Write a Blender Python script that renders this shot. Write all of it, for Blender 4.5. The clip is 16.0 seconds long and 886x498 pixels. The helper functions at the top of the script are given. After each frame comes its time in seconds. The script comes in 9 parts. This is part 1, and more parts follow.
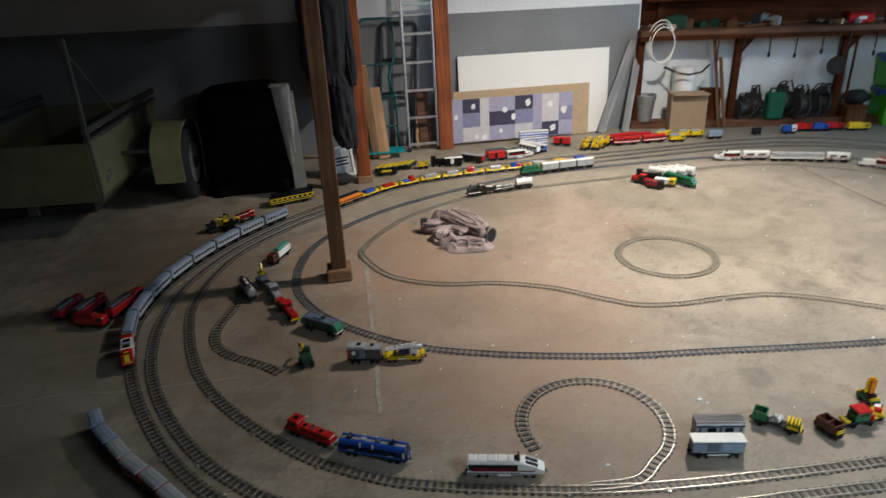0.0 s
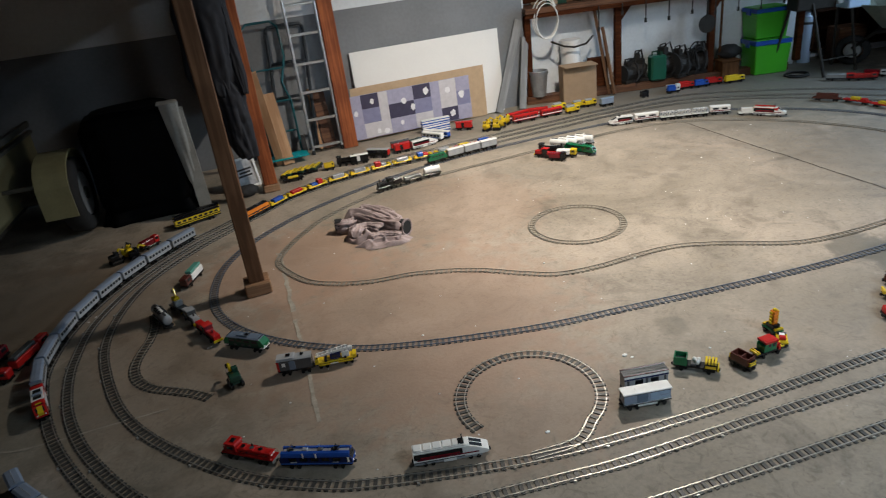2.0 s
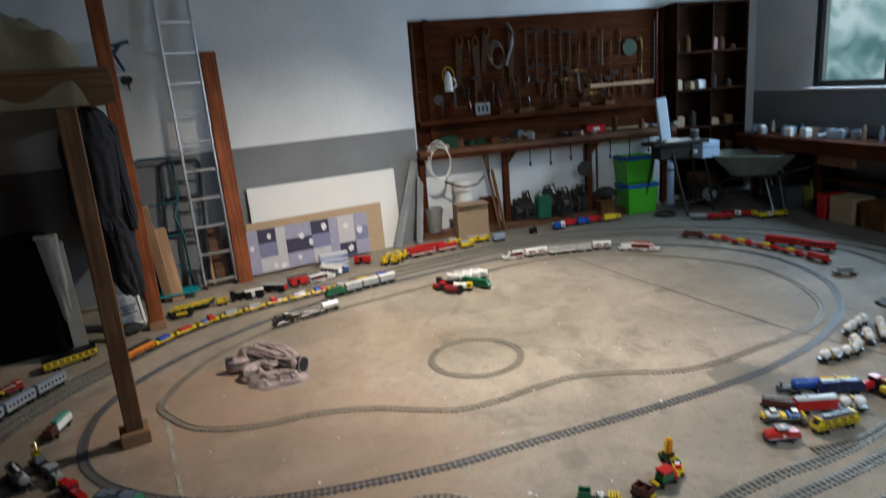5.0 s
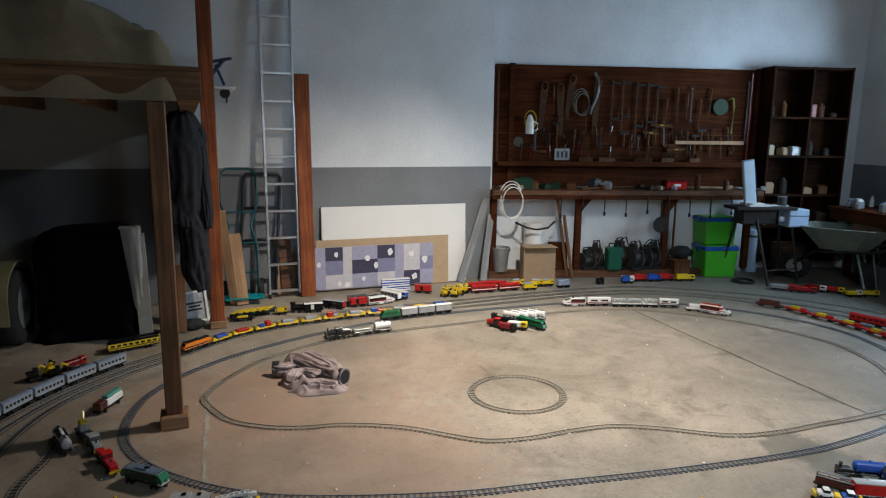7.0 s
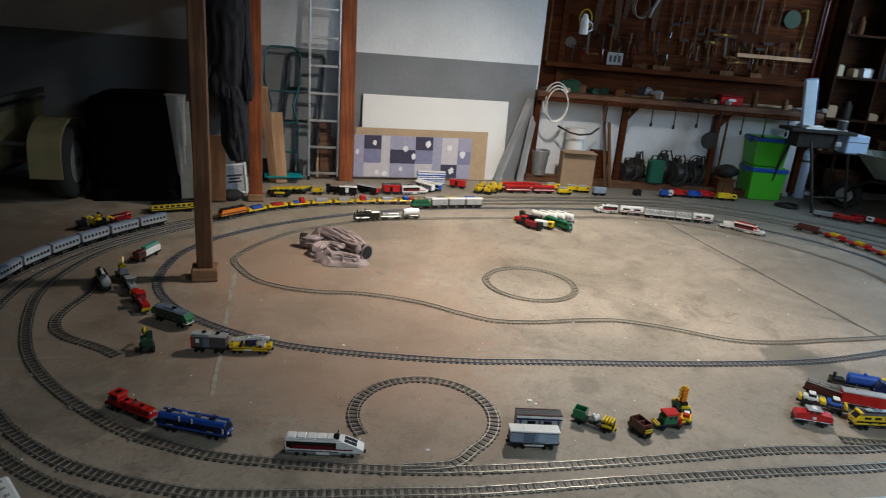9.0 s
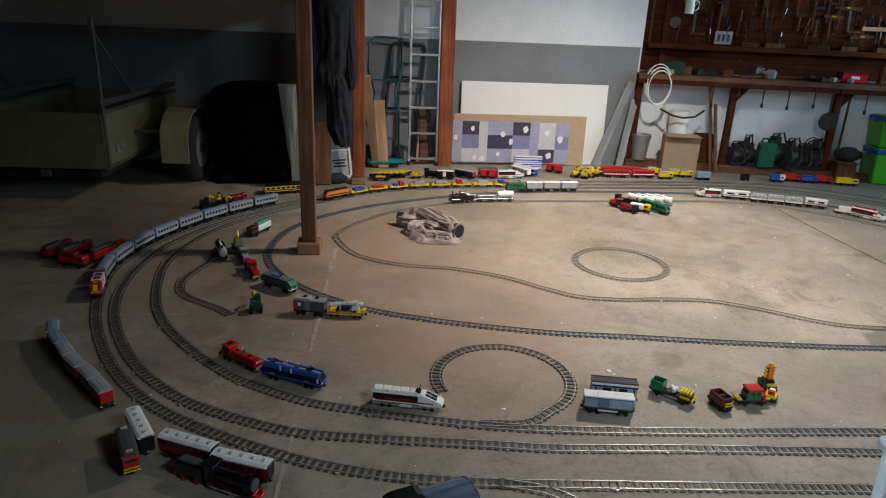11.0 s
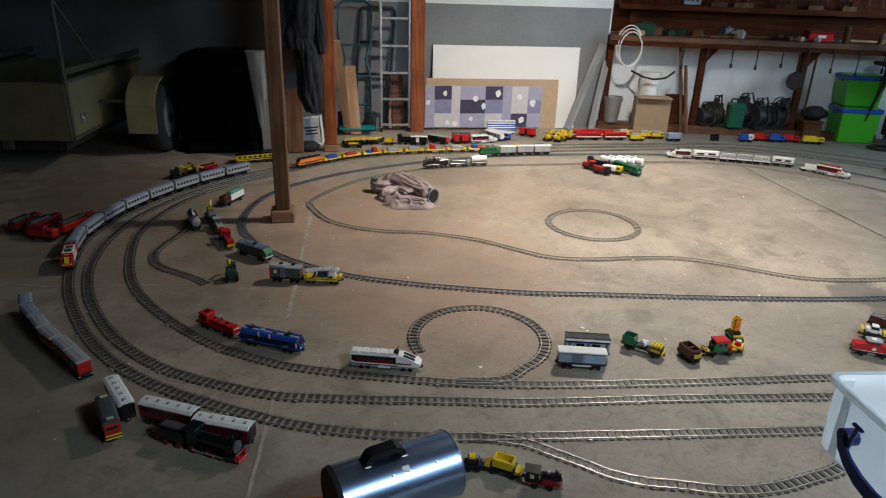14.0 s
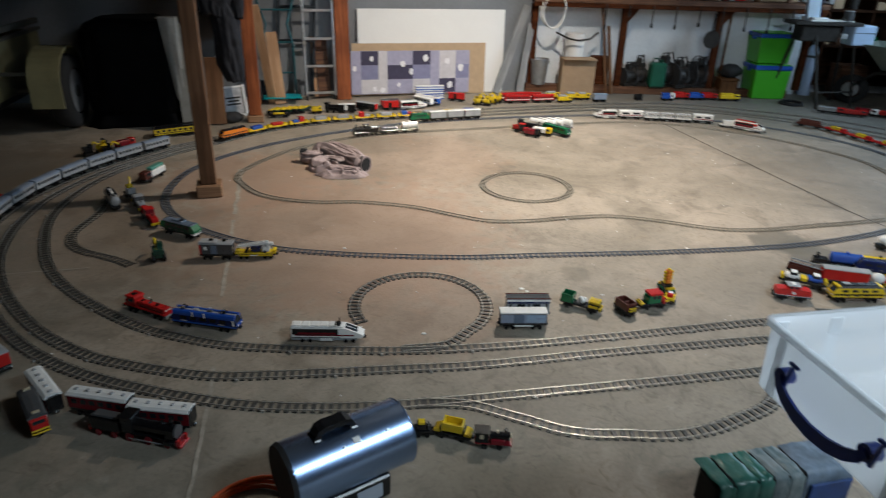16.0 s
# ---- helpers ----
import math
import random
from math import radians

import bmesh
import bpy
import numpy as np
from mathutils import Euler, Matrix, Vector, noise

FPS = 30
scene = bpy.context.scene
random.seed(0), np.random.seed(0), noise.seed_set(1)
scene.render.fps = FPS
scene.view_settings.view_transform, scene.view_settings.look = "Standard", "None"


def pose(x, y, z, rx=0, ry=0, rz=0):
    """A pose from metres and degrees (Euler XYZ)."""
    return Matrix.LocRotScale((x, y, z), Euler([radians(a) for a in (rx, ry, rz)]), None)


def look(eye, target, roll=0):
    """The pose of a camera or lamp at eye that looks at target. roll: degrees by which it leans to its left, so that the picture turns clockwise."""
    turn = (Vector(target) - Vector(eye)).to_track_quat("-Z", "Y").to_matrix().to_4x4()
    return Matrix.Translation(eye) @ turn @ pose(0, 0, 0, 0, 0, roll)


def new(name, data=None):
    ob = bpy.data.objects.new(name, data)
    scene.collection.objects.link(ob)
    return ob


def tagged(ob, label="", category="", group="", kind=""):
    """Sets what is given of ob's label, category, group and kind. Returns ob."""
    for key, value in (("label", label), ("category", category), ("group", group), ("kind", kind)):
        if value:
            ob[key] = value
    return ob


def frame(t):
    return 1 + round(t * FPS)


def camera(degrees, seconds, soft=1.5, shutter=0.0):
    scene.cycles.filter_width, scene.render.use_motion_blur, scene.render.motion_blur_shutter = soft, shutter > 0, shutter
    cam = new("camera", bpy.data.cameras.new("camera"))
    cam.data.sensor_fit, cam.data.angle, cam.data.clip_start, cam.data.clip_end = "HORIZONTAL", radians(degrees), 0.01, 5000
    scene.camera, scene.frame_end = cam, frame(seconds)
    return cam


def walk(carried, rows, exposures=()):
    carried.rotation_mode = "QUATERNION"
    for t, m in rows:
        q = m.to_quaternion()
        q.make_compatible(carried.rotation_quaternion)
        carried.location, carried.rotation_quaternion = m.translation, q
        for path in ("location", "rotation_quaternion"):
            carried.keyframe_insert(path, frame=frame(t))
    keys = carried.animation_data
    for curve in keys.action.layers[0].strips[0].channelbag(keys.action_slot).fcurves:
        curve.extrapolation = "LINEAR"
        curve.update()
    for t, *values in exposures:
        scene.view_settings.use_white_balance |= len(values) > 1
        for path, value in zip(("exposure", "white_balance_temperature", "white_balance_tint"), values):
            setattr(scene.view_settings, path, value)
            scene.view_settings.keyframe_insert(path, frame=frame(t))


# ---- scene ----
cam = camera(68.6, 16.0, soft=1.12, shutter=0.5)
PATH = [
    (0, (-0.05, -0.018, 1.905), (0.272, 1.783, 1.098), -2.3),
    (0.5, (-0.048, -0.025, 1.896), (0.17, 1.762, 1.023), -5.6),
    (1, (-0.028, -0.028, 1.884), (0.226, 1.747, 0.998), -7.7),
    (1.5, (-0.052, -0.025, 1.9), (0.38, 1.736, 1.055), -7.5),
    (2, (-0.03, -0.03, 1.901), (0.52, 1.698, 1.056), -7.3),
    (2.5, (-0.032, -0.019, 1.897), (0.582, 1.687, 1.052), -7.7),
    (3, (-0.038, -0.033, 1.904), (0.652, 1.649, 1.071), -7.4),
    (3.5, (-0.043, -0.034, 1.898), (0.736, 1.622, 1.092), -6.5),
    (4, (-0.043, -0.034, 1.912), (0.784, 1.614, 1.137), -6.2),
    (4.5, (-0.047, -0.036, 1.911), (0.83, 1.621, 1.214), -5.2),
    (5, (-0.028, -0.019, 1.922), (0.891, 1.686, 1.425), -4.5),
    (5.2, (-0.041, -0.014, 1.917), (0.807, 1.746, 1.489), -6.0),
    (7.3, (0.129, -0.127, 1.744), (0.812, 1.721, 1.399), 2.0),
    (7.5, (0.138, -0.115, 1.722), (0.791, 1.717, 1.251), 3.0),
    (8, (0.145, -0.129, 1.696), (0.832, 1.659, 1.119), 2.9),
    (8.5, (0.185, -0.197, 1.684), (0.834, 1.581, 1.038), 3.3),
    (9, (0.247, -0.305, 1.639), (0.813, 1.51, 1.019), 4.8),
    (9.5, (0.334, -0.404, 1.634), (0.779, 1.445, 1.013), 2.5),
    (10, (0.341, -0.461, 1.615), (0.708, 1.392, 0.957), 3.1),
    (10.2, (0.323, -0.478, 1.604), (0.635, 1.387, 0.953), 2.7),
    (12.5, (0.32, -0.511, 1.589), (0.546, 1.354, 0.902), 2.5),
    (13, (0.326, -0.521, 1.585), (0.581, 1.337, 0.889), 3.0),
    (13.5, (0.335, -0.527, 1.593), (0.621, 1.307, 0.847), 2.5),
    (14, (0.324, -0.534, 1.58), (0.645, 1.292, 0.83), 2.0),
    (14.5, (0.329, -0.537, 1.583), (0.727, 1.273, 0.832), 2.4),
    (15, (0.308, -0.525, 1.586), (0.733, 1.276, 0.826), 2.9),
    (15.5, (0.279, -0.48, 1.567), (0.676, 1.311, 0.771), 2.1),
    (16, (0.308, -0.503, 1.557), (0.823, 1.241, 0.725), 1.8),
]
walk(cam, [(t, look(eye, target, roll)) for t, eye, target, roll in PATH],
     [(0.0, -0.08), (1.0, 0.0), (2.0, -0.18), (3.5, -0.29), (5.0, -0.25), (7.5, -0.22), (8.5, -0.28), (10.0, -0.28), (12.5, -0.08), (14.0, -0.10), (16.0, -0.14)])

# ---- light ----
LAMP = (2.95, 4.07, 3.3)
world = bpy.data.worlds.new("world")
world.use_nodes = True
scene.world = world
wn = world.node_tree.nodes
sky = wn.new("ShaderNodeTexSky")
sky.sky_type, sky.sun_disc = "NISHITA", False
sky.sun_elevation, sky.sun_rotation = radians(18), radians(200)
world.node_tree.links.new(sky.outputs[0], wn["Background"].inputs[0])
wn["Background"].inputs[1].default_value = 0.08


def lamp(name, kind, m, energy, color, size=0.1, size_y=None):
    data = bpy.data.lights.new(name, kind)
    data.energy, data.color = energy, color
    if kind == "AREA":
        data.size = size
        if size_y:
            data.shape, data.size_y = "RECTANGLE", size_y
    else:
        data.shadow_soft_size = size
    ob = new(name, data)
    ob.matrix_world = m
    return ob


main = lamp("ceiling_lamp_light", "SPOT", pose(*LAMP, 8, 7.5, 0) @ Matrix.Diagonal((0.77, 1, 1, 1)), 915, (1.0, 0.912, 0.80), 0.085)
main.data.spot_size, main.data.spot_blend = radians(134), 1.0
win = lamp("window_daylight", "AREA", pose(3.6, 7.15, 0, 0, 0, -15) @ pose(5.12, -1.67, 2.1, 0, 90, 0), 118, (0.56, 0.78, 1.0), 1.2, 2.1)
win.data.spread = radians(160)
lamp("tube_lamp_light", "AREA", pose(2.8, -1.1, 3.0, 14, -16, 0), 142, (0.70, 0.86, 1.0), 1.7, 0.42)


# ---- materials ----
def mat(name, color, rough=0.5, metal=0.0, var=0.15, scale=8.0, bump=0.0, fine=60.0, spec=0.5, color2=None, trans=0.0, coat=0.0, vary=0.0):
    m = bpy.data.materials.new(name)
    m.use_nodes = True
    nt = m.node_tree
    p = nt.nodes["Principled BSDF"]
    p.inputs["Roughness"].default_value = rough
    p.inputs["Metallic"].default_value = metal
    p.inputs["Specular IOR Level"].default_value = spec
    p.inputs["Transmission Weight"].default_value = trans
    p.inputs["Coat Weight"].default_value = coat
    c = (*color, 1)
    c2 = (*(color2 or [v * (1 - var) for v in color]), 1)
    geo = nt.nodes.new("ShaderNodeNewGeometry")
    big = nt.nodes.new("ShaderNodeTexNoise")
    big.inputs["Scale"].default_value, big.inputs["Detail"].default_value = scale, 6
    nt.links.new(geo.outputs["Position"], big.inputs["Vector"])
    small = nt.nodes.new("ShaderNodeTexNoise")
    small.inputs["Scale"].default_value, small.inputs["Detail"].default_value = fine, 4
    nt.links.new(geo.outputs["Position"], small.inputs["Vector"])
    blend = nt.nodes.new("ShaderNodeMath")
    blend.operation = "MULTIPLY_ADD"
    blend.inputs[1].default_value = 0.35
    nt.links.new(small.outputs[0], blend.inputs[0])
    half = nt.nodes.new("ShaderNodeMath")
    half.operation = "MULTIPLY"
    half.inputs[1].default_value = 0.65
    nt.links.new(big.outputs[0], half.inputs[0])
    nt.links.new(half.outputs[0], blend.inputs[2])
    ramp = nt.nodes.new("ShaderNodeValToRGB")
    ramp.color_ramp.elements[0].position, ramp.color_ramp.elements[1].position = 0.36, 0.62
    ramp.color_ramp.elements[0].color, ramp.color_ramp.elements[1].color = c2, c
    nt.links.new(blend.outputs[0], ramp.inputs[0])
    out = ramp.outputs[0]
    if vary:
        info = nt.nodes.new("ShaderNodeObjectInfo")
        hsv = nt.nodes.new("ShaderNodeHueSaturation")
        span = nt.nodes.new("ShaderNodeMapRange")
        span.inputs["To Min"].default_value, span.inputs["To Max"].default_value = 1 - vary, 1 + vary
        nt.links.new(info.outputs["Random"], span.inputs[0])
        nt.links.new(span.outputs[0], hsv.inputs["Value"])
        nt.links.new(out, hsv.inputs["Color"])
        out = hsv.outputs[0]
    nt.links.new(out, p.inputs["Base Color"])
    if bump:
        b = nt.nodes.new("ShaderNodeBump")
        b.inputs["Strength"].default_value, b.inputs["Distance"].default_value = bump, 0.004
        nt.links.new(blend.outputs[0], b.inputs["Height"])
        nt.links.new(b.outputs[0], p.inputs["Normal"])
    return m


def wood(name, dark, light, axis="Z", scale=3.0, rough=0.6, spec=0.25):
    """Wood with grain along one axis."""
    m = bpy.data.materials.new(name)
    m.use_nodes = True
    nt = m.node_tree
    p = nt.nodes["Principled BSDF"]
    p.inputs["Roughness"].default_value = rough
    p.inputs["Specular IOR Level"].default_value = spec
    tex = nt.nodes.new("ShaderNodeTexCoord")
    mp = nt.nodes.new("ShaderNodeMapping")
    s = {"X": (0.6, 14, 14), "Y": (14, 0.6, 14), "Z": (14, 14, 0.6)}[axis]
    mp.inputs["Scale"].default_value = s
    nt.links.new(tex.outputs["Object"], mp.inputs["Vector"])
    n1 = nt.nodes.new("ShaderNodeTexNoise")
    n1.inputs["Scale"].default_value, n1.inputs["Detail"].default_value, n1.inputs["Distortion"].default_value = scale, 8, 0.6
    nt.links.new(mp.outputs[0], n1.inputs["Vector"])
    n2 = nt.nodes.new("ShaderNodeTexNoise")
    n2.inputs["Scale"].default_value, n2.inputs["Detail"].default_value = 2.5, 5
    nt.links.new(tex.outputs["Object"], n2.inputs["Vector"])
    mix = nt.nodes.new("ShaderNodeMath")
    mix.operation = "ADD"
    nt.links.new(n1.outputs[0], mix.inputs[0])
    nt.links.new(n2.outputs[0], mix.inputs[1])
    ramp = nt.nodes.new("ShaderNodeValToRGB")
    ramp.color_ramp.elements[0].position, ramp.color_ramp.elements[1].position = 0.72, 1.25
    ramp.color_ramp.elements[1].position = 1.0
    ramp.color_ramp.elements[0].color, ramp.color_ramp.elements[1].color = (*dark, 1), (*light, 1)
    half = nt.nodes.new("ShaderNodeMath")
    half.operation = "MULTIPLY"
    half.inputs[1].default_value = 0.8
    nt.links.new(mix.outputs[0], half.inputs[0])
    nt.links.new(half.outputs[0], ramp.inputs[0])
    nt.links.new(ramp.outputs[0], p.inputs["Base Color"])
    b = nt.nodes.new("ShaderNodeBump")
    b.inputs["Strength"].default_value, b.inputs["Distance"].default_value = 0.35, 0.003
    nt.links.new(n1.outputs[0], b.inputs["Height"])
    nt.links.new(b.outputs[0], p.inputs["Normal"])
    return m


def concrete():
    """Stained workshop slab: broad brown-grey clouds, fine grain, pale flecks, polish that comes and goes, and
    far-right shade put into the colour.
    """
    m = bpy.data.materials.new("concrete_floor")
    m.use_nodes = True
    nt = m.node_tree
    N, K = nt.nodes, nt.links
    p = N["Principled BSDF"]
    geo = N.new("ShaderNodeNewGeometry")

    def noise_node(scale, detail, dist=0.0, rough=0.55):
        n = N.new("ShaderNodeTexNoise")
        n.inputs["Scale"].default_value, n.inputs["Detail"].default_value = scale, detail
        n.inputs["Distortion"].default_value, n.inputs["Roughness"].default_value = dist, rough
        K.new(geo.outputs["Position"], n.inputs["Vector"])
        return n

    def ramp(src, stops):
        r = N.new("ShaderNodeValToRGB")
        e = r.color_ramp.elements
        while len(e) < len(stops):
            e.new(0.5)
        for el, (pos, col) in zip(e, stops):
            el.position, el.color = pos, (*col, 1)
        K.new(src, r.inputs[0])
        return r

    def mixc(fac, a, b, kind="MIX"):
        x = N.new("ShaderNodeMix")
        x.data_type, x.blend_type = "RGBA", kind
        if isinstance(fac, float):
            x.inputs[0].default_value = fac
        else:
            K.new(fac, x.inputs[0])
        for sock, v in ((x.inputs[6], a), (x.inputs[7], b)):
            if isinstance(v, tuple):
                sock.default_value = (*v, 1)
            else:
                K.new(v, sock)
        return x.outputs[2]

    broad = noise_node(0.9, 7, 0.7, 0.6)
    base = ramp(broad.outputs[0], [(0.3, (0.205, 0.172, 0.130)), (0.5, (0.305, 0.258, 0.203)), (0.68, (0.40, 0.330, 0.262))])
    mid = noise_node(4.0, 8, 1.2, 0.65)
    midr = ramp(mid.outputs[0], [(0.34, (0.50, 0.48, 0.45)), (0.5, (1, 1, 1)), (0.7, (1.16, 1.14, 1.10))])
    col = mixc(0.62, base.outputs[0], midr.outputs[0], "MULTIPLY")
    blotch = noise_node(13.0, 7, 2.2, 0.7)
    blotchr = ramp(blotch.outputs[0], [(0.36, (0.66, 0.65, 0.62)), (0.47, (1, 1, 1)), (0.62, (1, 1, 1)), (0.72, (1.22, 1.20, 1.16))])
    col = mixc(0.75, col, blotchr.outputs[0], "MULTIPLY")
    fine = noise_node(55.0, 6)
    finer = ramp(fine.outputs[0], [(0.35, (0.8, 0.8, 0.8)), (0.6, (1.06, 1.06, 1.06))])
    col = mixc(0.5, col, finer.outputs[0], "MULTIPLY")
    oil = noise_node(1.7, 4, 0.4)
    oilr = ramp(oil.outputs[0], [(0.66, (0, 0, 0)), (0.74, (1, 1, 1))])
    col = mixc(oilr.outputs[0], col, (0.13, 0.11, 0.085))
    pale = noise_node(2.6, 7, 2.0, 0.7)
    paler = ramp(pale.outputs[0], [(0.63, (0, 0, 0)), (0.75, (0.55, 0.55, 0.55))])
    col = mixc(paler.outputs[0], col, (0.50, 0.45, 0.38))
    sep = N.new("ShaderNodeVectorMath")
    sep.operation = "MULTIPLY"
    sep.inputs[1].default_value = (1, 1, 0)
    K.new(geo.outputs["Position"], sep.inputs[0])
    wob = noise_node(9.0, 5, 0.5)
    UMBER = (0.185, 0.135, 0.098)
    # Darkens the far right floor in its colour, where less light reaches.
    FAR_SHADE = (0.115, 0.108, 0.092)
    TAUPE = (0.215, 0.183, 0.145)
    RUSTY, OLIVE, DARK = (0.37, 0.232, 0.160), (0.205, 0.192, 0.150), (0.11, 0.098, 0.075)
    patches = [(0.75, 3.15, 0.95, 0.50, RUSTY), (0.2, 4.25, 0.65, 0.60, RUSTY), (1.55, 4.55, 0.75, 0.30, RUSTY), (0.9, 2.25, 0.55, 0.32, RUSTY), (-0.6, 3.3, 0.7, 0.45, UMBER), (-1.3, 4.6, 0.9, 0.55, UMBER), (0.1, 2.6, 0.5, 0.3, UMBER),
               (-1.35, 1.55, 0.95, 0.55, OLIVE), (-1.9, 3.1, 0.9, 0.5, OLIVE), (5.0, 6.3, 1.1, 0.65, FAR_SHADE), (6.4, 5.7, 1.2, 0.80, FAR_SHADE), (7.2, 4.4, 1.2, 0.75, FAR_SHADE), (6.2, 3.6, 0.7, 0.45, FAR_SHADE), (5.4, 5.3, 0.8, 0.40, OLIVE), (0.3, 0.9, 0.8, 0.35, OLIVE), (3.2, 6.4, 0.9, 0.45, OLIVE),
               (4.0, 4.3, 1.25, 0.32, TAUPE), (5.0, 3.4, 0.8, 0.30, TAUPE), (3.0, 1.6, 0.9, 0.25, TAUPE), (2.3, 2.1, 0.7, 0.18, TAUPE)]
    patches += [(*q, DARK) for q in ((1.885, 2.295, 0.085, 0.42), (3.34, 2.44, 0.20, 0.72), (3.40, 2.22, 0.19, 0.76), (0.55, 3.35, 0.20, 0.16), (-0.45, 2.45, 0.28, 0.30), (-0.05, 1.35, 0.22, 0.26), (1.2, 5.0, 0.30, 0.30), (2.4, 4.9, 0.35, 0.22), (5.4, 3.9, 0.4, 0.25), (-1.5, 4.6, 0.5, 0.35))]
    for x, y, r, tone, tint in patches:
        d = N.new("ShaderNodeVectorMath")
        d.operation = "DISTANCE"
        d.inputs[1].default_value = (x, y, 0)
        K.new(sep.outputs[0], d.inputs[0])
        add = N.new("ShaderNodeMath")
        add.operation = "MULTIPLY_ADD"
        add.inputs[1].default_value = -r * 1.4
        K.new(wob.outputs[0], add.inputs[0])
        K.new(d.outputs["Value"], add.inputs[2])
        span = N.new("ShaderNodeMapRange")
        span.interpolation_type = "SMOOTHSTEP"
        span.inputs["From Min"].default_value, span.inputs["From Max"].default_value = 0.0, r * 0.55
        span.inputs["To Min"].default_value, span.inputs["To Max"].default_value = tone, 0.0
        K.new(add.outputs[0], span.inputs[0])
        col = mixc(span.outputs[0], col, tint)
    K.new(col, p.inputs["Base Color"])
    rr = ramp(mid.outputs[0], [(0.3, (0.50, 0.50, 0.50)), (0.7, (0.78, 0.78, 0.78))])
    K.new(rr.outputs[0], p.inputs["Roughness"])
    b = N.new("ShaderNodeBump")
    b.inputs["Strength"].default_value, b.inputs["Distance"].default_value = 0.3, 0.003
    K.new(fine.outputs[0], b.inputs["Height"])
    K.new(b.outputs[0], p.inputs["Normal"])
    return m


M_FLOOR = concrete()
M_WHITE = mat("white_plaster", (0.77, 0.80, 0.83), 0.85, var=0.16, scale=1.6, bump=0.35, fine=30)
M_GREY = mat("grey_painted_wall", (0.21, 0.22, 0.235), 0.7, var=0.2, scale=2.0, bump=0.3, fine=30)
M_CEIL = mat("ceiling_board", (0.13, 0.115, 0.095), 0.8, var=0.2, scale=1.0)
M_POST = wood("red_brown_timber", (0.19, 0.050, 0.017), (0.40, 0.120, 0.040), "Z")
M_POST2 = wood("grey_brown_timber", (0.13, 0.064, 0.032), (0.25, 0.132, 0.070), "Z")
M_FOOT = wood("scuffed_foot_timber", (0.20, 0.105, 0.055), (0.34, 0.20, 0.115), "X")
M_BEAM = wood("loft_timber", (0.15, 0.08, 0.04), (0.28, 0.16, 0.08), "X")
M_PLANK = wood("pale_plank", (0.40, 0.225, 0.12), (0.60, 0.38, 0.22), "Z")
M_BOARD = wood("dark_red_board", (0.047, 0.0135, 0.0050), (0.100, 0.0300, 0.0105), "X", rough=0.75, spec=0.06)
M_GREYWOOD = wood("weathered_grey_board", (0.20, 0.20, 0.20), (0.33, 0.33, 0.33), "Z")
M_BENCH = wood("worn_bench_wood", (0.075, 0.032, 0.017), (0.18, 0.085, 0.045), "X")
M_CORK = mat("tan_hardboard", (0.48, 0.34, 0.21), 0.8, var=0.12, scale=20)
M_PANEL = mat("white_panel", (0.80, 0.79, 0.77), 0.5, var=0.05, scale=3)
M_CARD = mat("brown_cardboard", (0.36, 0.245, 0.15), 0.85, var=0.14, scale=12)
M_ALU = mat("aluminium", (0.62, 0.63, 0.64), 0.38, 0.9, var=0.15, scale=20)
M_STEEL = mat("polished_steel", (0.40, 0.58, 0.92), 0.26, 1.0, var=0.08, scale=6)
M_GALV = mat("galvanised_steel", (0.42, 0.43, 0.44), 0.5, 0.7, var=0.25, scale=14)
M_IRON = mat("dark_iron", (0.033, 0.029, 0.026), 0.55, 0.15, var=0.4, scale=20, spec=0.25)
M_RUBBER = mat("black_rubber", (0.018, 0.018, 0.019), 0.8, var=0.3, scale=30)
M_RAIL = mat("nickel_rail", (0.46, 0.44, 0.40), 0.38, 0.7, var=0.25, scale=18)
M_RAILB = mat("blue_rail", (0.11, 0.135, 0.18), 0.4, 0.1, var=0.25, scale=18)
M_RAILW = mat("dark_grey_rail", (0.245, 0.22, 0.18), 0.4, 0.1, var=0.25, scale=18)
M_SLEEP = mat("dark_grey_sleeper", (0.064, 0.061, 0.055), 0.45, var=0.3, scale=25)
M_SLEEPN = mat("old_grey_sleeper", (0.275, 0.242, 0.196), 0.45, var=0.3, scale=25)
M_DARKWALL = wood("dark_board_wall", (0.05, 0.032, 0.02), (0.10, 0.065, 0.04), "Z")
M_SLEEPB = mat("blue_grey_sleeper", (0.100, 0.105, 0.112), 0.4, var=0.3, scale=25)
M_SHELF = wood("dark_shelf_board", (0.017, 0.0065, 0.003), (0.038, 0.015, 0.0065), "X", rough=0.75, spec=0.06)
M_CLIP = mat("pale_joint_clip", (0.52, 0.51, 0.48), 0.3, 0.4, var=0.2, scale=20)
M_TSTEEL = mat("dull_tool_steel", (0.085, 0.075, 0.065), 0.5, 0.45, var=0.35, scale=22)


# ---- building helpers ----
def box(bm, c, s, m=None, slot=0, bevel=0.0):
    """A box of size s round c, optionally bevelled."""
    r = bmesh.ops.create_cube(bm, size=1.0, matrix=Matrix.Translation(c) @ Matrix.Diagonal((*s, 1)))
    vs = r["verts"]
    if bevel:
        es = list({e for v in vs for e in v.link_edges})
        out = bmesh.ops.bevel(bm, geom=es, offset=bevel, segments=1, affect="EDGES", profile=0.5)
        vs = list({v for f in out["faces"] for v in f.verts} | {v for v in vs if v.is_valid})
    if m is not None:
        bmesh.ops.transform(bm, matrix=m, verts=vs)
    if slot:
        for f in {f for v in vs for f in v.link_faces}:
            f.material_index = slot
    return vs


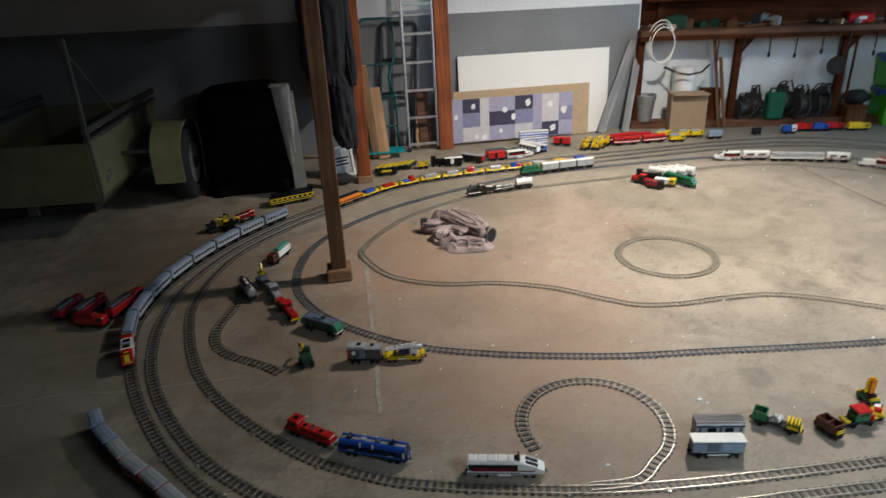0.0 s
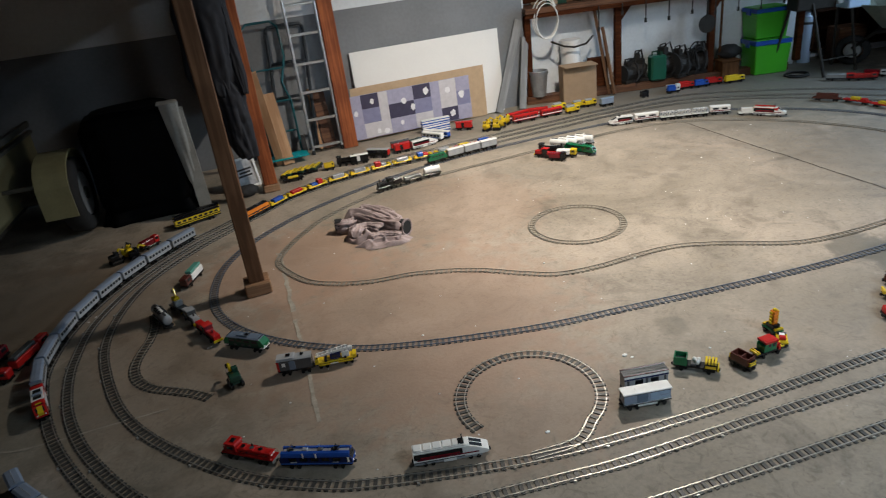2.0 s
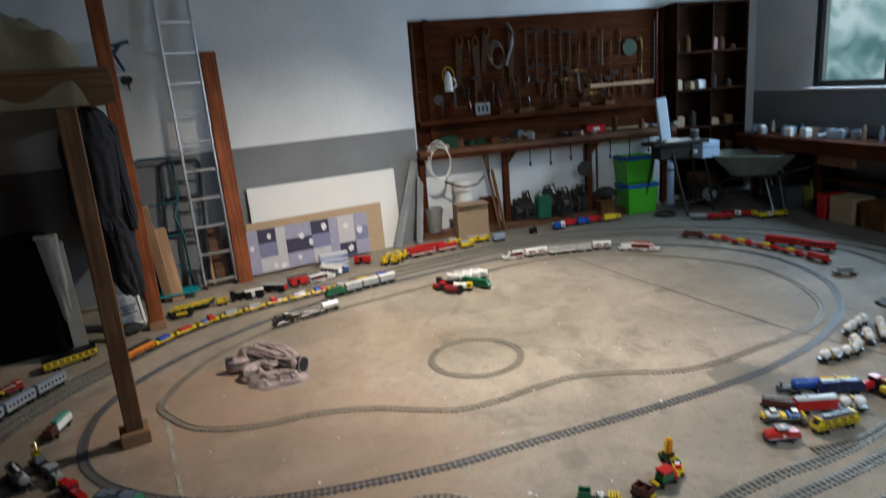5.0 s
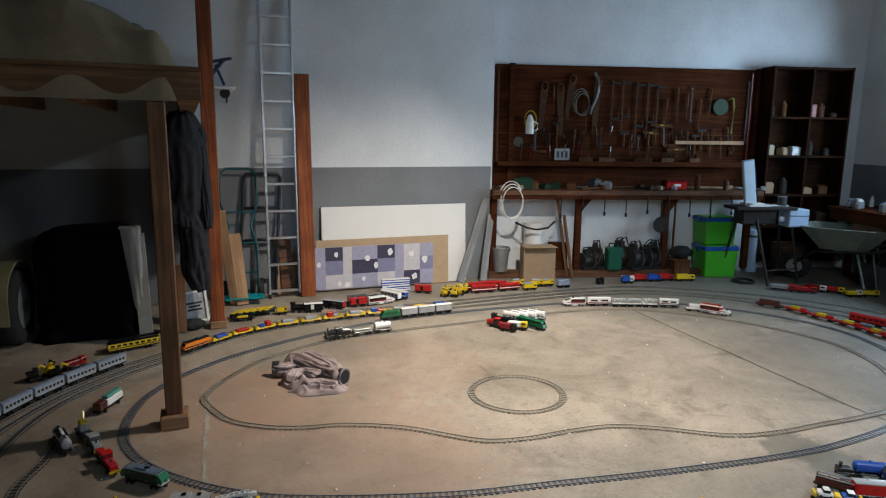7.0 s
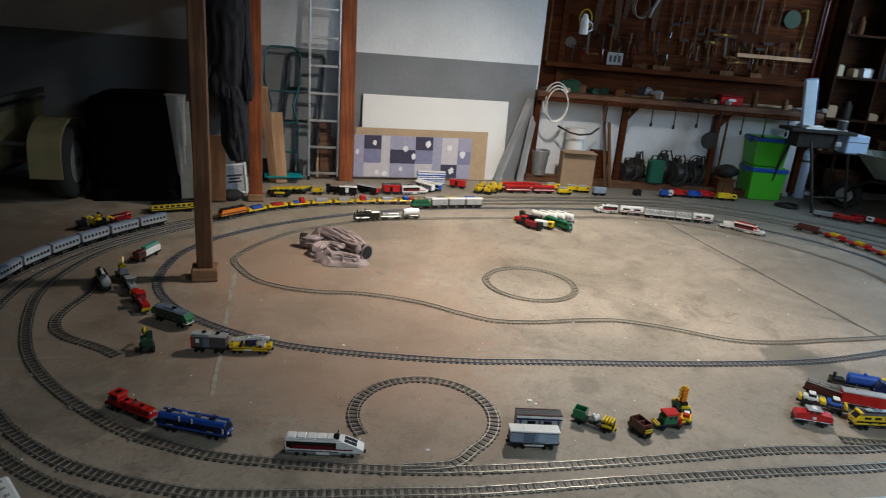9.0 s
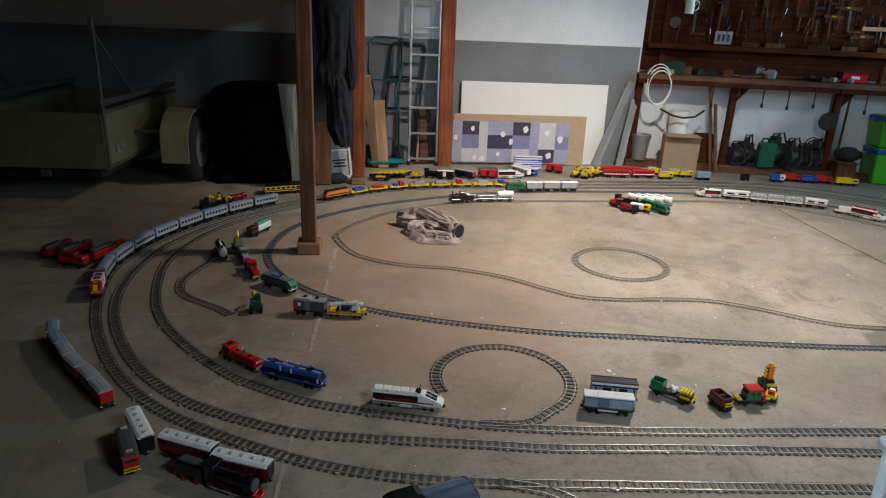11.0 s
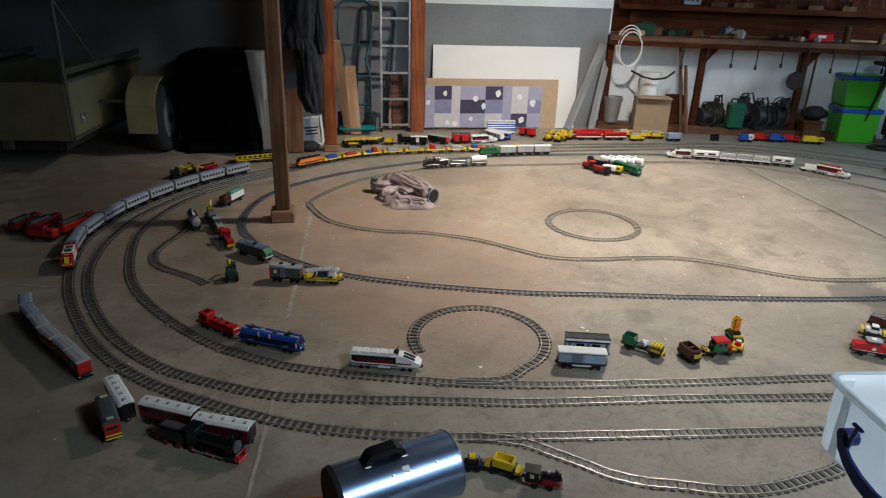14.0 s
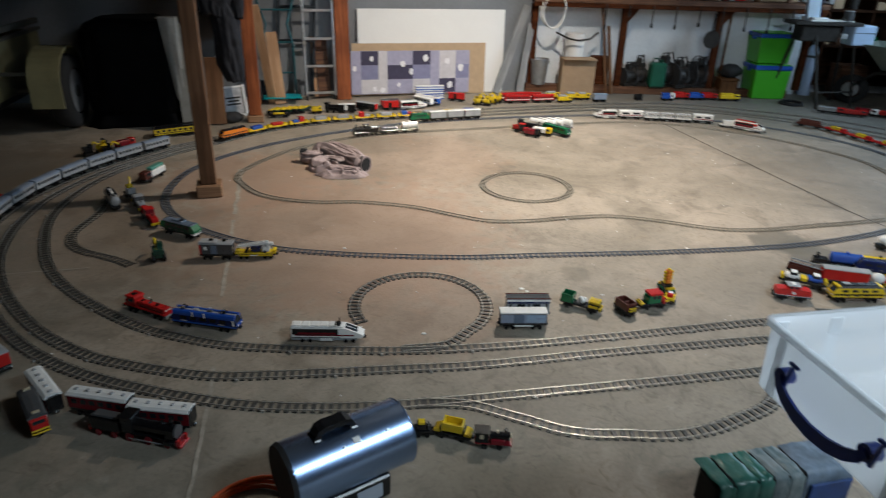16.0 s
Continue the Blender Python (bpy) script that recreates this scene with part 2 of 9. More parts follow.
def rod(bm, a, b, r, r2=None, n=10, slot=0):
    """A round bar from a to b."""
    a, b = Vector(a), Vector(b)
    d = b - a
    m = Matrix.Translation((a + b) / 2) @ d.to_track_quat("Z", "Y").to_matrix().to_4x4()
    out = bmesh.ops.create_cone(bm, cap_ends=True, segments=n, radius1=r, radius2=r if r2 is None else r2, depth=d.length, matrix=m)
    if slot:
        for f in {f for v in out["verts"] for f in v.link_faces}:
            f.material_index = slot
    return out["verts"]


def prism(bm, pts, y0, y1, slot=0, m=None):
    """A shape given in x and z, drawn out from y0 to y1."""
    a = [bm.verts.new((x, y0, z)) for x, z in pts]
    b = [bm.verts.new((x, y1, z)) for x, z in pts]
    fs = [bm.faces.new(a), bm.faces.new(b[::-1])]
    for i in range(len(pts)):
        j = (i + 1) % len(pts)
        fs.append(bm.faces.new((a[j], a[i], b[i], b[j])))
    for f in fs:
        f.material_index = slot
    if m is not None:
        bmesh.ops.transform(bm, matrix=m, verts=a + b)
    return a + b


def tube(bm, pts, r, n=8, slot=0, closed=False):
    """A round bar along a line of points."""
    pts = [Vector(p) for p in pts]
    rings = []
    k = len(pts)
    for i, p in enumerate(pts):
        if closed:
            d = pts[(i + 1) % k] - pts[i - 1]
        else:
            d = pts[min(i + 1, k - 1)] - pts[max(i - 1, 0)]
        q = d.to_track_quat("Z", "Y").to_matrix()
        rings.append([bm.verts.new(p + q @ Vector((r * math.cos(6.28319 * j / n), r * math.sin(6.28319 * j / n), 0))) for j in range(n)])
    for i in range(k if closed else k - 1):
        a, b = rings[i], rings[(i + 1) % k]
        for j in range(n):
            f = bm.faces.new((a[j], a[(j + 1) % n], b[(j + 1) % n], b[j]))
            f.smooth = True
            f.material_index = slot
    if not closed:
        bm.faces.new(rings[0][::-1]).material_index = slot
        bm.faces.new(rings[-1]).material_index = slot


def done(bm, name, mats, smooth=False):
    bmesh.ops.recalc_face_normals(bm, faces=bm.faces[:])
    me = bpy.data.meshes.new(name)
    bm.to_mesh(me)
    bm.free()
    for m in mats if isinstance(mats, (list, tuple)) else [mats]:
        me.materials.append(m)
    if smooth:
        for f in me.polygons:
            f.use_smooth = True
    return me


def part(name, bm, mats, parent, label="", smooth=False):
    ob = new(name, done(bm, name, mats, smooth))
    ob.parent = parent
    if label:
        tagged(ob, label)
    return ob


def thing(name, label, category, m=None, group="", kind=""):
    ob = new(name)
    ob.empty_display_size = 0.05
    if m is not None:
        ob.matrix_world = m
    return tagged(ob, label, category, group, kind)


def solid(name, bm, mats, label, category, m=None, group="", kind="", smooth=False):
    ob = new(name, done(bm, name, mats, smooth))
    if m is not None:
        ob.matrix_world = m
    return tagged(ob, label, category, group, kind)


def B():
    return bmesh.new()


def bar(name, parent, c, s, material, bevel=0.003, m=None, label=""):
    bm = B()
    box(bm, c, s, m, 0, bevel)
    return part(name, bm, material, parent, label)


def spline(ctrl, closed, step=0.01):
    """A smooth line through control points, at even steps."""
    P = [Vector((*p[:2], 0)) for p in ctrl]
    n = len(P)
    out = []
    for i in range(n if closed else n - 1):
        g = (lambda k: P[k % n]) if closed else (lambda k: P[min(max(k, 0), n - 1)])
        a, b, c, d = g(i - 1), g(i), g(i + 1), g(i + 2)
        seg = max(2, int((c - b).length / step))
        for k in range(seg):
            t = k / seg
            out.append(0.5 * (2 * b + (c - a) * t + (2 * a - 5 * b + 4 * c - d) * t * t + (3 * b - a - 3 * c + d) * t ** 3))
    if not closed:
        out.append(P[-1].copy())
    return out


class Line:
    """Places along a line by distance."""

    def __init__(self, ctrl, closed):
        self.p = spline(ctrl, closed)
        if closed:
            self.p.append(self.p[0].copy())
        self.s = [0.0]
        for a, b in zip(self.p, self.p[1:]):
            self.s.append(self.s[-1] + (b - a).length)
        self.length, self.closed = self.s[-1], closed
        self.arr = np.array(self.s)

    def at(self, s):
        s = s % self.length if self.closed else min(max(s, 0), self.length)
        i = min(max(int(np.searchsorted(self.arr, s)) - 1, 0), len(self.p) - 2)
        k = (s - self.s[i]) / max(self.s[i + 1] - self.s[i], 1e-9)
        return self.p[i].lerp(self.p[i + 1], k)

    def heading(self, s, d=0.03):
        a, b = self.at(s - d), self.at(s + d)
        if (b - a).length < 1e-6:
            b = a + Vector((1, 0, 0))
        return self.at(s), (b - a).normalized()

    def near(self, x, y):
        i = min(range(len(self.p)), key=lambda k: (self.p[k].x - x) ** 2 + (self.p[k].y - y) ** 2)
        return self.s[i]


# ---- the large structure ----
BENCH = pose(3.6, 7.15, 0, 0, 0, -15)
bm = B()
box(bm, (2.5, 2.0, -0.1), (17, 16, 0.2))
floor = solid("floor", bm, M_FLOOR, "stained grey-brown concrete garage floor", "floor", kind="structure")

bm = B()
box(bm, (-1.2, 7.3, 0.70), (9.6, 0.2, 1.40))
box(bm, (-1.2, 7.3, 2.75), (9.6, 0.2, 2.70), slot=1)
solid("wall_north", bm, [M_GREY, M_WHITE], "plastered wall, white above a grey painted base", "wall", kind="structure")
bm = B()
box(bm, (2.6, 0.55, 2.05), (5.3, 0.2, 4.1))
solid("wall_workbench", bm, M_WHITE, "white plastered wall behind the workbench", "wall", BENCH, kind="structure")
bm = B()
box(bm, (1.75, 0.335, 0.525), (3.5, 0.21, 1.05))
solid("wall_base", bm, M_WHITE, "white plastered wall base under the workbench", "wall", BENCH, kind="structure")
bm = B()
box(bm, (-0.02, 0.27, 2.05), (0.06, 0.38, 4.1))
solid("wall_corner", bm, M_WHITE, "short white return wall at the bench end", "wall", BENCH, kind="structure")
# east wall with the window opening
WV0, WV1, WZ0, WZ1 = -2.75, -0.60, 1.49, 2.72
bm = B()
for v0, v1, z0, z1, sl in ((-0.60, 0.65, 0, 1.45, 0), (-9.5, -0.60, 0, 1.45, 0), (-0.60, 0.65, 1.45, 4.1, 1), (WV0, WV1, 1.45, WZ0, 1), (WV0, WV1, WZ1, 4.1, 1), (-9.5, WV0, 1.45, 4.1, 1)):
    box(bm, (5.27, (v0 + v1) / 2, (z0 + z1) / 2), (0.24, v1 - v0, z1 - z0), slot=sl)
solid("wall_east", bm, [M_GREY, M_WHITE], "white wall with a grey painted base and a window", "wall", BENCH, kind="structure")
bm = B()
box(bm, (-3.75, 1.0, 2.05), (0.1, 13, 4.1))
solid("wall_west", bm, M_DARKWALL, "dark boarded wall beyond the trailer", "wall", kind="structure")
bm = B()
box(bm, (2.3, -4.6, 2.05), (13, 0.1, 4.1))
solid("wall_south", bm, M_DARKWALL, "dark boarded wall behind the camera", "wall", kind="structure")
# Unseen screen, added to keep light off the wall behind the loft.
bm = B()
box(bm, (0.13, 6.65, 1.35), (0.03, 1.06, 1.36))
solid("loft_light_screen", bm, M_DARKWALL, "added dark screen keeping light from under the loft", "wall", kind="structure")
bm = B()
box(bm, (2.0, 1.6, 4.15), (17, 13.5, 0.1))
solid("ceiling", bm, M_CEIL, "brown boarded garage ceiling", "ceiling", kind="structure")


# ---- tracks ----
O3 = [(2.66, 1.26), (2.06, 1.31), (1.37, 1.37), (0.76, 1.43), (0.35, 1.51), (-0.01, 1.65), (-0.49, 1.95), (-0.82, 2.32), (-1.10, 2.87), (-1.24, 3.4), (-1.25, 3.75), (-1.14, 4.2), (-0.88, 4.68),
      (-0.51, 5.11), (-0.22, 5.35), (0.06, 5.56), (0.42, 5.82), (0.82, 6.0), (1.2, 6.11), (1.67, 6.17), (2.6, 6.22), (3.5, 6.24), (4.2, 6.25), (4.98, 6.17), (5.55, 5.85), (6.3, 5.15), (6.75, 4.3), (6.8, 3.4), (6.35, 2.4), (5.5, 1.65), (4.5, 1.3), (3.5, 1.22)]
O2 = [(2.94, 1.45), (2.34, 1.51), (1.69, 1.57), (1.12, 1.61), (0.84, 1.65), (0.20, 1.75), (-0.02, 1.81), (-0.35, 1.98), (-0.54, 2.13), (-0.75, 2.38), (-0.95, 2.74), (-1.07, 3.08), (-1.12, 3.40), (-1.12, 3.70),
      (-1.05, 4.12), (-0.81, 4.62), (-0.45, 5.045), (-0.16, 5.28), (0.10, 5.485), (0.46, 5.745), (0.84, 5.905), (1.2, 5.99), (1.67, 6.045), (2.6, 6.075), (3.5, 6.12), (4.2, 6.1), (4.9, 5.98), (5.45, 5.65), (6.1, 5.0), (6.5, 4.25), (6.6, 3.4), (6.15, 2.55), (5.4, 1.9), (4.5, 1.55), (3.6, 1.45)]
O1 = [(3.16, 1.57), (2.49, 1.64), (1.80, 1.68), (1.20, 1.73), (0.76, 1.80), (0.20, 1.96), (-0.05, 2.08), (-0.32, 2.28), (-0.63, 2.65), (-0.82, 3.00), (-0.93, 3.42), (-0.965, 3.80), (-0.89, 4.22), (-0.72, 4.60),
      (-0.40, 4.97), (-0.13, 5.20), (0.12, 5.41), (0.40, 5.625), (0.65, 5.745), (0.92, 5.825), (1.45, 5.895), (2.2, 5.93), (3.2, 5.96), (4.1, 5.98), (4.75, 5.88), (5.28, 5.62), (5.72, 5.22), (6.03, 4.75), (6.30, 4.27), (6.40, 3.5), (6.0, 2.75), (5.3, 2.1), (4.4, 1.7)]
BL = [(0.11, 3.14), (0.37, 2.95), (0.64, 2.83), (0.94, 2.73), (1.36, 2.62), (1.82, 2.55), (2.31, 2.47), (2.83, 2.40), (3.28, 2.36), (3.62, 2.36), (4.15, 2.42), (4.65, 2.57), (5.06, 2.80), (5.42, 3.13), (5.68, 3.63),
      (5.74, 4.12), (5.55, 4.65), (5.15, 5.15), (4.6, 5.55), (3.9, 5.72), (3.2, 5.77), (2.51, 5.77), (1.77, 5.70), (1.15, 5.52), (0.5, 5.22), (0.05, 4.88), (-0.2, 4.55), (-0.31, 4.22), (-0.33, 3.88), (-0.25, 3.60), (-0.10, 3.36)]
WL = [(0.13, 4.33), (0.16, 4.15), (0.27, 3.90), (0.46, 3.74), (0.67, 3.65), (0.93, 3.60), (1.26, 3.44), (1.50, 3.23), (1.68, 3.10), (1.93, 3.05), (2.20, 3.05), (2.48, 3.02), (2.73, 2.90), (3.08, 2.67), (3.40, 2.60), (3.77, 2.59), (4.12, 2.58), (4.41, 2.60),
      (4.73, 2.73), (4.99, 2.97), (5.23, 3.35), (5.33, 3.80), (5.15, 4.40), (4.8, 4.9), (4.35, 5.27), (3.8, 5.42), (3.1, 5.42), (2.44, 5.39), (1.74, 5.36), (1.1, 5.25), (0.63, 5.00), (0.40, 4.78), (0.22, 4.54)]
LINES = {"outer": Line(O3, True), "middle": Line(O2, True), "inner": Line(O1, True), "blue": Line(BL, True), "wavy": Line(WL, True)}
SECTION = 0.128


def track(line, label, sleeper, rail, s0=0.0, s1=None, width=0.061, clips=False):
    """A toy track: 16-stud sections, each with four sleepers and two rails."""
    s1 = line.length if s1 is None else s1
    top = thing("toy_track", label, "toy track")
    count = max(1, round((s1 - s0) / SECTION))
    step = (s1 - s0) / count
    for k in range(count):
        bm = bmesh.new()
        a = s0 + k * step
        for i in range(4):
            p, d = line.heading(a + step * (i + 0.5) / 4)
            m = Matrix.Translation((p.x, p.y, 0)) @ Matrix.Rotation(math.atan2(d.y, d.x), 4, "Z")
            box(bm, (0, 0, 0.0026), (0.0155, width, 0.0044), m)
        for side in (-0.02, 0.02):
            prev = None
            for i in range(5):
                p, d = line.heading(a + (step - 0.0012) * i / 4 + 0.0006)
                nrm = Vector((-d.y, d.x, 0))
                ring = []
                for o, z in ((-0.0022, 0.0048), (-0.0022, 0.0085), (0.0022, 0.0085), (0.0022, 0.0048)):
                    q = p + nrm * (side + o)
                    ring.append(bm.verts.new((q.x, q.y, z)))
                if prev:
                    for j in range(4):
                        f = bm.faces.new((prev[j], prev[(j + 1) % 4], ring[(j + 1) % 4], ring[j]))
                        f.material_index = 1
                prev = ring
        if clips and k * 7 % 11 < 3:
            p, d = line.heading(a + 0.004)
            m = Matrix.Translation((p.x, p.y, 0)) @ Matrix.Rotation(math.atan2(d.y, d.x), 4, "Z")
            box(bm, (0, width / 2 + 0.003, 0.006), (0.010, 0.007, 0.009), m, 2)
        part("track_section", bm, [sleeper, rail, M_CLIP], top)
    return top


def ring_line(cx, cy, r, a0, a1):
    n = 40
    return [(cx + r * math.cos(radians(a0 + (a1 - a0) * i / n)), cy + r * math.sin(radians(a0 + (a1 - a0) * i / n))) for i in range(n + 1)]


track(LINES["outer"], "outer loop of toy railway track with nickel rails", M_SLEEP, M_RAIL, clips=True)
track(LINES["middle"], "middle loop of toy railway track with nickel rails", M_SLEEP, M_RAIL, clips=True)
track(LINES["inner"], "inner loop of toy railway track with nickel rails", M_SLEEP, M_RAIL, clips=True)
track(LINES["blue"], "oval of old toy track with blue rails", M_SLEEPB, M_RAILB)
track(LINES["wavy"], "wavy loop of dark narrow toy track", M_SLEEPN, M_RAILW, width=0.054)
NEAR = Line(ring_line(0.99, 2.155, 0.32, 200, -62) + [(1.02, 1.79), (0.82, 1.80)], False)
track(NEAR, "open circle of toy track ending at a switch", M_SLEEP, M_RAIL)
FAR = Line(ring_line(2.17, 3.69, 0.32, 0, 360), False)
track(FAR, "closed circle of grey toy track on bare floor", M_SLEEPN, M_RAILW, width=0.054)
SIDE = Line([(-0.70, 4.02), (-0.69, 3.86), (-0.71, 3.70), (-0.765, 3.52), (-0.785, 3.38), (-0.755, 3.25), (-0.68, 3.145), (-0.58, 3.065), (-0.48, 2.985), (-0.40, 2.90)], False)
track(SIDE, "short winding siding of dark toy track", M_SLEEP, M_RAILW)
PASS = Line([(0.80, 1.43), (0.98, 1.375), (1.09, 1.295), (1.18, 1.225), (1.26, 1.16), (1.36, 1.112), (1.48, 1.08), (1.57, 1.05), (1.68, 1.03), (1.81, 1.03), (1.95, 1.055), (2.10, 1.09), (2.28, 1.19), (2.48, 1.27)], False)
track(PASS, "winding passing siding of toy track off the outer loop", M_SLEEP, M_RAIL)
STUB = Line([(2.872, 1.662), (2.98, 1.622), (3.10, 1.592), (3.22, 1.572)], False)
track(STUB, "short straight spur of toy track", M_SLEEP, M_RAIL)


# ---- posts, loft and things along the wall ----
def post(name, label, x, y, w, d, h, material, base=None):
    top = thing(name, label, "post", pose(x, y, 0))
    bar("shaft", top, (0, 0, h / 2 + (base[1] if base else 0)), (w, d, h), material, 0.006)
    if base:
        bar("foot_block", top, (0, 0, base[1] / 2), (base[0], base[0], base[1]), M_FOOT, 0.008, label="scuffed brown wooden foot block")
    return top


post("timber_post", "grey-brown square timber post on a wooden foot block", -0.045, 3.965, 0.10, 0.10, 1.86, M_POST2, (0.165, 0.085))
post("timber_post", "red-brown timber post with a wooden foot block", 0.295, 6.03, 0.12, 0.12, 3.95, M_POST, (0.15, 0.07))
bm = B()
box(bm, (0, 0, 1.2), (0.155, 0.05, 2.4), None, 0, 0.004)
solid("timber_plank", bm, M_POST, "wide red-brown plank standing against the wall", "plank", pose(1.28, 6.93, 0, -3.5))


def loft():
    top = thing("loft", "low timber loft with joists and stored covers", "loft")
    bar("front_beam", top, (-1.75, 3.97, 2.03), (3.9, 0.12, 0.16), M_BEAM)
    bar("side_beam", top, (0.13, 5.62, 2.02), (0.12, 3.16, 0.15), M_BEAM)
    for i in range(5):
        bar("joist", top, (-0.55 - 0.62 * i, 5.62, 2.03), (0.07, 3.14, 0.13), M_BEAM)
    for i in range(14):
        bar("deck_board", top, (-1.75, 4.02 + 0.232 * i, 2.125), (3.88, 0.224, 0.026), M_BEAM, 0.002)


loft()


def tarp():
    bm = B()
    bmesh.ops.create_grid(bm, x_segments=60, y_segments=36, size=1.0)
    for v in bm.verts:
        x, y = v.co.x * 0.85, v.co.y * 0.75
        q = Vector((x * 2.2, y * 2.2, 1.0))
        h = 0.34 + 0.16 * noise.noise(q) + 0.07 * noise.noise(q * 3.1) + 0.03 * math.sin(9 * x + 3 * noise.noise(q))
        edge = max(abs(x) / 0.85, abs(y) / 0.75)
        h *= max(0.0, 1 - edge ** 6)
        if y < -0.45:
            drop = (-0.45 - y)
            h -= drop * 0.9 + 0.05 * math.sin(14 * x)
            y = -0.45 - drop * 0.35
        v.co = (x, y, max(h, -0.2))
    return solid("dust_sheet", bm, mat("beige_canvas", (0.36, 0.29, 0.19), 0.9, var=0.3, scale=5, bump=0.4), "crumpled beige canvas sheet over goods on the loft", "cover", pose(-0.78, 4.45, 2.145), smooth=True)


tarp()


def ladder():
    top = thing("ladder", "tall aluminium ladder leaning against the wall", "ladder")
    a, b = 0.87, 1.19
    for x in (a, b):
        bm = B()
        tilt = Matrix.Translation((x, 6.96, 0)) @ Matrix.Rotation(-math.atan(0.19 / 3.3), 4, "X")
        box(bm, (0, 0, 1.66), (0.024, 0.058, 3.3), tilt, 0, 0.003)
        part("side_rail", bm, M_ALU, top)
        bm = B()
        box(bm, (0, 0, 0.02), (0.03, 0.066, 0.05), tilt, 0, 0.004)
        part("foot", bm, M_RUBBER, top, "black rubber foot")
    for i in range(12):
        z = 0.075 + 0.290 * i
        bm = B()
        box(bm, ((a + b) / 2, 6.96 + 0.19 * z / 3.3, z), (b - a, 0.03, 0.026), None, 0, 0.003)
        part("rung", bm, M_ALU, top)


ladder()


def panel(name, label, cat, x0, x1, z1, y, material, t=0.012, lean=3.0):
    bm = B()
    box(bm, (0, 0, z1 / 2), (x1 - x0, t, z1), None, 0, 0.002)
    return solid(name, bm, material, label, cat, pose((x0 + x1) / 2, y, 0.004, -lean))


panel("white_board", "white board leaning against the grey wall", "board", 1.48, 3.25, 0.952, 7.12, M_PANEL, 0.014, 3)
panel("hardboard_sheet", "tan hardboard sheet leaning against a white board", "board", 1.40, 3.00, 0.585, 7.075, M_CORK, 0.01, 2)


def patchwork():
    """A printed panel: squares of violet, grey and dark purple with pale blossoms."""
    dark = mat("dark_purple_print", (0.050, 0.043, 0.085), 0.7, var=0.2, scale=20)
    lav = mat("lavender_print", (0.37, 0.355, 0.475), 0.7, var=0.15, scale=20)
    pale = mat("pale_grey_print", (0.58, 0.55, 0.57), 0.7, var=0.12, scale=20)
    blue = mat("violet_blue_print", (0.23, 0.23, 0.36), 0.7, var=0.15, scale=20)
    bloom = mat("white_blossom_print", (0.78, 0.76, 0.78), 0.7, var=0.1, scale=30)
    mats = [lav, dark, pale, blue]
    m = pose(1.38, 7.03, 0.03, -2)
    top = thing("patterned_panel", "panel printed with violet patchwork squares and white blossoms", "panel", m)
    bar("backing", top, (0.705, 0.004, 0.24), (1.41, 0.008, 0.485), lav, 0.001)
    xs = [0, 0.115, 0.315, 0.42, 0.72, 0.93, 1.04, 1.24, 1.405]
    zs = [0.005, 0.165, 0.325, 0.48]
    rows = {2: "01201020", 1: "03213023", 0: "02202010"}
    for r in range(3):
        for c in range(8):
            bm = B()
            box(bm, ((xs[c] + xs[c + 1]) / 2, -0.0015, (zs[r] + zs[r + 1]) / 2), (xs[c + 1] - xs[c] - 0.001, 0.003, zs[r + 1] - zs[r] - 0.001))
            part("patch", bm, mats[int(rows[r][c])], top)
    random.seed(7)
    for x, z in ((0.24, 0.40), (0.04, 0.29), (0.60, 0.34), (0.70, 0.25), (0.87, 0.40), (0.55, 0.10), (0.27, 0.06), (1.14, 0.36), (1.30, 0.29), (1.17, 0.09), (0.36, 0.045)):
        bm = B()
        n = 11
        r0 = random.uniform(0.024, 0.038)
        pts = [(x + r0 * random.uniform(0.65, 1.15) * math.cos(6.283 * i / n), z + 1.25 * r0 * random.uniform(0.7, 1.1) * math.sin(6.283 * i / n)) for i in range(n)]
        prism(bm, pts, -0.0052, -0.0032)
        part("blossom", bm, bloom, top)


patchwork()


def leaning_board(label, x0, x1, y0, y1, h, w, material, name="plank", t=0.022):
    """A plank whose foot stands at x0, y0 and whose top leans to x1, y1."""
    a, b = Vector((x0, y0, 0.012)), Vector((x1, y1, h))
    d = b - a
    zz = d.normalized()
    yy = zz.cross(Vector((1, 0, 0))).normalized()
    q = Matrix((yy.cross(zz), yy, zz)).transposed().to_4x4()
    bm = B()
    box(bm, (0, 0, d.length / 2), (w, t, d.length), None, 0, 0.002)
    return solid(name, bm, material, label, "plank", Matrix.Translation(a) @ q)


leaning_board("weathered grey board leaning against the wall", 3.136, 3.528, 7.02, 7.165, 1.002, 0.095, M_GREYWOOD)
leaning_board("narrow weathered grey board leaning against the wall", 3.424, 3.595, 6.98, 7.155, 0.801, 0.085, M_GREYWOOD)
leaning_board("pale new plank leaning on the timber post", 0.49, 0.37, 6.80, 6.25, 1.05, 0.085, M_PLANK)
leaning_board("short pale new plank standing by the post", 0.57, 0.52, 6.74, 6.86, 0.74, 0.115, M_PLANK)
leaning_board("brown board behind the ladder", 1.08, 1.06, 7.06, 7.17, 0.62, 0.14, M_BENCH)
leaning_board("slim pale batten behind the ladder", 0.98, 0.97, 7.06, 7.18, 0.66, 0.03, M_PLANK)
leaning_board("pale grey slab standing on end beside the cover", -0.31, -0.335, 6.0, 6.04, 0.90, 0.11, mat("pale_grey_slab", (0.27, 0.27, 0.255), 0.7, var=0.25, scale=7), "white_slab", 0.05)


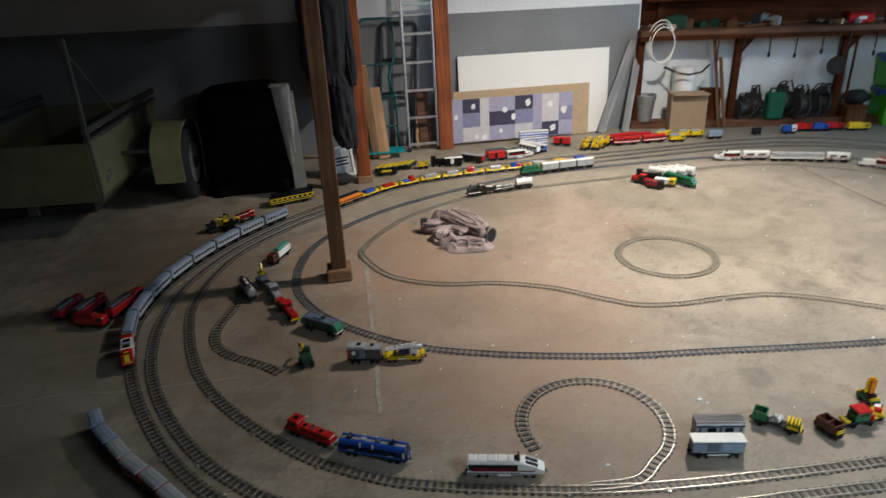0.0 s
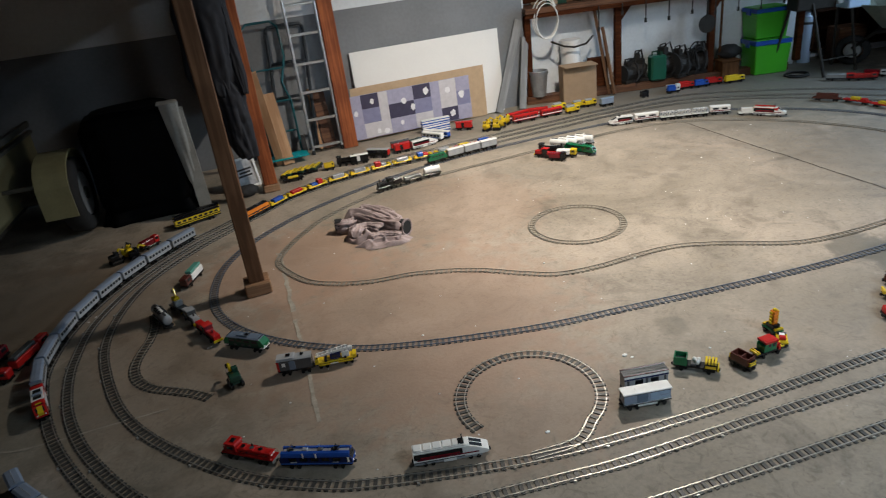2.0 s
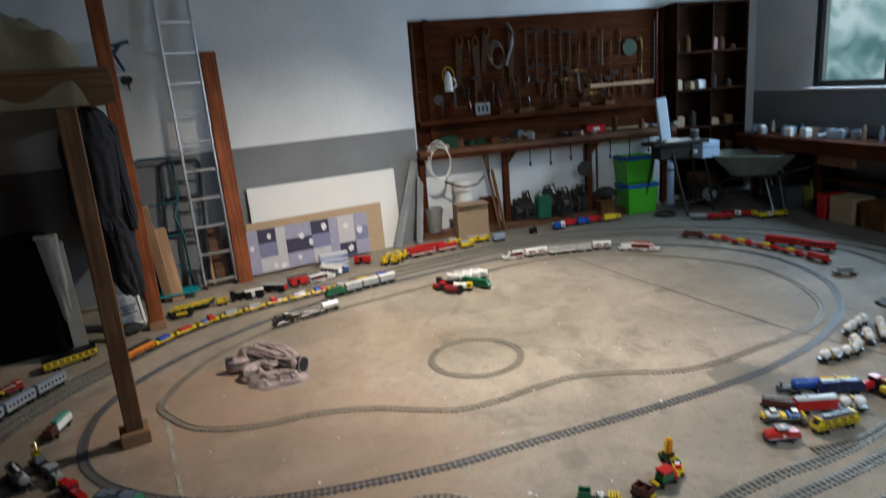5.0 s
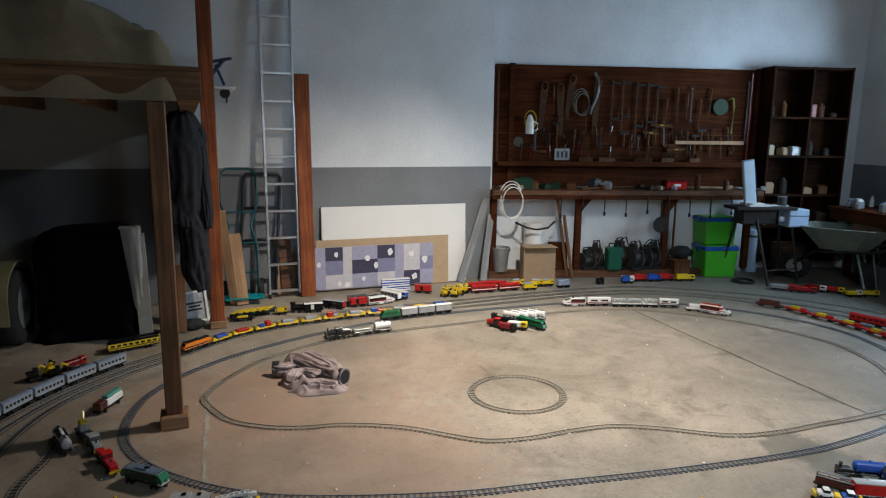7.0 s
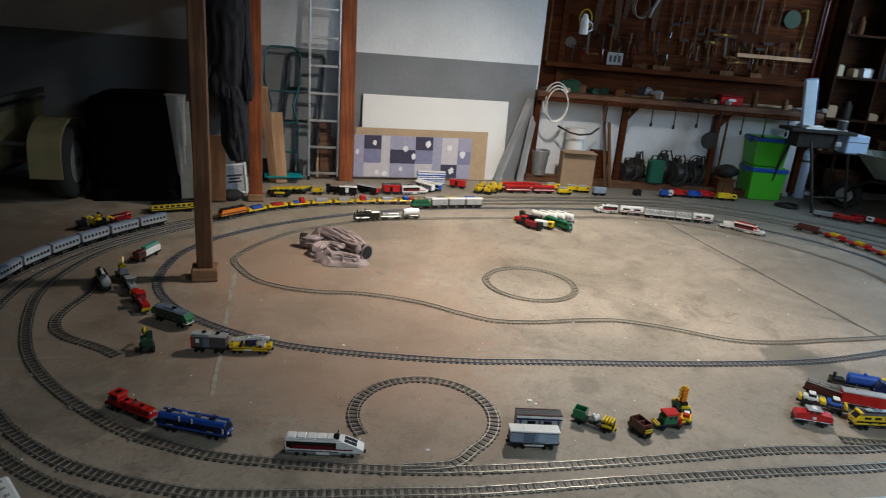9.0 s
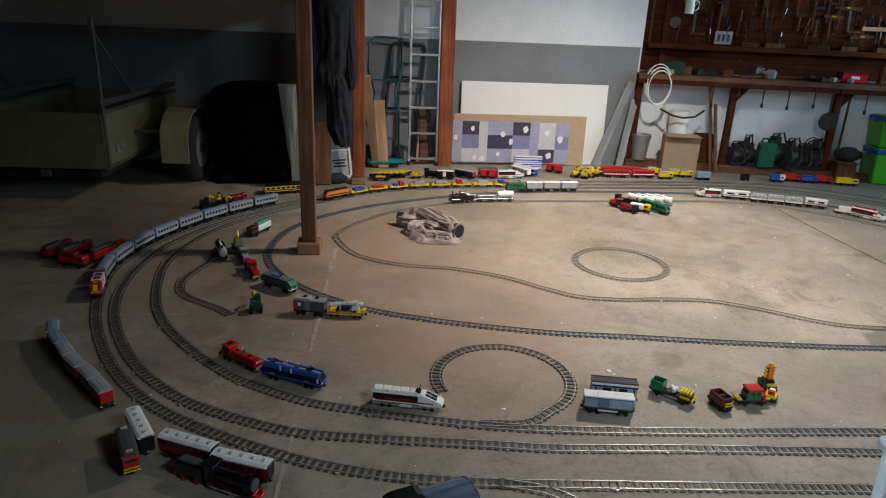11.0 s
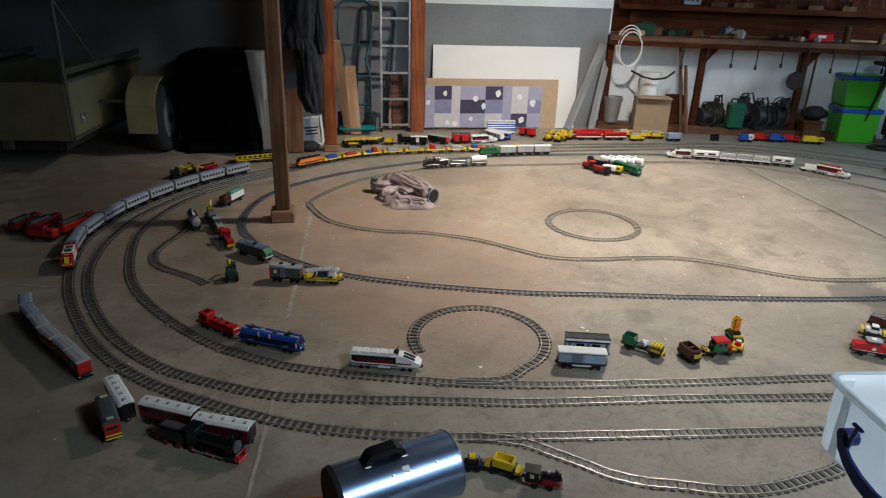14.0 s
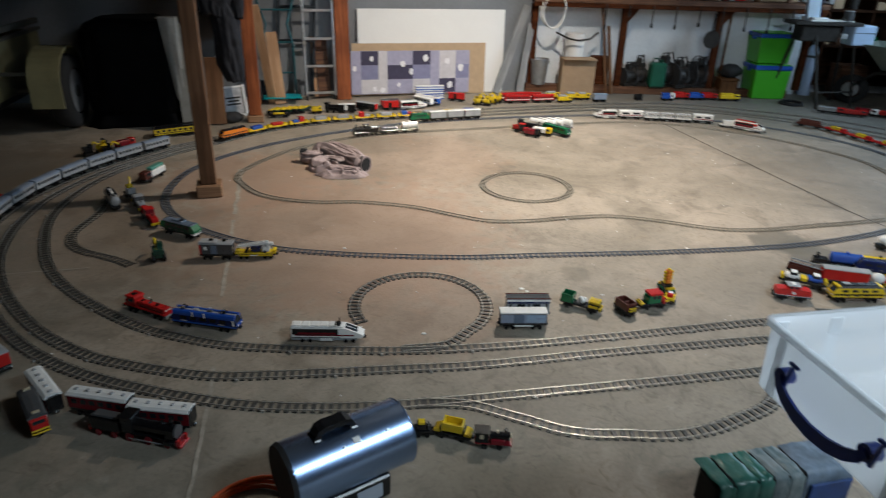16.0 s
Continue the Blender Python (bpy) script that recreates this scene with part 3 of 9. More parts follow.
def hand_truck():
    teal = mat("teal_paint", (0.006, 0.095, 0.115), 0.4, var=0.3, scale=14)
    top = thing("hand_truck", "teal tubular steel hand truck leaning on the wall", "hand truck")
    x0, x1, y = 0.43, 0.75, 7.02
    bm = B()
    tube(bm, [(x0, y - 0.10, 0.05), (x0, y - 0.02, 0.6), (x0 + 0.05, y, 0.8), (x0 - 0.03, y + 0.02, 1.05), (x0 - 0.02, y + 0.05, 1.34), (x0 + 0.04, y + 0.06, 1.40), (x1 - 0.04, y + 0.06, 1.40), (x1 + 0.02, y + 0.05, 1.34), (x1 + 0.03, y + 0.02, 1.05), (x1 - 0.05, y, 0.8), (x1, y - 0.02, 0.6), (x1, y - 0.10, 0.05)], 0.013)
    part("frame", bm, teal, top)
    for z in (0.3, 0.62, 0.95):
        bm = B()
        rod(bm, (x0, y - 0.05 + 0.03 * z, z), (x1, y - 0.05 + 0.03 * z, z), 0.010)
        part("crossbar", bm, teal, top)
    bar("toe_plate", top, (0.59, y - 0.20, 0.075), (0.40, 0.22, 0.012), mat("bright_teal", (0.0, 0.30, 0.34), 0.35), 0.002, label="bright teal toe plate")
    for x in (x0 - 0.03, x1 + 0.03):
        bm = B()
        rod(bm, (x - 0.025, y - 0.02, 0.11), (x + 0.025, y - 0.02, 0.11), 0.11, n=20)
        part("wheel", bm, M_RUBBER, top)


hand_truck()


def shadow_frame():
    """A bare frame of bent tube, standing in for a tilted shadow on the wall behind the ladder."""
    dark = mat("dark_grey_blue_paint", (0.022, 0.030, 0.040), 0.5, var=0.3, scale=12)
    top = thing("shadow_frame", "dark tube frame standing in for a shadow on the wall", "trolley frame")
    y0, y1 = 7.08, 7.165

    def at(u, z):
        k = z / 1.34
        return (0.555 + 0.105 * k + u * 0.385, y0 + (y1 - y0) * k, z)

    for u in (0, 1):
        bm = B()
        tube(bm, [at(u, z) for z in (0.02, 0.3, 0.6, 0.9, 1.15, 1.27)], 0.018, 10)
        part("side_tube", bm, dark, top)
    bm = B()
    tube(bm, [at(0, 1.27), at(0.015, 1.31), at(0.07, 1.335), at(0.5, 1.34), at(0.93, 1.335), at(0.985, 1.31), at(1, 1.27)], 0.018, 10)
    part("top_bow", bm, dark, top)
    for z in (0.62, 0.97):
        bm = B()
        tube(bm, [at(0.02, z), at(0.5, z + 0.005), at(0.98, z)], 0.016, 10)
        part("crossbar", bm, dark, top)


shadow_frame()


def wall_shelf():
    top = thing("wall_bracket_shelf", "small white wall shelf with a dark bicycle pump stand", "shelf")
    bar("board", top, (0.42, 7.09, 2.22), (0.34, 0.2, 0.03), M_PANEL)
    for x in (0.32, 0.52):
        bm = B()
        rod(bm, (x, 7.19, 2.08), (x, 7.04, 2.20), 0.008)
        part("bracket", bm, M_IRON, top)
    b2 = thing("clamp_tool", "dark blue clamp tool on the small shelf", "tool")
    bm = B()
    rod(bm, (0.30, 7.08, 2.255), (0.50, 7.08, 2.50), 0.02)
    rod(bm, (0.38, 7.08, 2.48), (0.58, 7.08, 2.52), 0.016)
    rod(bm, (0.50, 7.08, 2.25), (0.42, 7.08, 2.45), 0.014)
    part("arm", bm, mat("dark_blue_enamel", (0.02, 0.035, 0.09), 0.4), b2)
    bm = B()
    rod(bm, (0.50, 7.03, 2.17), (0.50, 7.13, 2.17), 0.05, n=16)
    part("roller", bm, M_IRON, b2)


wall_shelf()


def trailer():
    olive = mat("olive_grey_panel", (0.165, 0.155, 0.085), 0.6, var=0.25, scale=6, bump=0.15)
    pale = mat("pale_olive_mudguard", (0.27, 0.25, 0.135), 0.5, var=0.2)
    dull = mat("dull_grey_steel", (0.10, 0.10, 0.088), 0.55, 0.4, var=0.3, scale=14)
    m = pose(-1.80, 5.20, 0, 0, 0, 86)
    top = thing("car_trailer", "small olive-grey car trailer with a high frame", "trailer", m)
    L, W, z0, z1 = 1.75, 1.05, 0.29, 0.76
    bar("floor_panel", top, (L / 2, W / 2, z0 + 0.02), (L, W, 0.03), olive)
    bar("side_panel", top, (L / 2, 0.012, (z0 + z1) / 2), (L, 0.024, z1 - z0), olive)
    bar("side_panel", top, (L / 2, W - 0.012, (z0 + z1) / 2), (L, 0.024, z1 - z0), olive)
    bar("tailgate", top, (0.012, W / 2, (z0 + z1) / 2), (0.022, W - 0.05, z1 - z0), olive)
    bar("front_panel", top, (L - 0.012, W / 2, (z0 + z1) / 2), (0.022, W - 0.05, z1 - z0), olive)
    for y in (0.0, W):
        bar("top_rail", top, (L / 2, y, z1 + 0.012), (L + 0.03, 0.045, 0.03), dull)
        bar("upper_rail", top, (L / 2, y, z1 + 0.085), (L + 0.03, 0.035, 0.05), dull)
        bar("upright", top, (0.02, y, 0.90), (0.035, 0.035, 1.22), dull)
        bm = B()
        rod(bm, (0.04, y, 1.40), (0.66, y, z1 + 0.10), 0.013)
        part("brace", bm, dull, top)
    bar("chassis_beam", top, (L / 2, W / 2, 0.25), (L, 0.08, 0.07), dull)
    for y in (0.10, W - 0.10):
        bar("chassis_rail", top, (L / 2, y, 0.245), (L - 0.06, 0.05, 0.085), M_IRON)
    bar("rear_bar", top, (0.05, W / 2, 0.235), (0.05, W - 0.25, 0.07), M_IRON)
    for sy in (-1, 1):
        y = W / 2 + sy * (W / 2 + 0.37)
        yw = y + sy * 0.055
        wheel = part("wheel", *tyre(0.325, 0.18, pose(0.92, yw, 0.325, 90)), top)
        bm = B()
        rod(bm, (0.92, yw - 0.08, 0.325), (0.92, yw + 0.08, 0.325), 0.19, n=24)
        part("rim", bm, M_GALV, wheel, "dull grey steel rim")
        bm = B()
        rod(bm, (0.92, yw - 0.092, 0.325), (0.92, yw + 0.092, 0.325), 0.055, n=16)
        part("hub", bm, dull, wheel)
        bm = B()
        rod(bm, (0.92, W / 2, 0.325), (0.92, y, 0.325), 0.03, n=10)
        part("axle", bm, dull, top)
        bm = B()
        outer = [(0.55, 0.24)] + [(0.92 - 0.37 * math.cos(radians(12 * k)), 0.44 + 0.275 * math.sin(radians(12 * k))) for k in range(16)] + [(1.29, 0.34)]
        inner = [(0.92 + (x - 0.92) * 0.95, z - (0.02 if z > 0.45 else 0)) for x, z in outer]
        prism(bm, outer + inner[::-1], y - 0.125, y + 0.125)
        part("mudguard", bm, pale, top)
        bar("mudguard_stay", top, (0.62, W / 2 + sy * (W / 2 + 0.11), 0.52), (0.03, 0.24, 0.03), dull)
    bar("latch", top, (0.24, -0.010, 0.46), (0.10, 0.02, 0.03), M_ALU, 0.003, label="bright metal latch")
    bar("latch", top, (0.21, -0.014, 0.43), (0.03, 0.024, 0.06), M_ALU, 0.003, label="bright metal latch")


def tyre(R, w, m):
    bm = B()
    n, prof = 28, [(-0.5, 0.62), (-0.5, 0.86), (-0.38, 0.98), (0.0, 1.0), (0.38, 0.98), (0.5, 0.86), (0.5, 0.62)]
    rings = []
    for i in range(n):
        a = 6.283185 * i / n
        rings.append([bm.verts.new((R * r * math.cos(a), R * r * math.sin(a), w * z)) for z, r in prof])
    for i in range(n):
        p, q = rings[i], rings[(i + 1) % n]
        for j in range(len(prof) - 1):
            bm.faces.new((p[j], q[j], q[j + 1], p[j + 1])).smooth = True
    bmesh.ops.transform(bm, matrix=m, verts=bm.verts)
    return bm, M_RUBBER


trailer()


def covered_load():
    """A bulky load: a black sheet pulled over it, its hem on the floor and a pale cloth thrown over one corner."""
    sheet = mat("black_plastic_sheet", (0.0035, 0.0035, 0.004), 0.7, var=0.4, scale=6, bump=0.3, spec=0.06)
    pale = mat("pale_grey_cloth", (0.27, 0.27, 0.255), 0.85, var=0.25, scale=9, bump=0.3)
    top = thing("covered_load", "bulky load under a black sheet with a pale cloth", "cover", pose(-0.75, 6.34, 0))
    bm = B()
    bmesh.ops.create_icosphere(bm, subdivisions=5, radius=1.0)
    for v in bm.verts:
        c = v.co.copy()
        e = 0.35
        x, y, z = (math.copysign(abs(q) ** e, q) for q in c)
        k = 1 + 0.05 * noise.noise(c * 3.5) + 0.02 * noise.noise(c * 9)
        v.co = (0.40 * x * k, 0.36 * y * k, max(0.47 + 0.47 * z * (1 + 0.04 * noise.noise(c * 4)), 0.0))
    part("sheet", bm, sheet, top, smooth=True)
    bm = B()
    n = 60
    rings = []
    for r, z in ((1.0, 0.11), (1.05, 0.05), (1.13, 0.004), (1.0, 0.003)):
        ring = []
        for j in range(n):
            a = 6.283185 * j / n
            x, y = (math.copysign(abs(q) ** 0.4, q) for q in (math.cos(a), math.sin(a)))
            w = r * (1 + 0.035 * math.sin(9 * a) + 0.05 * noise.noise(Vector((2 * x, 2 * y, 4))))
            ring.append(bm.verts.new((0.40 * x * w, 0.36 * y * w, z)))
        rings.append(ring)
    for p, q in zip(rings, rings[1:]):
        for j in range(n):
            bm.faces.new((p[j], p[(j + 1) % n], q[(j + 1) % n], q[j]))
    part("hem", bm, sheet, top, smooth=True)
    bm = B()
    rows = []
    for i in range(21):
        t = i / 20
        row = []
        for j in range(13):
            u = j / 12
            w = 0.012 * noise.noise(Vector((u * 5, t * 3, 2)))
            if t < 0.3:
                x, z = 0.27 + 0.155 * t / 0.3, 0.952 - 0.012 * t
            else:
                x, z = 0.425 + 0.02 * math.sin(7 * u), 0.948 - (t - 0.3) / 0.7 * (0.34 + 0.12 * math.sin(3 * u + 0.6))
            row.append(bm.verts.new((x + w, -0.37 + 0.22 * u, z + w * 0.5)))
        rows.append(row)
    for p, q in zip(rows, rows[1:]):
        for j in range(12):
            bm.faces.new((p[j], p[j + 1], q[j + 1], q[j]))
    part("pale_cloth", bm, pale, top, "pale grey cloth hanging over the corner", smooth=True)
    bm = B()
    rows = []
    for i in range(19):
        t = i / 18
        row = []
        for j in range(9):
            u = j / 8
            w = 0.010 * noise.noise(Vector((u * 4 + 3, t * 3, 7)))
            row.append(bm.verts.new((0.29 + 0.07 * t + (0.140 - 0.065 * t) * u, -0.385 - 0.010 * math.sin(3.1 * u) + w, 0.958 - t * (0.66 + 0.06 * math.sin(5 * u)))))
        rows.append(row)
    for p, q in zip(rows, rows[1:]):
        for j in range(8):
            bm.faces.new((p[j], p[j + 1], q[j + 1], q[j]))
    part("cloth_fall", bm, pale, top, "pale cloth end hanging down the front", smooth=True)


covered_load()


def jacket():
    blue = mat("dark_blue_cloth", (0.006, 0.007, 0.013), 0.75, var=0.4, scale=9, bump=0.4)
    top = thing("work_jacket", "dark blue work clothes hanging from the loft", "jacket", pose(0.06, 5.55, 0))

    def cloth(x, w, d, z0, z1, seed, name, lean=0.0):
        bm = B()
        n, rows = 48, 44
        rings = []
        for i in range(rows + 1):
            k = i / rows
            z = z1 + (z0 - z1) * k
            wide = w * (0.35 + 0.65 * min(1, k * 5) ** 0.6) * (1 + 0.16 * noise.noise(Vector((0, seed, 3.2 * k))) + 0.05 * math.sin(6 * k + seed)) * (1 - 0.35 * max(0, k - 0.8) / 0.2)
            shift = 0.035 * noise.noise(Vector((seed, 2.2 * k, 0))) + lean * k
            ring = []
            for j in range(n):
                a = 6.283185 * j / n
                u, v = math.cos(a), math.sin(a)
                deep = abs(noise.noise(Vector((1.9 * u + seed, 1.9 * v, 1.3 * k))))
                crinkle = abs(noise.noise(Vector((3.6 * u, 3.6 * v + seed, 5.5 * k))))
                fold = 1.06 - 0.26 * max(0.0, 0.22 - deep) / 0.22 - 0.10 * max(0.0, 0.18 - crinkle) / 0.18
                ring.append(bm.verts.new((x + shift + wide * fold * u, d * fold * v, z + 0.03 * noise.noise(Vector((2 * u, 2 * v, seed))))))
            rings.append(ring)
        for p, q in zip(rings, rings[1:]):
            for j in range(n):
                bm.faces.new((p[j], p[(j + 1) % n], q[(j + 1) % n], q[j]))
        bm.faces.new(rings[0])
        bm.faces.new(rings[-1][::-1])
        part(name, bm, blue, top, smooth=True)

    cloth(0.0, 0.17, 0.10, 1.02, 1.93, 0.4, "coat")
    cloth(0.04, 0.115, 0.09, 0.48, 1.14, 2.1, "trousers", 0.05)
    cloth(-0.15, 0.06, 0.06, 1.05, 1.80, 3.0, "sleeve")
    cloth(0.16, 0.055, 0.06, 1.00, 1.80, 4.4, "sleeve")
    bm = B()
    rod(bm, (0, 0, 1.92), (0, 0, 2.0), 0.006)
    part("hook", bm, M_IRON, top)


jacket()

def framed_picture():
    top = thing("framed_picture", "white framed grey print leaning behind the post", "picture", pose(0.10, 6.24, 0.003, -12, 0, 24) @ Matrix.Diagonal((0.95, 1, 0.78, 1)))
    bar("backing", top, (0, 0.004, 0.19), (0.26, 0.012, 0.38), mat("grey_white_print", (0.5, 0.5, 0.52), 0.5, var=0.6, scale=9, fine=25), 0.001)
    for x in (-0.13, 0.13):
        bar("frame_side", top, (x, -0.004, 0.19), (0.028, 0.026, 0.404), C_WHITE, 0.003)
    for z in (0.013, 0.367):
        bar("frame_end", top, (0, -0.004, z), (0.232, 0.026, 0.026), C_WHITE, 0.003)
    for z, w in ((0.235, 0.16), (0.195, 0.12), (0.155, 0.15)):
        bar("dark_mark", top, (0.01, -0.004, z), (w, 0.004, 0.022), M_IRON, 0.0)


C_WHITE = mat("white_frame_paint", (0.72, 0.72, 0.70), 0.5, var=0.08, scale=12)
framed_picture()
bm = B()
bmesh.ops.create_icosphere(bm, subdivisions=3, radius=1)
for v in bm.verts:
    v.co *= 1 + 0.2 * noise.noise(v.co * 2)
    v.co = (v.co.x * 0.11, v.co.y * 0.08, max(0.0, 0.05 + v.co.z * 0.055))
solid("black_bag", bm, M_RUBBER, "small black bag at the foot of the post", "bag", pose(0.07, 6.02, 0), smooth=True)

# ---- crumpled coverall on the floor ----
def coverall():
    cloth = mat("mauve_grey_cloth", (0.39, 0.30, 0.29), 0.7, var=0.35, scale=14, bump=0.5, fine=120)
    top = thing("coverall", "crumpled mauve-grey coverall lying on the floor", "clothes", pose(0.84, 4.40, 0) @ Matrix.Diagonal((1.04, 1.05, 1.35, 1)))

    def limb(pts, r, name, seed, flat=0.62):
        """A sleeve or leg of slack cloth with creases that run along it."""
        line = Line([(p[0], p[1]) for p in pts], False)
        bm = B()
        n, rows = 56, 56
        rings = []
        for i in range(rows + 1):
            k = i / rows
            p, d = line.heading(line.length * k)
            side = Vector((-d.y, d.x, 0))
            rad = r * (1.0 + 0.14 * noise.noise(Vector((2.2 * k, seed, 0))))
            rad *= min(1, 0.5 + 6 * k, 0.8 + 4 * (1 - k))
            ring = []
            for j in range(n):
                a = 6.283185 * j / n + 0.9 * k * math.sin(seed)
                crease = abs(noise.noise(Vector((2.6 * math.cos(a), 2.6 * math.sin(a), 1.1 * k + seed))))
                small = abs(noise.noise(Vector((5.5 * math.cos(a), 5.5 * math.sin(a), 2.6 * k + 2 * seed))))
                cross = noise.noise(Vector((1.2 * math.cos(a), 1.2 * math.sin(a), 7 * k + seed)))
                f = 1.16 - 0.75 * max(0.0, 0.24 - crease) / 0.24 * 0.55 - 0.16 * max(0.0, 0.2 - small) / 0.2 + 0.07 * cross
                q = p + side * (rad * f * math.cos(a) * 1.08)
                ring.append(bm.verts.new((q.x, q.y, max(0.002, rad * flat * (0.80 + f * math.sin(a))))))
            rings.append(ring)
        for p, q in zip(rings, rings[1:]):
            for j in range(n):
                bm.faces.new((p[j], p[(j + 1) % n], q[(j + 1) % n], q[j]))
        part(name, bm, cloth, top, smooth=True)

    def spread(cx, cy, rx, ry, turn, name, seed, high):
        """A loose piece of cloth lying on the floor, ridged along its length."""
        bm = B()
        n, m2 = 44, 26
        cs, sn = math.cos(radians(turn)), math.sin(radians(turn))
        rings = []
        for i in range(1, m2 + 1):
            t = i / m2
            ring = []
            for j in range(n):
                a = 6.283185 * j / n
                edge = 1 + 0.22 * noise.noise(Vector((1.6 * math.cos(a), 1.6 * math.sin(a), seed))) + 0.06 * math.sin(5 * a + seed)
                u, v = rx * t * edge * math.cos(a), ry * t * edge * math.sin(a)
                ridge = 1 - min(1, 4.2 * abs(noise.noise(Vector((u * 4.0, v * 17.0, seed)))))
                fold = 1 - min(1, 4.0 * abs(noise.noise(Vector((u * 9.0 + 3, v * 7.0, seed + 5)))))
                z = high * (0.35 + 0.65 * ridge ** 1.4 + 0.4 * fold ** 2) * (1 - t ** 5) + 0.003
                ring.append(bm.verts.new((cx + u * cs - v * sn, cy + u * sn + v * cs, z)))
            rings.append(ring)
        for p, q in zip(rings, rings[1:]):
            for j in range(n):
                bm.faces.new((p[j], p[(j + 1) % n], q[(j + 1) % n], q[j]))
        bm.faces.new(rings[0])
        part(name, bm, cloth, top, smooth=True)

    spread(0.06, 0.20, 0.25, 0.15, -55, "back_panel", 2.3, 0.045)
    spread(0.05, -0.20, 0.20, 0.075, -12, "front_panel", 6.1, 0.034)
    spread(-0.08, -0.04, 0.12, 0.08, -25, "chest_panel", 9.4, 0.050)
    limb([(-0.13, 0.28), (-0.03, 0.26), (0.09, 0.06), (0.215, -0.15)], 0.060, "leg", 0.3, 0.80)
    limb([(0.0, 0.40), (0.08, 0.34), (0.16, 0.18), (0.215, 0.02)], 0.046, "leg", 1.7, 0.85)
    limb([(0.11, 0.42), (0.17, 0.36), (0.225, 0.18)], 0.036, "leg_fold", 2.2, 0.7)
    limb([(-0.20, 0.21), (-0.14, 0.17), (-0.06, 0.22)], 0.046, "collar", 3.6, 0.85)
    limb([(-0.14, -0.05), (-0.08, 0.03), (0.0, 0.04), (0.07, -0.06)], 0.058, "sleeve", 4.1, 0.62)
    limb([(-0.06, -0.13), (0.02, -0.11), (0.09, -0.14), (0.17, -0.20)], 0.046, "sleeve", 5.3, 0.50)
    bm = B()
    dx, dy = 0.51, -0.86
    ring = [(0.222 - 0.050 * math.cos(a) * dy, -0.162 + 0.050 * math.cos(a) * dx, 0.050 + 0.044 * math.sin(a)) for a in [6.283185 * k / 18 for k in range(18)]]
    tube(bm, ring, 0.007, 6, 0, True)
    part("cuff", bm, cloth, top)
    bm = B()
    rod(bm, (0.200, -0.125, 0.050), (0.224, -0.165, 0.050), 0.042, n=16)
    part("cuff_opening", bm, M_RUBBER, top, "dark open trouser end")
    bm = B()
    rod(bm, (-0.17, 0.19, 0.045), (-0.215, 0.205, 0.045), 0.036, n=16)
    part("collar_opening", bm, M_RUBBER, top, "dark open collar")


coverall()

leaning_board("grey-brown board standing behind the work clothes", -0.05, -0.04, 5.93, 5.96, 0.62, 0.15, M_POST2)


# ---- toy trains ----
def plastic(name, c, rough=0.24):
    return mat(name, c, rough, var=0.12, scale=30, fine=200, vary=0.08)


C = {
    "red": plastic("red_plastic", (0.50, 0.018, 0.016)), "darkred": plastic("dark_red_plastic", (0.20, 0.011, 0.018)),
    "yellow": plastic("yellow_plastic", (0.72, 0.50, 0.02)), "blue": plastic("blue_plastic", (0.02, 0.085, 0.40)),
    "black": plastic("black_plastic", (0.008, 0.008, 0.009)), "white": plastic("white_plastic", (0.82, 0.81, 0.78)),
    "lgrey": plastic("light_grey_plastic", (0.36, 0.37, 0.38)), "dgrey": plastic("dark_grey_plastic", (0.075, 0.077, 0.08)),
    "green": plastic("green_plastic", (0.008, 0.140, 0.055)), "dgreen": plastic("dark_green_plastic", (0.015, 0.055, 0.035)),
    "brown": plastic("brown_plastic", (0.10, 0.028, 0.02)), "sand": plastic("sand_yellow_plastic", (0.50, 0.43, 0.30)), "orange": plastic("orange_plastic", (0.72, 0.20, 0.015)),
    "teal": plastic("sand_green_plastic", (0.10, 0.30, 0.24)), "pane": mat("dark_glazing", (0.02, 0.022, 0.026), 0.08, var=0.1),
    "navy": plastic("navy_plastic_brick", (0.008, 0.016, 0.075)), "sky": plastic("pale_blue_plastic", (0.30, 0.40, 0.52)), "steel_blue": plastic("slate_blue_plastic", (0.13, 0.17, 0.23)), "lav": plastic("blue_grey_plastic", (0.26, 0.31, 0.40)),
}
W6 = 0.050
RAILTOP = 0.0085


def studs(bm, x0, x1, z, rows=(-0.012, -0.004, 0.004, 0.012), step=0.008):
    n = max(1, int((x1 - x0) / step))
    for i in range(n):
        for y in rows:
            x = x0 + (i + 0.5) * (x1 - x0) / n
            bmesh.ops.create_cone(bm, cap_ends=True, segments=6, radius1=0.0024, radius2=0.0024, depth=0.0018, matrix=Matrix.Translation((x, y, z + 0.0009)))


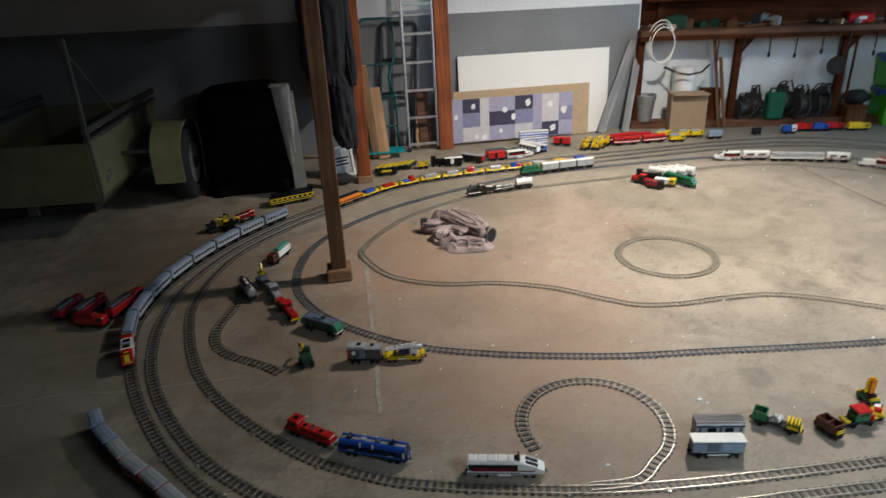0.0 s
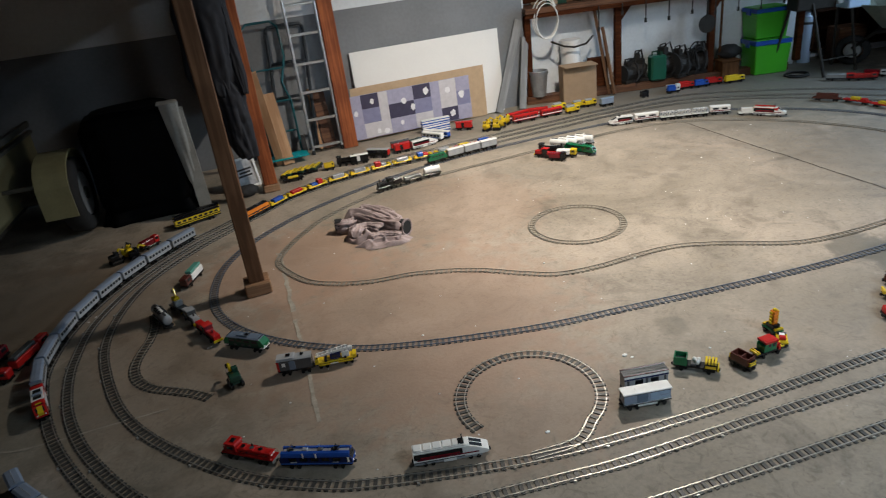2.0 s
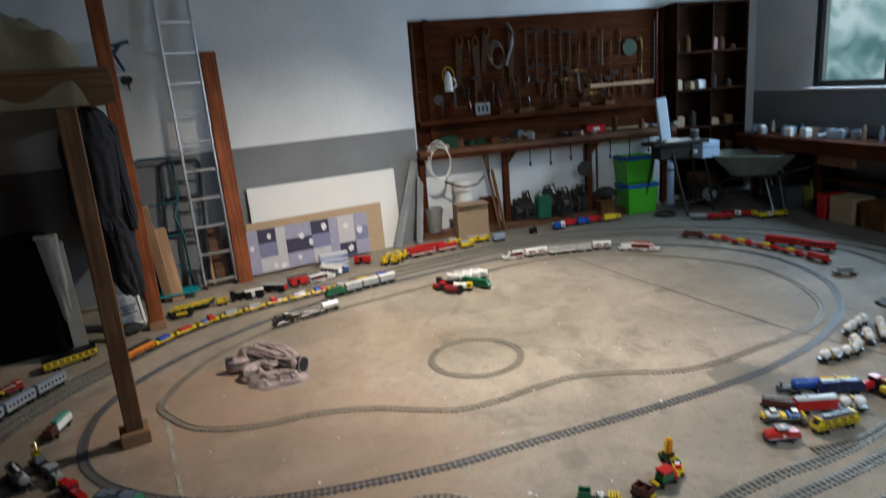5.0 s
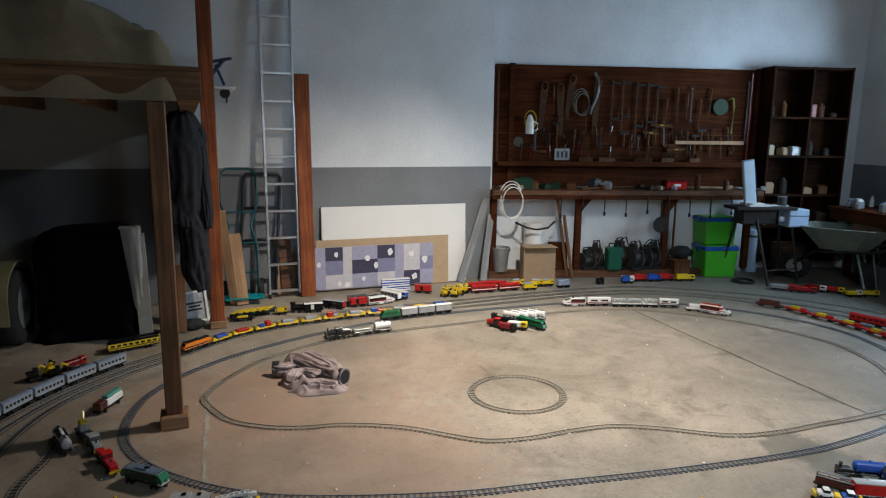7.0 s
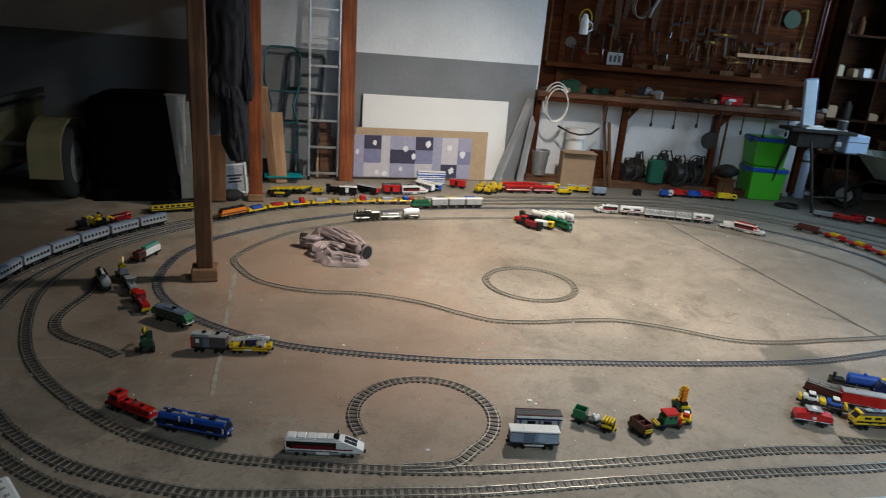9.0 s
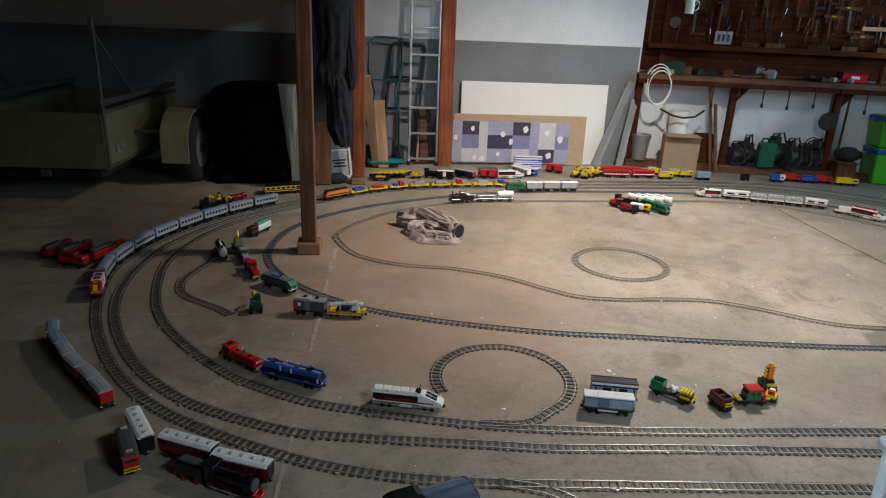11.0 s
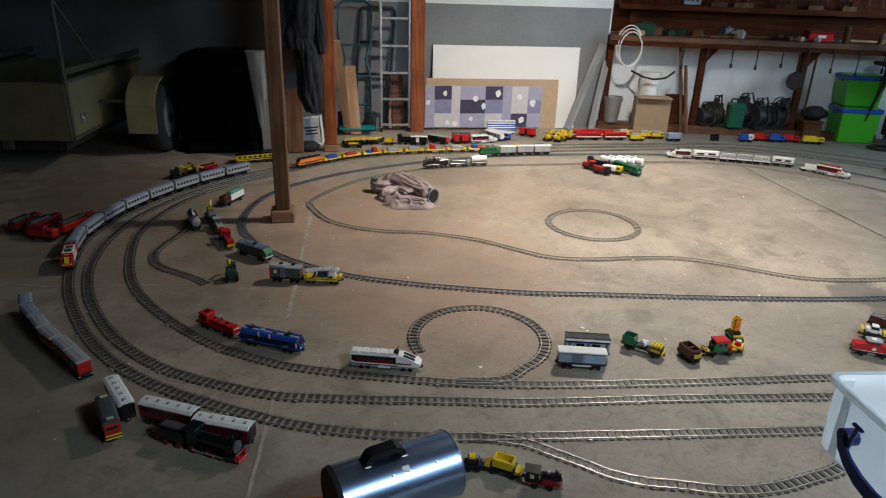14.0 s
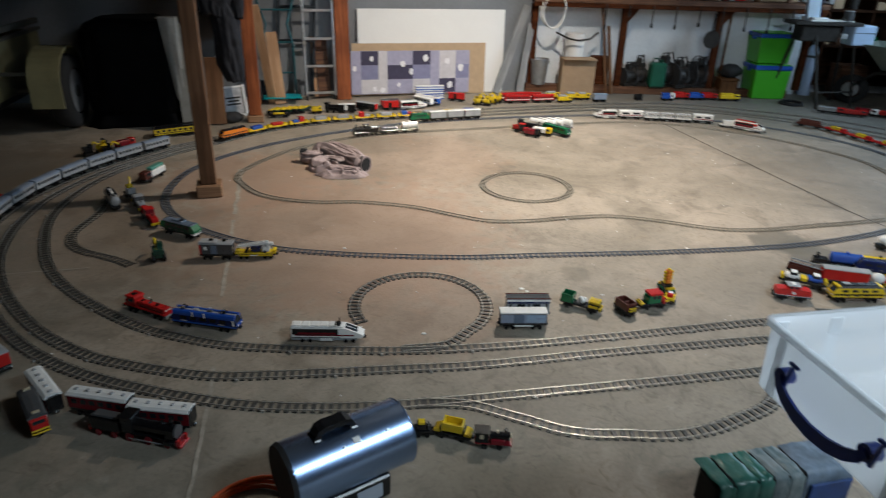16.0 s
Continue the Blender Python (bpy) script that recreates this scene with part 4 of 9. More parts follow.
class Car:
    """A toy rail vehicle under construction: its long axis is x and it stands at z = 0."""

    def __init__(self, label, m, L, name="toy_wagon", category="toy train", group="", lift=0.0):
        self.top = thing(name, label, category, m @ Matrix.Diagonal((1, 1.12, 1.28, 1)), group)
        self.L, self.z = L, lift

    def block(self, name, x0, x1, z0, z1, col, w=W6, bevel=0.0015, label="", y=0.0):
        bm = B()
        box(bm, ((x0 + x1) / 2, y, self.z + (z0 + z1) / 2), (x1 - x0, w, z1 - z0), None, 0, bevel)
        return part(name, bm, C[col], self.top, label)

    def shape(self, name, pts, col, w=W6, y=0.0):
        bm = B()
        prism(bm, [(x, z + self.z) for x, z in pts], y - w / 2, y + w / 2)
        return part(name, bm, C[col], self.top)

    def bogies(self, col="black", wheel="black", n=2, inset=0.22):
        for sx in (-1, 1):
            cx = sx * self.L * (0.5 - inset)
            b = self.block("bogie", cx - 0.026, cx + 0.026, 0.006, 0.018, col, 0.034)
            for k in range(n):
                bm = B()
                x = cx + (k - (n - 1) / 2) * 0.032
                for y in (-0.021, 0.021):
                    rod(bm, (x, y - 0.003, self.z + 0.0095), (x, y + 0.003, self.z + 0.0095), 0.0092, n=10)
                rod(bm, (x, -0.02, self.z + 0.0095), (x, 0.02, self.z + 0.0095), 0.002, n=6)
                part("wheelset", bm, C[wheel], b)
        for sx in (-1, 1):
            self.block("coupling", sx * self.L / 2 - 0.008, sx * self.L / 2 + 0.008, 0.012, 0.020, "black", 0.014)

    def frame_plate(self, col="black", z0=0.018, z1=0.026):
        return self.block("underframe", -self.L / 2, self.L / 2, z0, z1, col, 0.048)

    def panes(self, x0, x1, n, z0, z1, col="pane", w=W6, gap=0.35):
        step = (x1 - x0) / n
        for i in range(n):
            xa = x0 + step * (i + gap / 2)
            for s in (-1, 1):
                bm = B()
                box(bm, (xa + step * (1 - gap) / 2, s * (w / 2 + 0.0004), self.z + (z0 + z1) / 2), (step * (1 - gap), 0.0012, z1 - z0))
                part("window", bm, C[col], self.top)

    def roof(self, x0, x1, z, col, w=W6 + 0.004, h=0.010, vents=0, name="roof"):
        bm = B()
        pts = [(-w / 2, 0), (w / 2, 0), (w / 2, h * 0.35), (w * 0.34, h * 0.85), (0, h), (-w * 0.34, h * 0.85), (-w / 2, h * 0.35)]
        vs = [[bm.verts.new((x, y, self.z + z + q)) for y, q in pts] for x in (x0, x1)]
        for i in range(len(pts)):
            j = (i + 1) % len(pts)
            bm.faces.new((vs[0][i], vs[0][j], vs[1][j], vs[1][i]))
        bm.faces.new(vs[0][::-1])
        bm.faces.new(vs[1])
        r = part(name, bm, C[col], self.top)
        for i in range(vents):
            x = x0 + (x1 - x0) * (i + 0.5) / vents
            bm = B()
            box(bm, (x, 0, self.z + z + h + 0.001), (0.012, 0.012, 0.004), None, 0, 0.001)
            part("vent", bm, C["lgrey" if col in ("white", "lgrey", "lav") else "dgrey"], r)
        return r

    def stud_row(self, x0, x1, z, col, rows=(-0.012, -0.004, 0.004, 0.012)):
        bm = B()
        studs(bm, x0, x1, self.z + z, rows)
        return part("studs", bm, C[col], self.top)

    def cylinder(self, name, x0, x1, z, r, col, y=0.0, n=16, label=""):
        bm = B()
        rod(bm, (x0, y, self.z + z), (x1, y, self.z + z), r, n=n)
        return part(name, bm, C[col], self.top, label, smooth=False)

    def upright(self, name, x, y, z0, z1, r, col, r2=None):
        bm = B()
        rod(bm, (x, y, self.z + z0), (x, y, self.z + z1), r, r2, n=10)
        return part(name, bm, C[col], self.top)


def seg(a, b, lift=0.0, push=0.022):
    """The pose of a vehicle whose near foot line runs from a to b, and its length."""
    a, b = Vector((*a, 0)), Vector((*b, 0))
    mid = (a + b) / 2
    away = (mid - Vector((0.2, -0.3, 0))).normalized()
    mid += away * push
    d = b - a
    return pose(mid.x, mid.y, 0, 0, 0, math.degrees(math.atan2(d.y, d.x))), d.length


def coach(label, m, L, body, roof, ends=None, lift=0.0, windows=6, vents=4, stripe=None, group="", wheel="black"):
    c = Car(label, m, L, "toy_coach", group=group, lift=lift)
    h = L / 2
    c.bogies(wheel=wheel)
    c.frame_plate()
    c.block("body", -h + 0.002, h - 0.002, 0.026, 0.066, body)
    if ends:
        for s in (-1, 1):
            c.block("end_wall", s * h - 0.003, s * h + 0.003, 0.026, 0.066, ends, W6 - 0.002)
    if windows:
        c.panes(-h + 0.012, h - 0.012, windows, 0.044, 0.058)
    if stripe:
        for s in (-1, 1):
            bm = B()
            box(bm, (0, s * (W6 / 2 + 0.0004), c.z + 0.036), (L - 0.006, 0.0012, 0.006))
            part("stripe", bm, C[stripe], c.top)
    c.roof(-h, h, 0.066, roof, vents=vents)
    return c


def boxcar(label, m, L, body, roof, door, lift=0.0, group=""):
    c = Car(label, m, L, "toy_boxcar", group=group, lift=lift)
    h = L / 2
    c.bogies()
    c.frame_plate()
    c.block("body", -h + 0.003, h - 0.003, 0.026, 0.072, body)
    c.block("door", -0.028, 0.004, 0.028, 0.068, door, W6 + 0.004, 0.001)
    for i in range(5):
        x = -h + 0.012 + i * (L - 0.024) / 4
        c.block("rib", x - 0.001, x + 0.001, 0.028, 0.070, body, W6 + 0.003, 0.0)
    c.roof(-h, h, 0.072, roof, h=0.007)
    bm = B()
    rod(bm, (-h * 0.4, 0.004, c.z + 0.078), (-h * 0.4, 0.004, c.z + 0.086), 0.004, n=8)
    part("chimney", bm, C["lgrey"], c.top)
    return c


def diesel(label, m, L, body, roof, under="black", nose=True, lift=0.0, cab=None, windows=5, pans=0, group="", stripe=None):
    """A long-bodied toy locomotive with sloped ends."""
    c = Car(label, m, L, "toy_locomotive", group=group, lift=lift)
    h = L / 2
    c.bogies(inset=0.2)
    c.frame_plate(under)
    slope = 0.022 if nose else 0.004
    c.shape("body", [(-h, 0.026), (h, 0.026), (h, 0.044), (h - slope, 0.066), (-h + slope, 0.066), (-h, 0.044)], body)
    for s in (-1, 1):
        bm = B()
        a, b = Vector((s * (h - 0.001), 0, c.z + 0.046)), Vector((s * (h - slope + 0.001), 0, c.z + 0.064))
        mid, d = (a + b) / 2, b - a
        q = d.to_track_quat("Z", "Y").to_matrix().to_4x4()
        box(bm, (0, 0, 0), (0.036, 0.002, d.length * 0.8), Matrix.Translation(mid) @ q)
        part("windscreen", bm, C["pane"], c.top)
        for y in (-0.016, 0.016):
            c.block("headlight", s * h - 0.001, s * h + 0.0015, 0.034, 0.039, "white", 0.006, 0.0, y=y)
    if windows:
        c.panes(-h + slope + 0.01, h - slope - 0.01, windows, 0.048, 0.058)
    if stripe:
        for s in (-1, 1):
            bm = B()
            box(bm, (0, s * (W6 / 2 + 0.0004), c.z + 0.037), (L - 0.01, 0.0012, 0.007))
            part("stripe", bm, C[stripe], c.top)
    for x in (-h + slope + 0.004, h - slope - 0.004):
        c.block("roof_edge", x - 0.003, x + 0.003, 0.0665, 0.073, under, 0.040)
    for k in range(3):
        c.block("grille", (-0.5 + 0.36 * k) * h, (-0.5 + 0.36 * k) * h + 0.018, 0.030, 0.036, "dgrey", W6 + 0.0016, 0.0)
    c.roof(-h + slope, h - slope, 0.066, roof, h=0.006)
    c.stud_row(-h + slope + 0.02, -h + slope + 0.06, 0.0705, roof, (-0.004, 0.004))
    c.block("fan", 0.0, 0.03, 0.071, 0.076, "dgrey", 0.026)
    for k in range(pans):
        x = (-0.5 + k) * h
        bm = B()
        rod(bm, (x - 0.012, -0.010, c.z + 0.072), (x + 0.014, -0.012, c.z + 0.088), 0.0012, n=6)
        rod(bm, (x - 0.012, 0.010, c.z + 0.072), (x + 0.014, 0.012, c.z + 0.088), 0.0012, n=6)
        rod(bm, (x + 0.014, -0.018, c.z + 0.089), (x + 0.014, 0.018, c.z + 0.089), 0.0015, n=6)
        part("pantograph", bm, C["dgrey"], c.top)
    return c


def shunter(label, m, L, body, cabcol, roofcol, lift=0.0, accent="yellow", group=""):
    """A short toy engine: low hoods either side of a cab."""
    c = Car(label, m, L, "toy_locomotive", group=group, lift=lift)
    h = L / 2
    c.bogies(n=1, inset=0.24)
    c.frame_plate()
    c.block("hood", -h + 0.006, -0.02, 0.026, 0.052, body, 0.036)
    c.block("hood", 0.024, h - 0.006, 0.026, 0.048, body, 0.036)
    c.block("cab", -0.022, 0.026, 0.026, 0.068, cabcol, 0.046)
    c.panes(-0.02, 0.024, 2, 0.050, 0.062, w=0.046)
    c.block("cab_roof", -0.026, 0.030, 0.068, 0.073, roofcol, 0.050)
    c.stud_row(-h + 0.012, -0.026, 0.052, body, (-0.008, 0.0, 0.008))
    c.stud_row(0.03, h - 0.012, 0.048, body, (-0.008, 0.0, 0.008))
    c.upright("exhaust", h * 0.55, 0.0, 0.048, 0.062, 0.004, "black")
    for s in (-1, 1):
        c.block("buffer_beam", s * h - 0.003, s * h + 0.003, 0.018, 0.030, accent, 0.05)
    return c


def steam(label, m, L, body="black", accent="red", lift=0.0, tender=True, group="", cabcol=None, board=None):
    c = Car(label, m, L, "toy_locomotive", group=group, lift=lift)
    h = L / 2
    split = -h + (L * 0.36 if tender else 0)
    c.block("underframe", split + 0.004, h - 0.006, 0.016, 0.026, body, 0.030)
    nw = 3
    for k in range(nw):
        x = split + 0.03 + k * (h - split - 0.07) / (nw - 1)
        for y in (-0.021, 0.021):
            bm = B()
            rod(bm, (x, y - 0.003, c.z + 0.0135), (x, y + 0.003, c.z + 0.0135), 0.0135, n=14)
            part("driving_wheel", bm, C[accent], c.top)
    c.cylinder("boiler", split + 0.045, h - 0.012, 0.046, 0.019, body)
    c.cylinder("smokebox", h - 0.014, h - 0.008, 0.046, 0.020, "dgrey")
    c.upright("chimney", h - 0.03, 0, 0.062, 0.084, 0.006, body, 0.008)
    c.upright("dome", h - 0.065, 0, 0.062, 0.072, 0.008, body, 0.006)
    c.block("cab", split + 0.006, split + 0.048, 0.026, 0.074, cabcol or body, 0.046)
    c.panes(split + 0.008, split + 0.046, 1, 0.052, 0.066, w=0.046)
    c.block("cab_roof", split, split + 0.052, 0.074, 0.079, body, 0.054)
    c.block("running_board", split + 0.006, h - 0.006, 0.026, 0.029, board or accent, 0.048)
    c.block("buffer_beam", h - 0.006, h, 0.012, 0.030, accent, 0.05)
    if tender:
        c.block("tender", -h, split - 0.006, 0.020, 0.056, body, 0.046)
        c.block("coal", -h + 0.008, split - 0.014, 0.056, 0.063, "dgrey", 0.034, 0.004)
        for k in range(2):
            x = -h + (0.25 + 0.5 * k) * (split + h)
            for y in (-0.021, 0.021):
                bm = B()
                rod(bm, (x, y - 0.003, c.z + 0.0105), (x, y + 0.003, c.z + 0.0105), 0.0105, n=12)
                part("tender_wheel", bm, C[accent], c.top)
    return c


def tanker(label, m, L, tank, base="black", accent=None, balls=False, lift=0.0, group=""):
    c = Car(label, m, L, "toy_tank_wagon", group=group, lift=lift)
    h = L / 2
    c.bogies(n=1, inset=0.2)
    c.frame_plate(base)
    if balls:
        for s in (-1, 1):
            bm = B()
            bmesh.ops.create_uvsphere(bm, u_segments=18, v_segments=12, radius=0.026)
            for v in bm.verts:
                v.co = (v.co.x * (h * 0.47 / 0.026) + s * h * 0.49, v.co.y * 1.0, v.co.z * 0.86 + c.z + 0.050)
            part("tank", bm, C[tank], c.top, smooth=True)
        for s in (-1, 1):
            c.block("saddle", s * h * 0.47 - 0.008, s * h * 0.47 + 0.008, 0.026, 0.034, "white", 0.036)
        c.block("valve_block", -0.006, 0.006, 0.026, 0.064, accent or "red", 0.016)
        c.block("valve_cap", -0.007, 0.007, 0.064, 0.071, "yellow", 0.014)
        c.block("ladder_step", -0.005, 0.005, 0.026, 0.036, "yellow", 0.044)
    else:
        c.cylinder("tank", -h + 0.014, h - 0.014, 0.051, 0.0245, tank, n=20)
        for s in (-1, 1):
            bm = B()
            bmesh.ops.create_uvsphere(bm, u_segments=16, v_segments=8, radius=0.0245, matrix=Matrix.Translation((s * (h - 0.014), 0, c.z + 0.051)) @ Matrix.Diagonal((0.35, 1, 1, 1)))
            part("tank_end", bm, C[tank], c.top, smooth=True)
        c.block("walkway", -h + 0.02, h - 0.02, 0.0745, 0.0775, "dgrey", 0.012)
        c.upright("filler_dome", 0, 0, 0.0735, 0.083, 0.008, tank)
        for x in (-h * 0.5, h * 0.5):
            c.block("saddle", x - 0.004, x + 0.004, 0.026, 0.034, base, 0.044)
    return c


def flat(label, m, L, base, loads=(), lift=0.0, group="", ends=True, low=False):
    """A flat wagon with low humped ends and blocks (x0, x1, height, colour) on it."""
    c = Car(label, m, L, "toy_flat_wagon", group=group, lift=lift)
    h = L / 2
    c.bogies(n=1 if L < 0.17 else 2, inset=0.2)
    c.block("deck", -h + 0.004, h - 0.004, 0.016 if low else 0.018, 0.028, base, 0.048)
    if ends:
        for s in (-1, 1):
            c.shape("end_bolster", [(s * (h - 0.004), 0.028), (s * (h - 0.040), 0.028), (s * (h - 0.034), 0.038), (s * (h - 0.010), 0.038)], base, 0.044)
            c.stud_row(s * (h - 0.022) - 0.010, s * (h - 0.022) + 0.010, 0.038, base, (-0.012, -0.004, 0.004, 0.012))
    for x0, x1, hh, col in loads:
        blk = c.block("load", x0, x1, 0.0284, 0.028 + hh, col, 0.044, 0.002)
        for k in range(6):
            x = x0 + (k + 0.5) * (x1 - x0) / 6
            for s in (-1, 1):
                bm = B()
                box(bm, (x, s * 0.0222, c.z + 0.028 + hh / 2), (0.0012, 0.0016, hh * 0.8))
                part("rib", bm, C[col], blk)
    return c


def highspeed(label, m, L, lift=0.0):
    """A streamlined power car: stepped roof plates, a recessed engine window and a long sloped nose."""
    c = Car(label, m, L, "toy_locomotive", lift=lift)
    h = L / 2
    c.bogies("dgrey", inset=0.2)
    c.block("underframe", -h, h - 0.03, 0.010, 0.022, "lgrey", 0.048)
    c.block("battery_box", -0.034, 0.020, 0.008, 0.022, "white", 0.050)
    c.shape("body", [(-h, 0.022), (h - 0.012, 0.022), (h - 0.002, 0.027), (h, 0.032), (h - 0.008, 0.038), (h - 0.030, 0.047), (h - 0.060, 0.059), (h - 0.082, 0.066), (-h, 0.066)], "white", 0.050)
    c.shape("roof_shell", [(-h, 0.066), (h - 0.082, 0.066), (h - 0.096, 0.070), (-h, 0.070)], "white", 0.042)
    for s in (-1, 1):
        c.shape("windscreen", [(h - 0.030, 0.0478), (h - 0.028, 0.0484), (h - 0.075, 0.0652), (h - 0.079, 0.0650)], "pane", 0.016, y=s * 0.0105)
        c.block("engine_window", -h + 0.004, h * 0.30, 0.037, 0.062, "black", 0.002, 0.0, y=s * 0.0252)
        c.block("inset_panel", -h + 0.030, h * 0.22, 0.040, 0.047, "darkred", 0.002, 0.0, y=s * 0.0258)
        c.block("stripe", -h * 0.9, h - 0.042, 0.032, 0.037, "darkred", 0.002, 0.0, y=s * 0.0253)
        c.block("sill_line", -h + 0.002, h * 0.35, 0.0225, 0.0255, "dgrey", 0.002, 0.0, y=s * 0.0252)
        c.block("headlight", h - 0.010, h - 0.003, 0.0285, 0.0325, "lgrey", 0.009, 0.001, y=s * 0.015)
    for k in range(5):
        x = -h + 0.004 + k * (L - 0.112) / 5
        c.block("roof_panel", x, x + (L - 0.112) / 5 - 0.006, 0.0702, 0.0745, "white", 0.036)
    c.block("pantograph_base", h - 0.124, h - 0.100, 0.0702, 0.076, "black", 0.030)
    bm = B()
    rod(bm, (h - 0.12, 0, c.z + 0.076), (h - 0.106, 0, c.z + 0.090), 0.002, n=6)
    rod(bm, (h - 0.106, -0.016, c.z + 0.090), (h - 0.106, 0.016, c.z + 0.090), 0.002, n=6)
    part("pantograph", bm, C["black"], c.top)
    return c


def hood_engine(label, m, L, body, trim="lgrey", lift=0.0):
    """A road switcher: a tall cab at one end, a narrow hood with fans and rails along the rest."""
    c = Car(label, m, L, "toy_locomotive", lift=lift)
    h = L / 2
    c.bogies(inset=0.21)
    c.block("underframe", -h + 0.004, h - 0.004, 0.017, 0.024, "black", 0.046)
    c.block("running_board", -h, h, 0.024, 0.027, body, 0.050)
    c.block("fuel_tank", -0.022, 0.026, 0.008, 0.018, "black", 0.040)
    c.block("hood", -h * 0.42, h - 0.014, 0.027, 0.046, body, 0.032)
    c.block("hood_side_panel", -h * 0.30, h - 0.030, 0.029, 0.038, "black", 0.0335, 0.0)
    c.block("nose", -h + 0.008, -h * 0.80, 0.027, 0.044, body, 0.034)
    cab = c.block("cab", -h * 0.80, -h * 0.40, 0.027, 0.060, body, 0.046)
    c.panes(-h * 0.78, -h * 0.42, 1, 0.043, 0.055, w=0.046)
    c.shape("cab_roof", [(-h * 0.84, 0.060), (-h * 0.36, 0.060), (-h * 0.40, 0.066), (-h * 0.80, 0.066)], body, 0.050)
    c.block("roof_hatch", -h * 0.66, -h * 0.50, 0.066, 0.0695, "black", 0.022)
    for k in range(3):
        x = -h * 0.22 + k * h * 0.34
        c.upright("fan", x, 0, 0.046, 0.050, 0.010, "black" if k != 1 else "dgrey", 0.009)
        c.block("fan_guard", x - 0.014, x + 0.014, 0.046, 0.0485, body, 0.030)
    c.upright("exhaust", h * 0.08, 0.010, 0.046, 0.056, 0.0035, "black")
    for s in (-1, 1):
        c.block("buffer_beam", s * h - 0.003, s * h + 0.003, 0.014, 0.026, trim if s > 0 else "black", 0.050)
        bm = B()
        y = s * 0.0235
        rod(bm, (-h * 0.34, y, c.z + 0.040), (h - 0.006, y, c.z + 0.040), 0.0010, n=5)
        for k in range(4):
            x = -h * 0.34 + k * (h * 1.34 - 0.006) / 3
            rod(bm, (x, y, c.z + 0.027), (x, y, c.z + 0.040), 0.0010, n=5)
        part("handrail", bm, C["red" if body == "red" else "lgrey"], c.top)
        c.block("headlight", h - 0.0145, h - 0.012, 0.036, 0.041, "white", 0.007, 0.0, y=s * 0.007)
    c.stud_row(h * 0.66, h - 0.018, 0.046, body, (-0.008, 0.0, 0.008))
    return c


def electric(label, m, L, body, lower, lift=0.0):
    """A box-bodied electric locomotive: rounded roof edges, a sunken grey roof walk and two pantographs."""
    c = Car(label, m, L, "toy_locomotive", lift=lift)
    h = L / 2
    c.bogies(inset=0.2)
    c.block("underframe", -h + 0.004, h - 0.004, 0.014, 0.022, "black", 0.048)
    c.shape("body", [(-h, 0.020), (h, 0.020), (h, 0.040), (h - 0.012, 0.058), (-h + 0.012, 0.058), (-h, 0.040)], lower, 0.048)
    c.block("sill", -h + 0.002, h - 0.002, 0.020, 0.026, body, 0.050, 0.001)
    for s in (-1, 1):
        bm = B()
        y0, y1 = s * 0.0255, s * 0.010
        ring = [(y0, 0.050), (y0, 0.057), (s * 0.021, 0.064), (y1, 0.066), (y1, 0.058)]
        a = [bm.verts.new((-h + 0.010, y, c.z + z)) for y, z in ring]
        b = [bm.verts.new((h - 0.010, y, c.z + z)) for y, z in ring]
        for i in range(5):
            j = (i + 1) % 5
            bm.faces.new((a[i], a[j], b[j], b[i]))
        bm.faces.new(a)
        bm.faces.new(b)
        part("roof_edge", bm, C[body], c.top)
        for x in (-h * 0.34, h * 0.02):
            c.block("ladder_mark", x, x + 0.006, 0.048, 0.066, "white", 0.0016, 0.0, y=s * 0.0258)
        for k in range(5):
            x = -h * 0.72 + k * h * 0.30
            c.block("grille", x, x + h * 0.20, 0.034, 0.046, "black", 0.0016, 0.0, y=s * 0.0246)
        c.block("sill_light", -h * 0.70, -h * 0.52, 0.0275, 0.0305, "lgrey", 0.0016, 0.0, y=s * 0.0246)
        c.block("sill_light", h * 0.45, h * 0.62, 0.0275, 0.0305, "lgrey", 0.0016, 0.0, y=s * 0.0246)
        c.block("cab_pillar", h - 0.020, h - 0.012, 0.030, 0.050, "white", 0.0016, 0.0, y=s * 0.0247)
        e = c.shape("windscreen", [(s * (h + 0.0006), 0.041), (s * (h - 0.0110), 0.0575), (s * (h - 0.0125), 0.0570), (s * (h - 0.0010), 0.0405)], "pane", 0.036)
        c.block("end_panel", s * h - 0.0012, s * h + 0.0012, 0.026, 0.039, body, 0.046, 0.0)
        for y in (-0.015, 0.015):
            c.block("headlight", s * (h + 0.0014) - 0.001, s * (h + 0.0014) + 0.001, 0.028, 0.033, "white", 0.006, 0.0, y=y)
    c.block("roof_walk", -h + 0.016, h - 0.016, 0.058, 0.0615, "lgrey", 0.019, 0.0)
    for k, x in enumerate((-h * 0.72, -h * 0.30, h * 0.12, h * 0.5)):
        c.block("roof_box", x - 0.010, x + 0.012, 0.0615, 0.068, ("dgrey", "lgrey", "dgrey", "black")[k], 0.015, 0.001)
    for x in (-h * 0.62, h * 0.60):
        bm = B()
        for y in (-0.011, 0.011):
            rod(bm, (x - 0.016, y, c.z + 0.066), (x + 0.010, y * 0.7, c.z + 0.070), 0.0013, n=6)
            rod(bm, (x + 0.010, y * 0.7, c.z + 0.070), (x - 0.012, y, c.z + 0.074), 0.0013, n=6)
        rod(bm, (x - 0.012, -0.018, c.z + 0.074), (x - 0.012, 0.018, c.z + 0.074), 0.0015, n=6)
        part("pantograph", bm, C["black"], c.top)
    return c


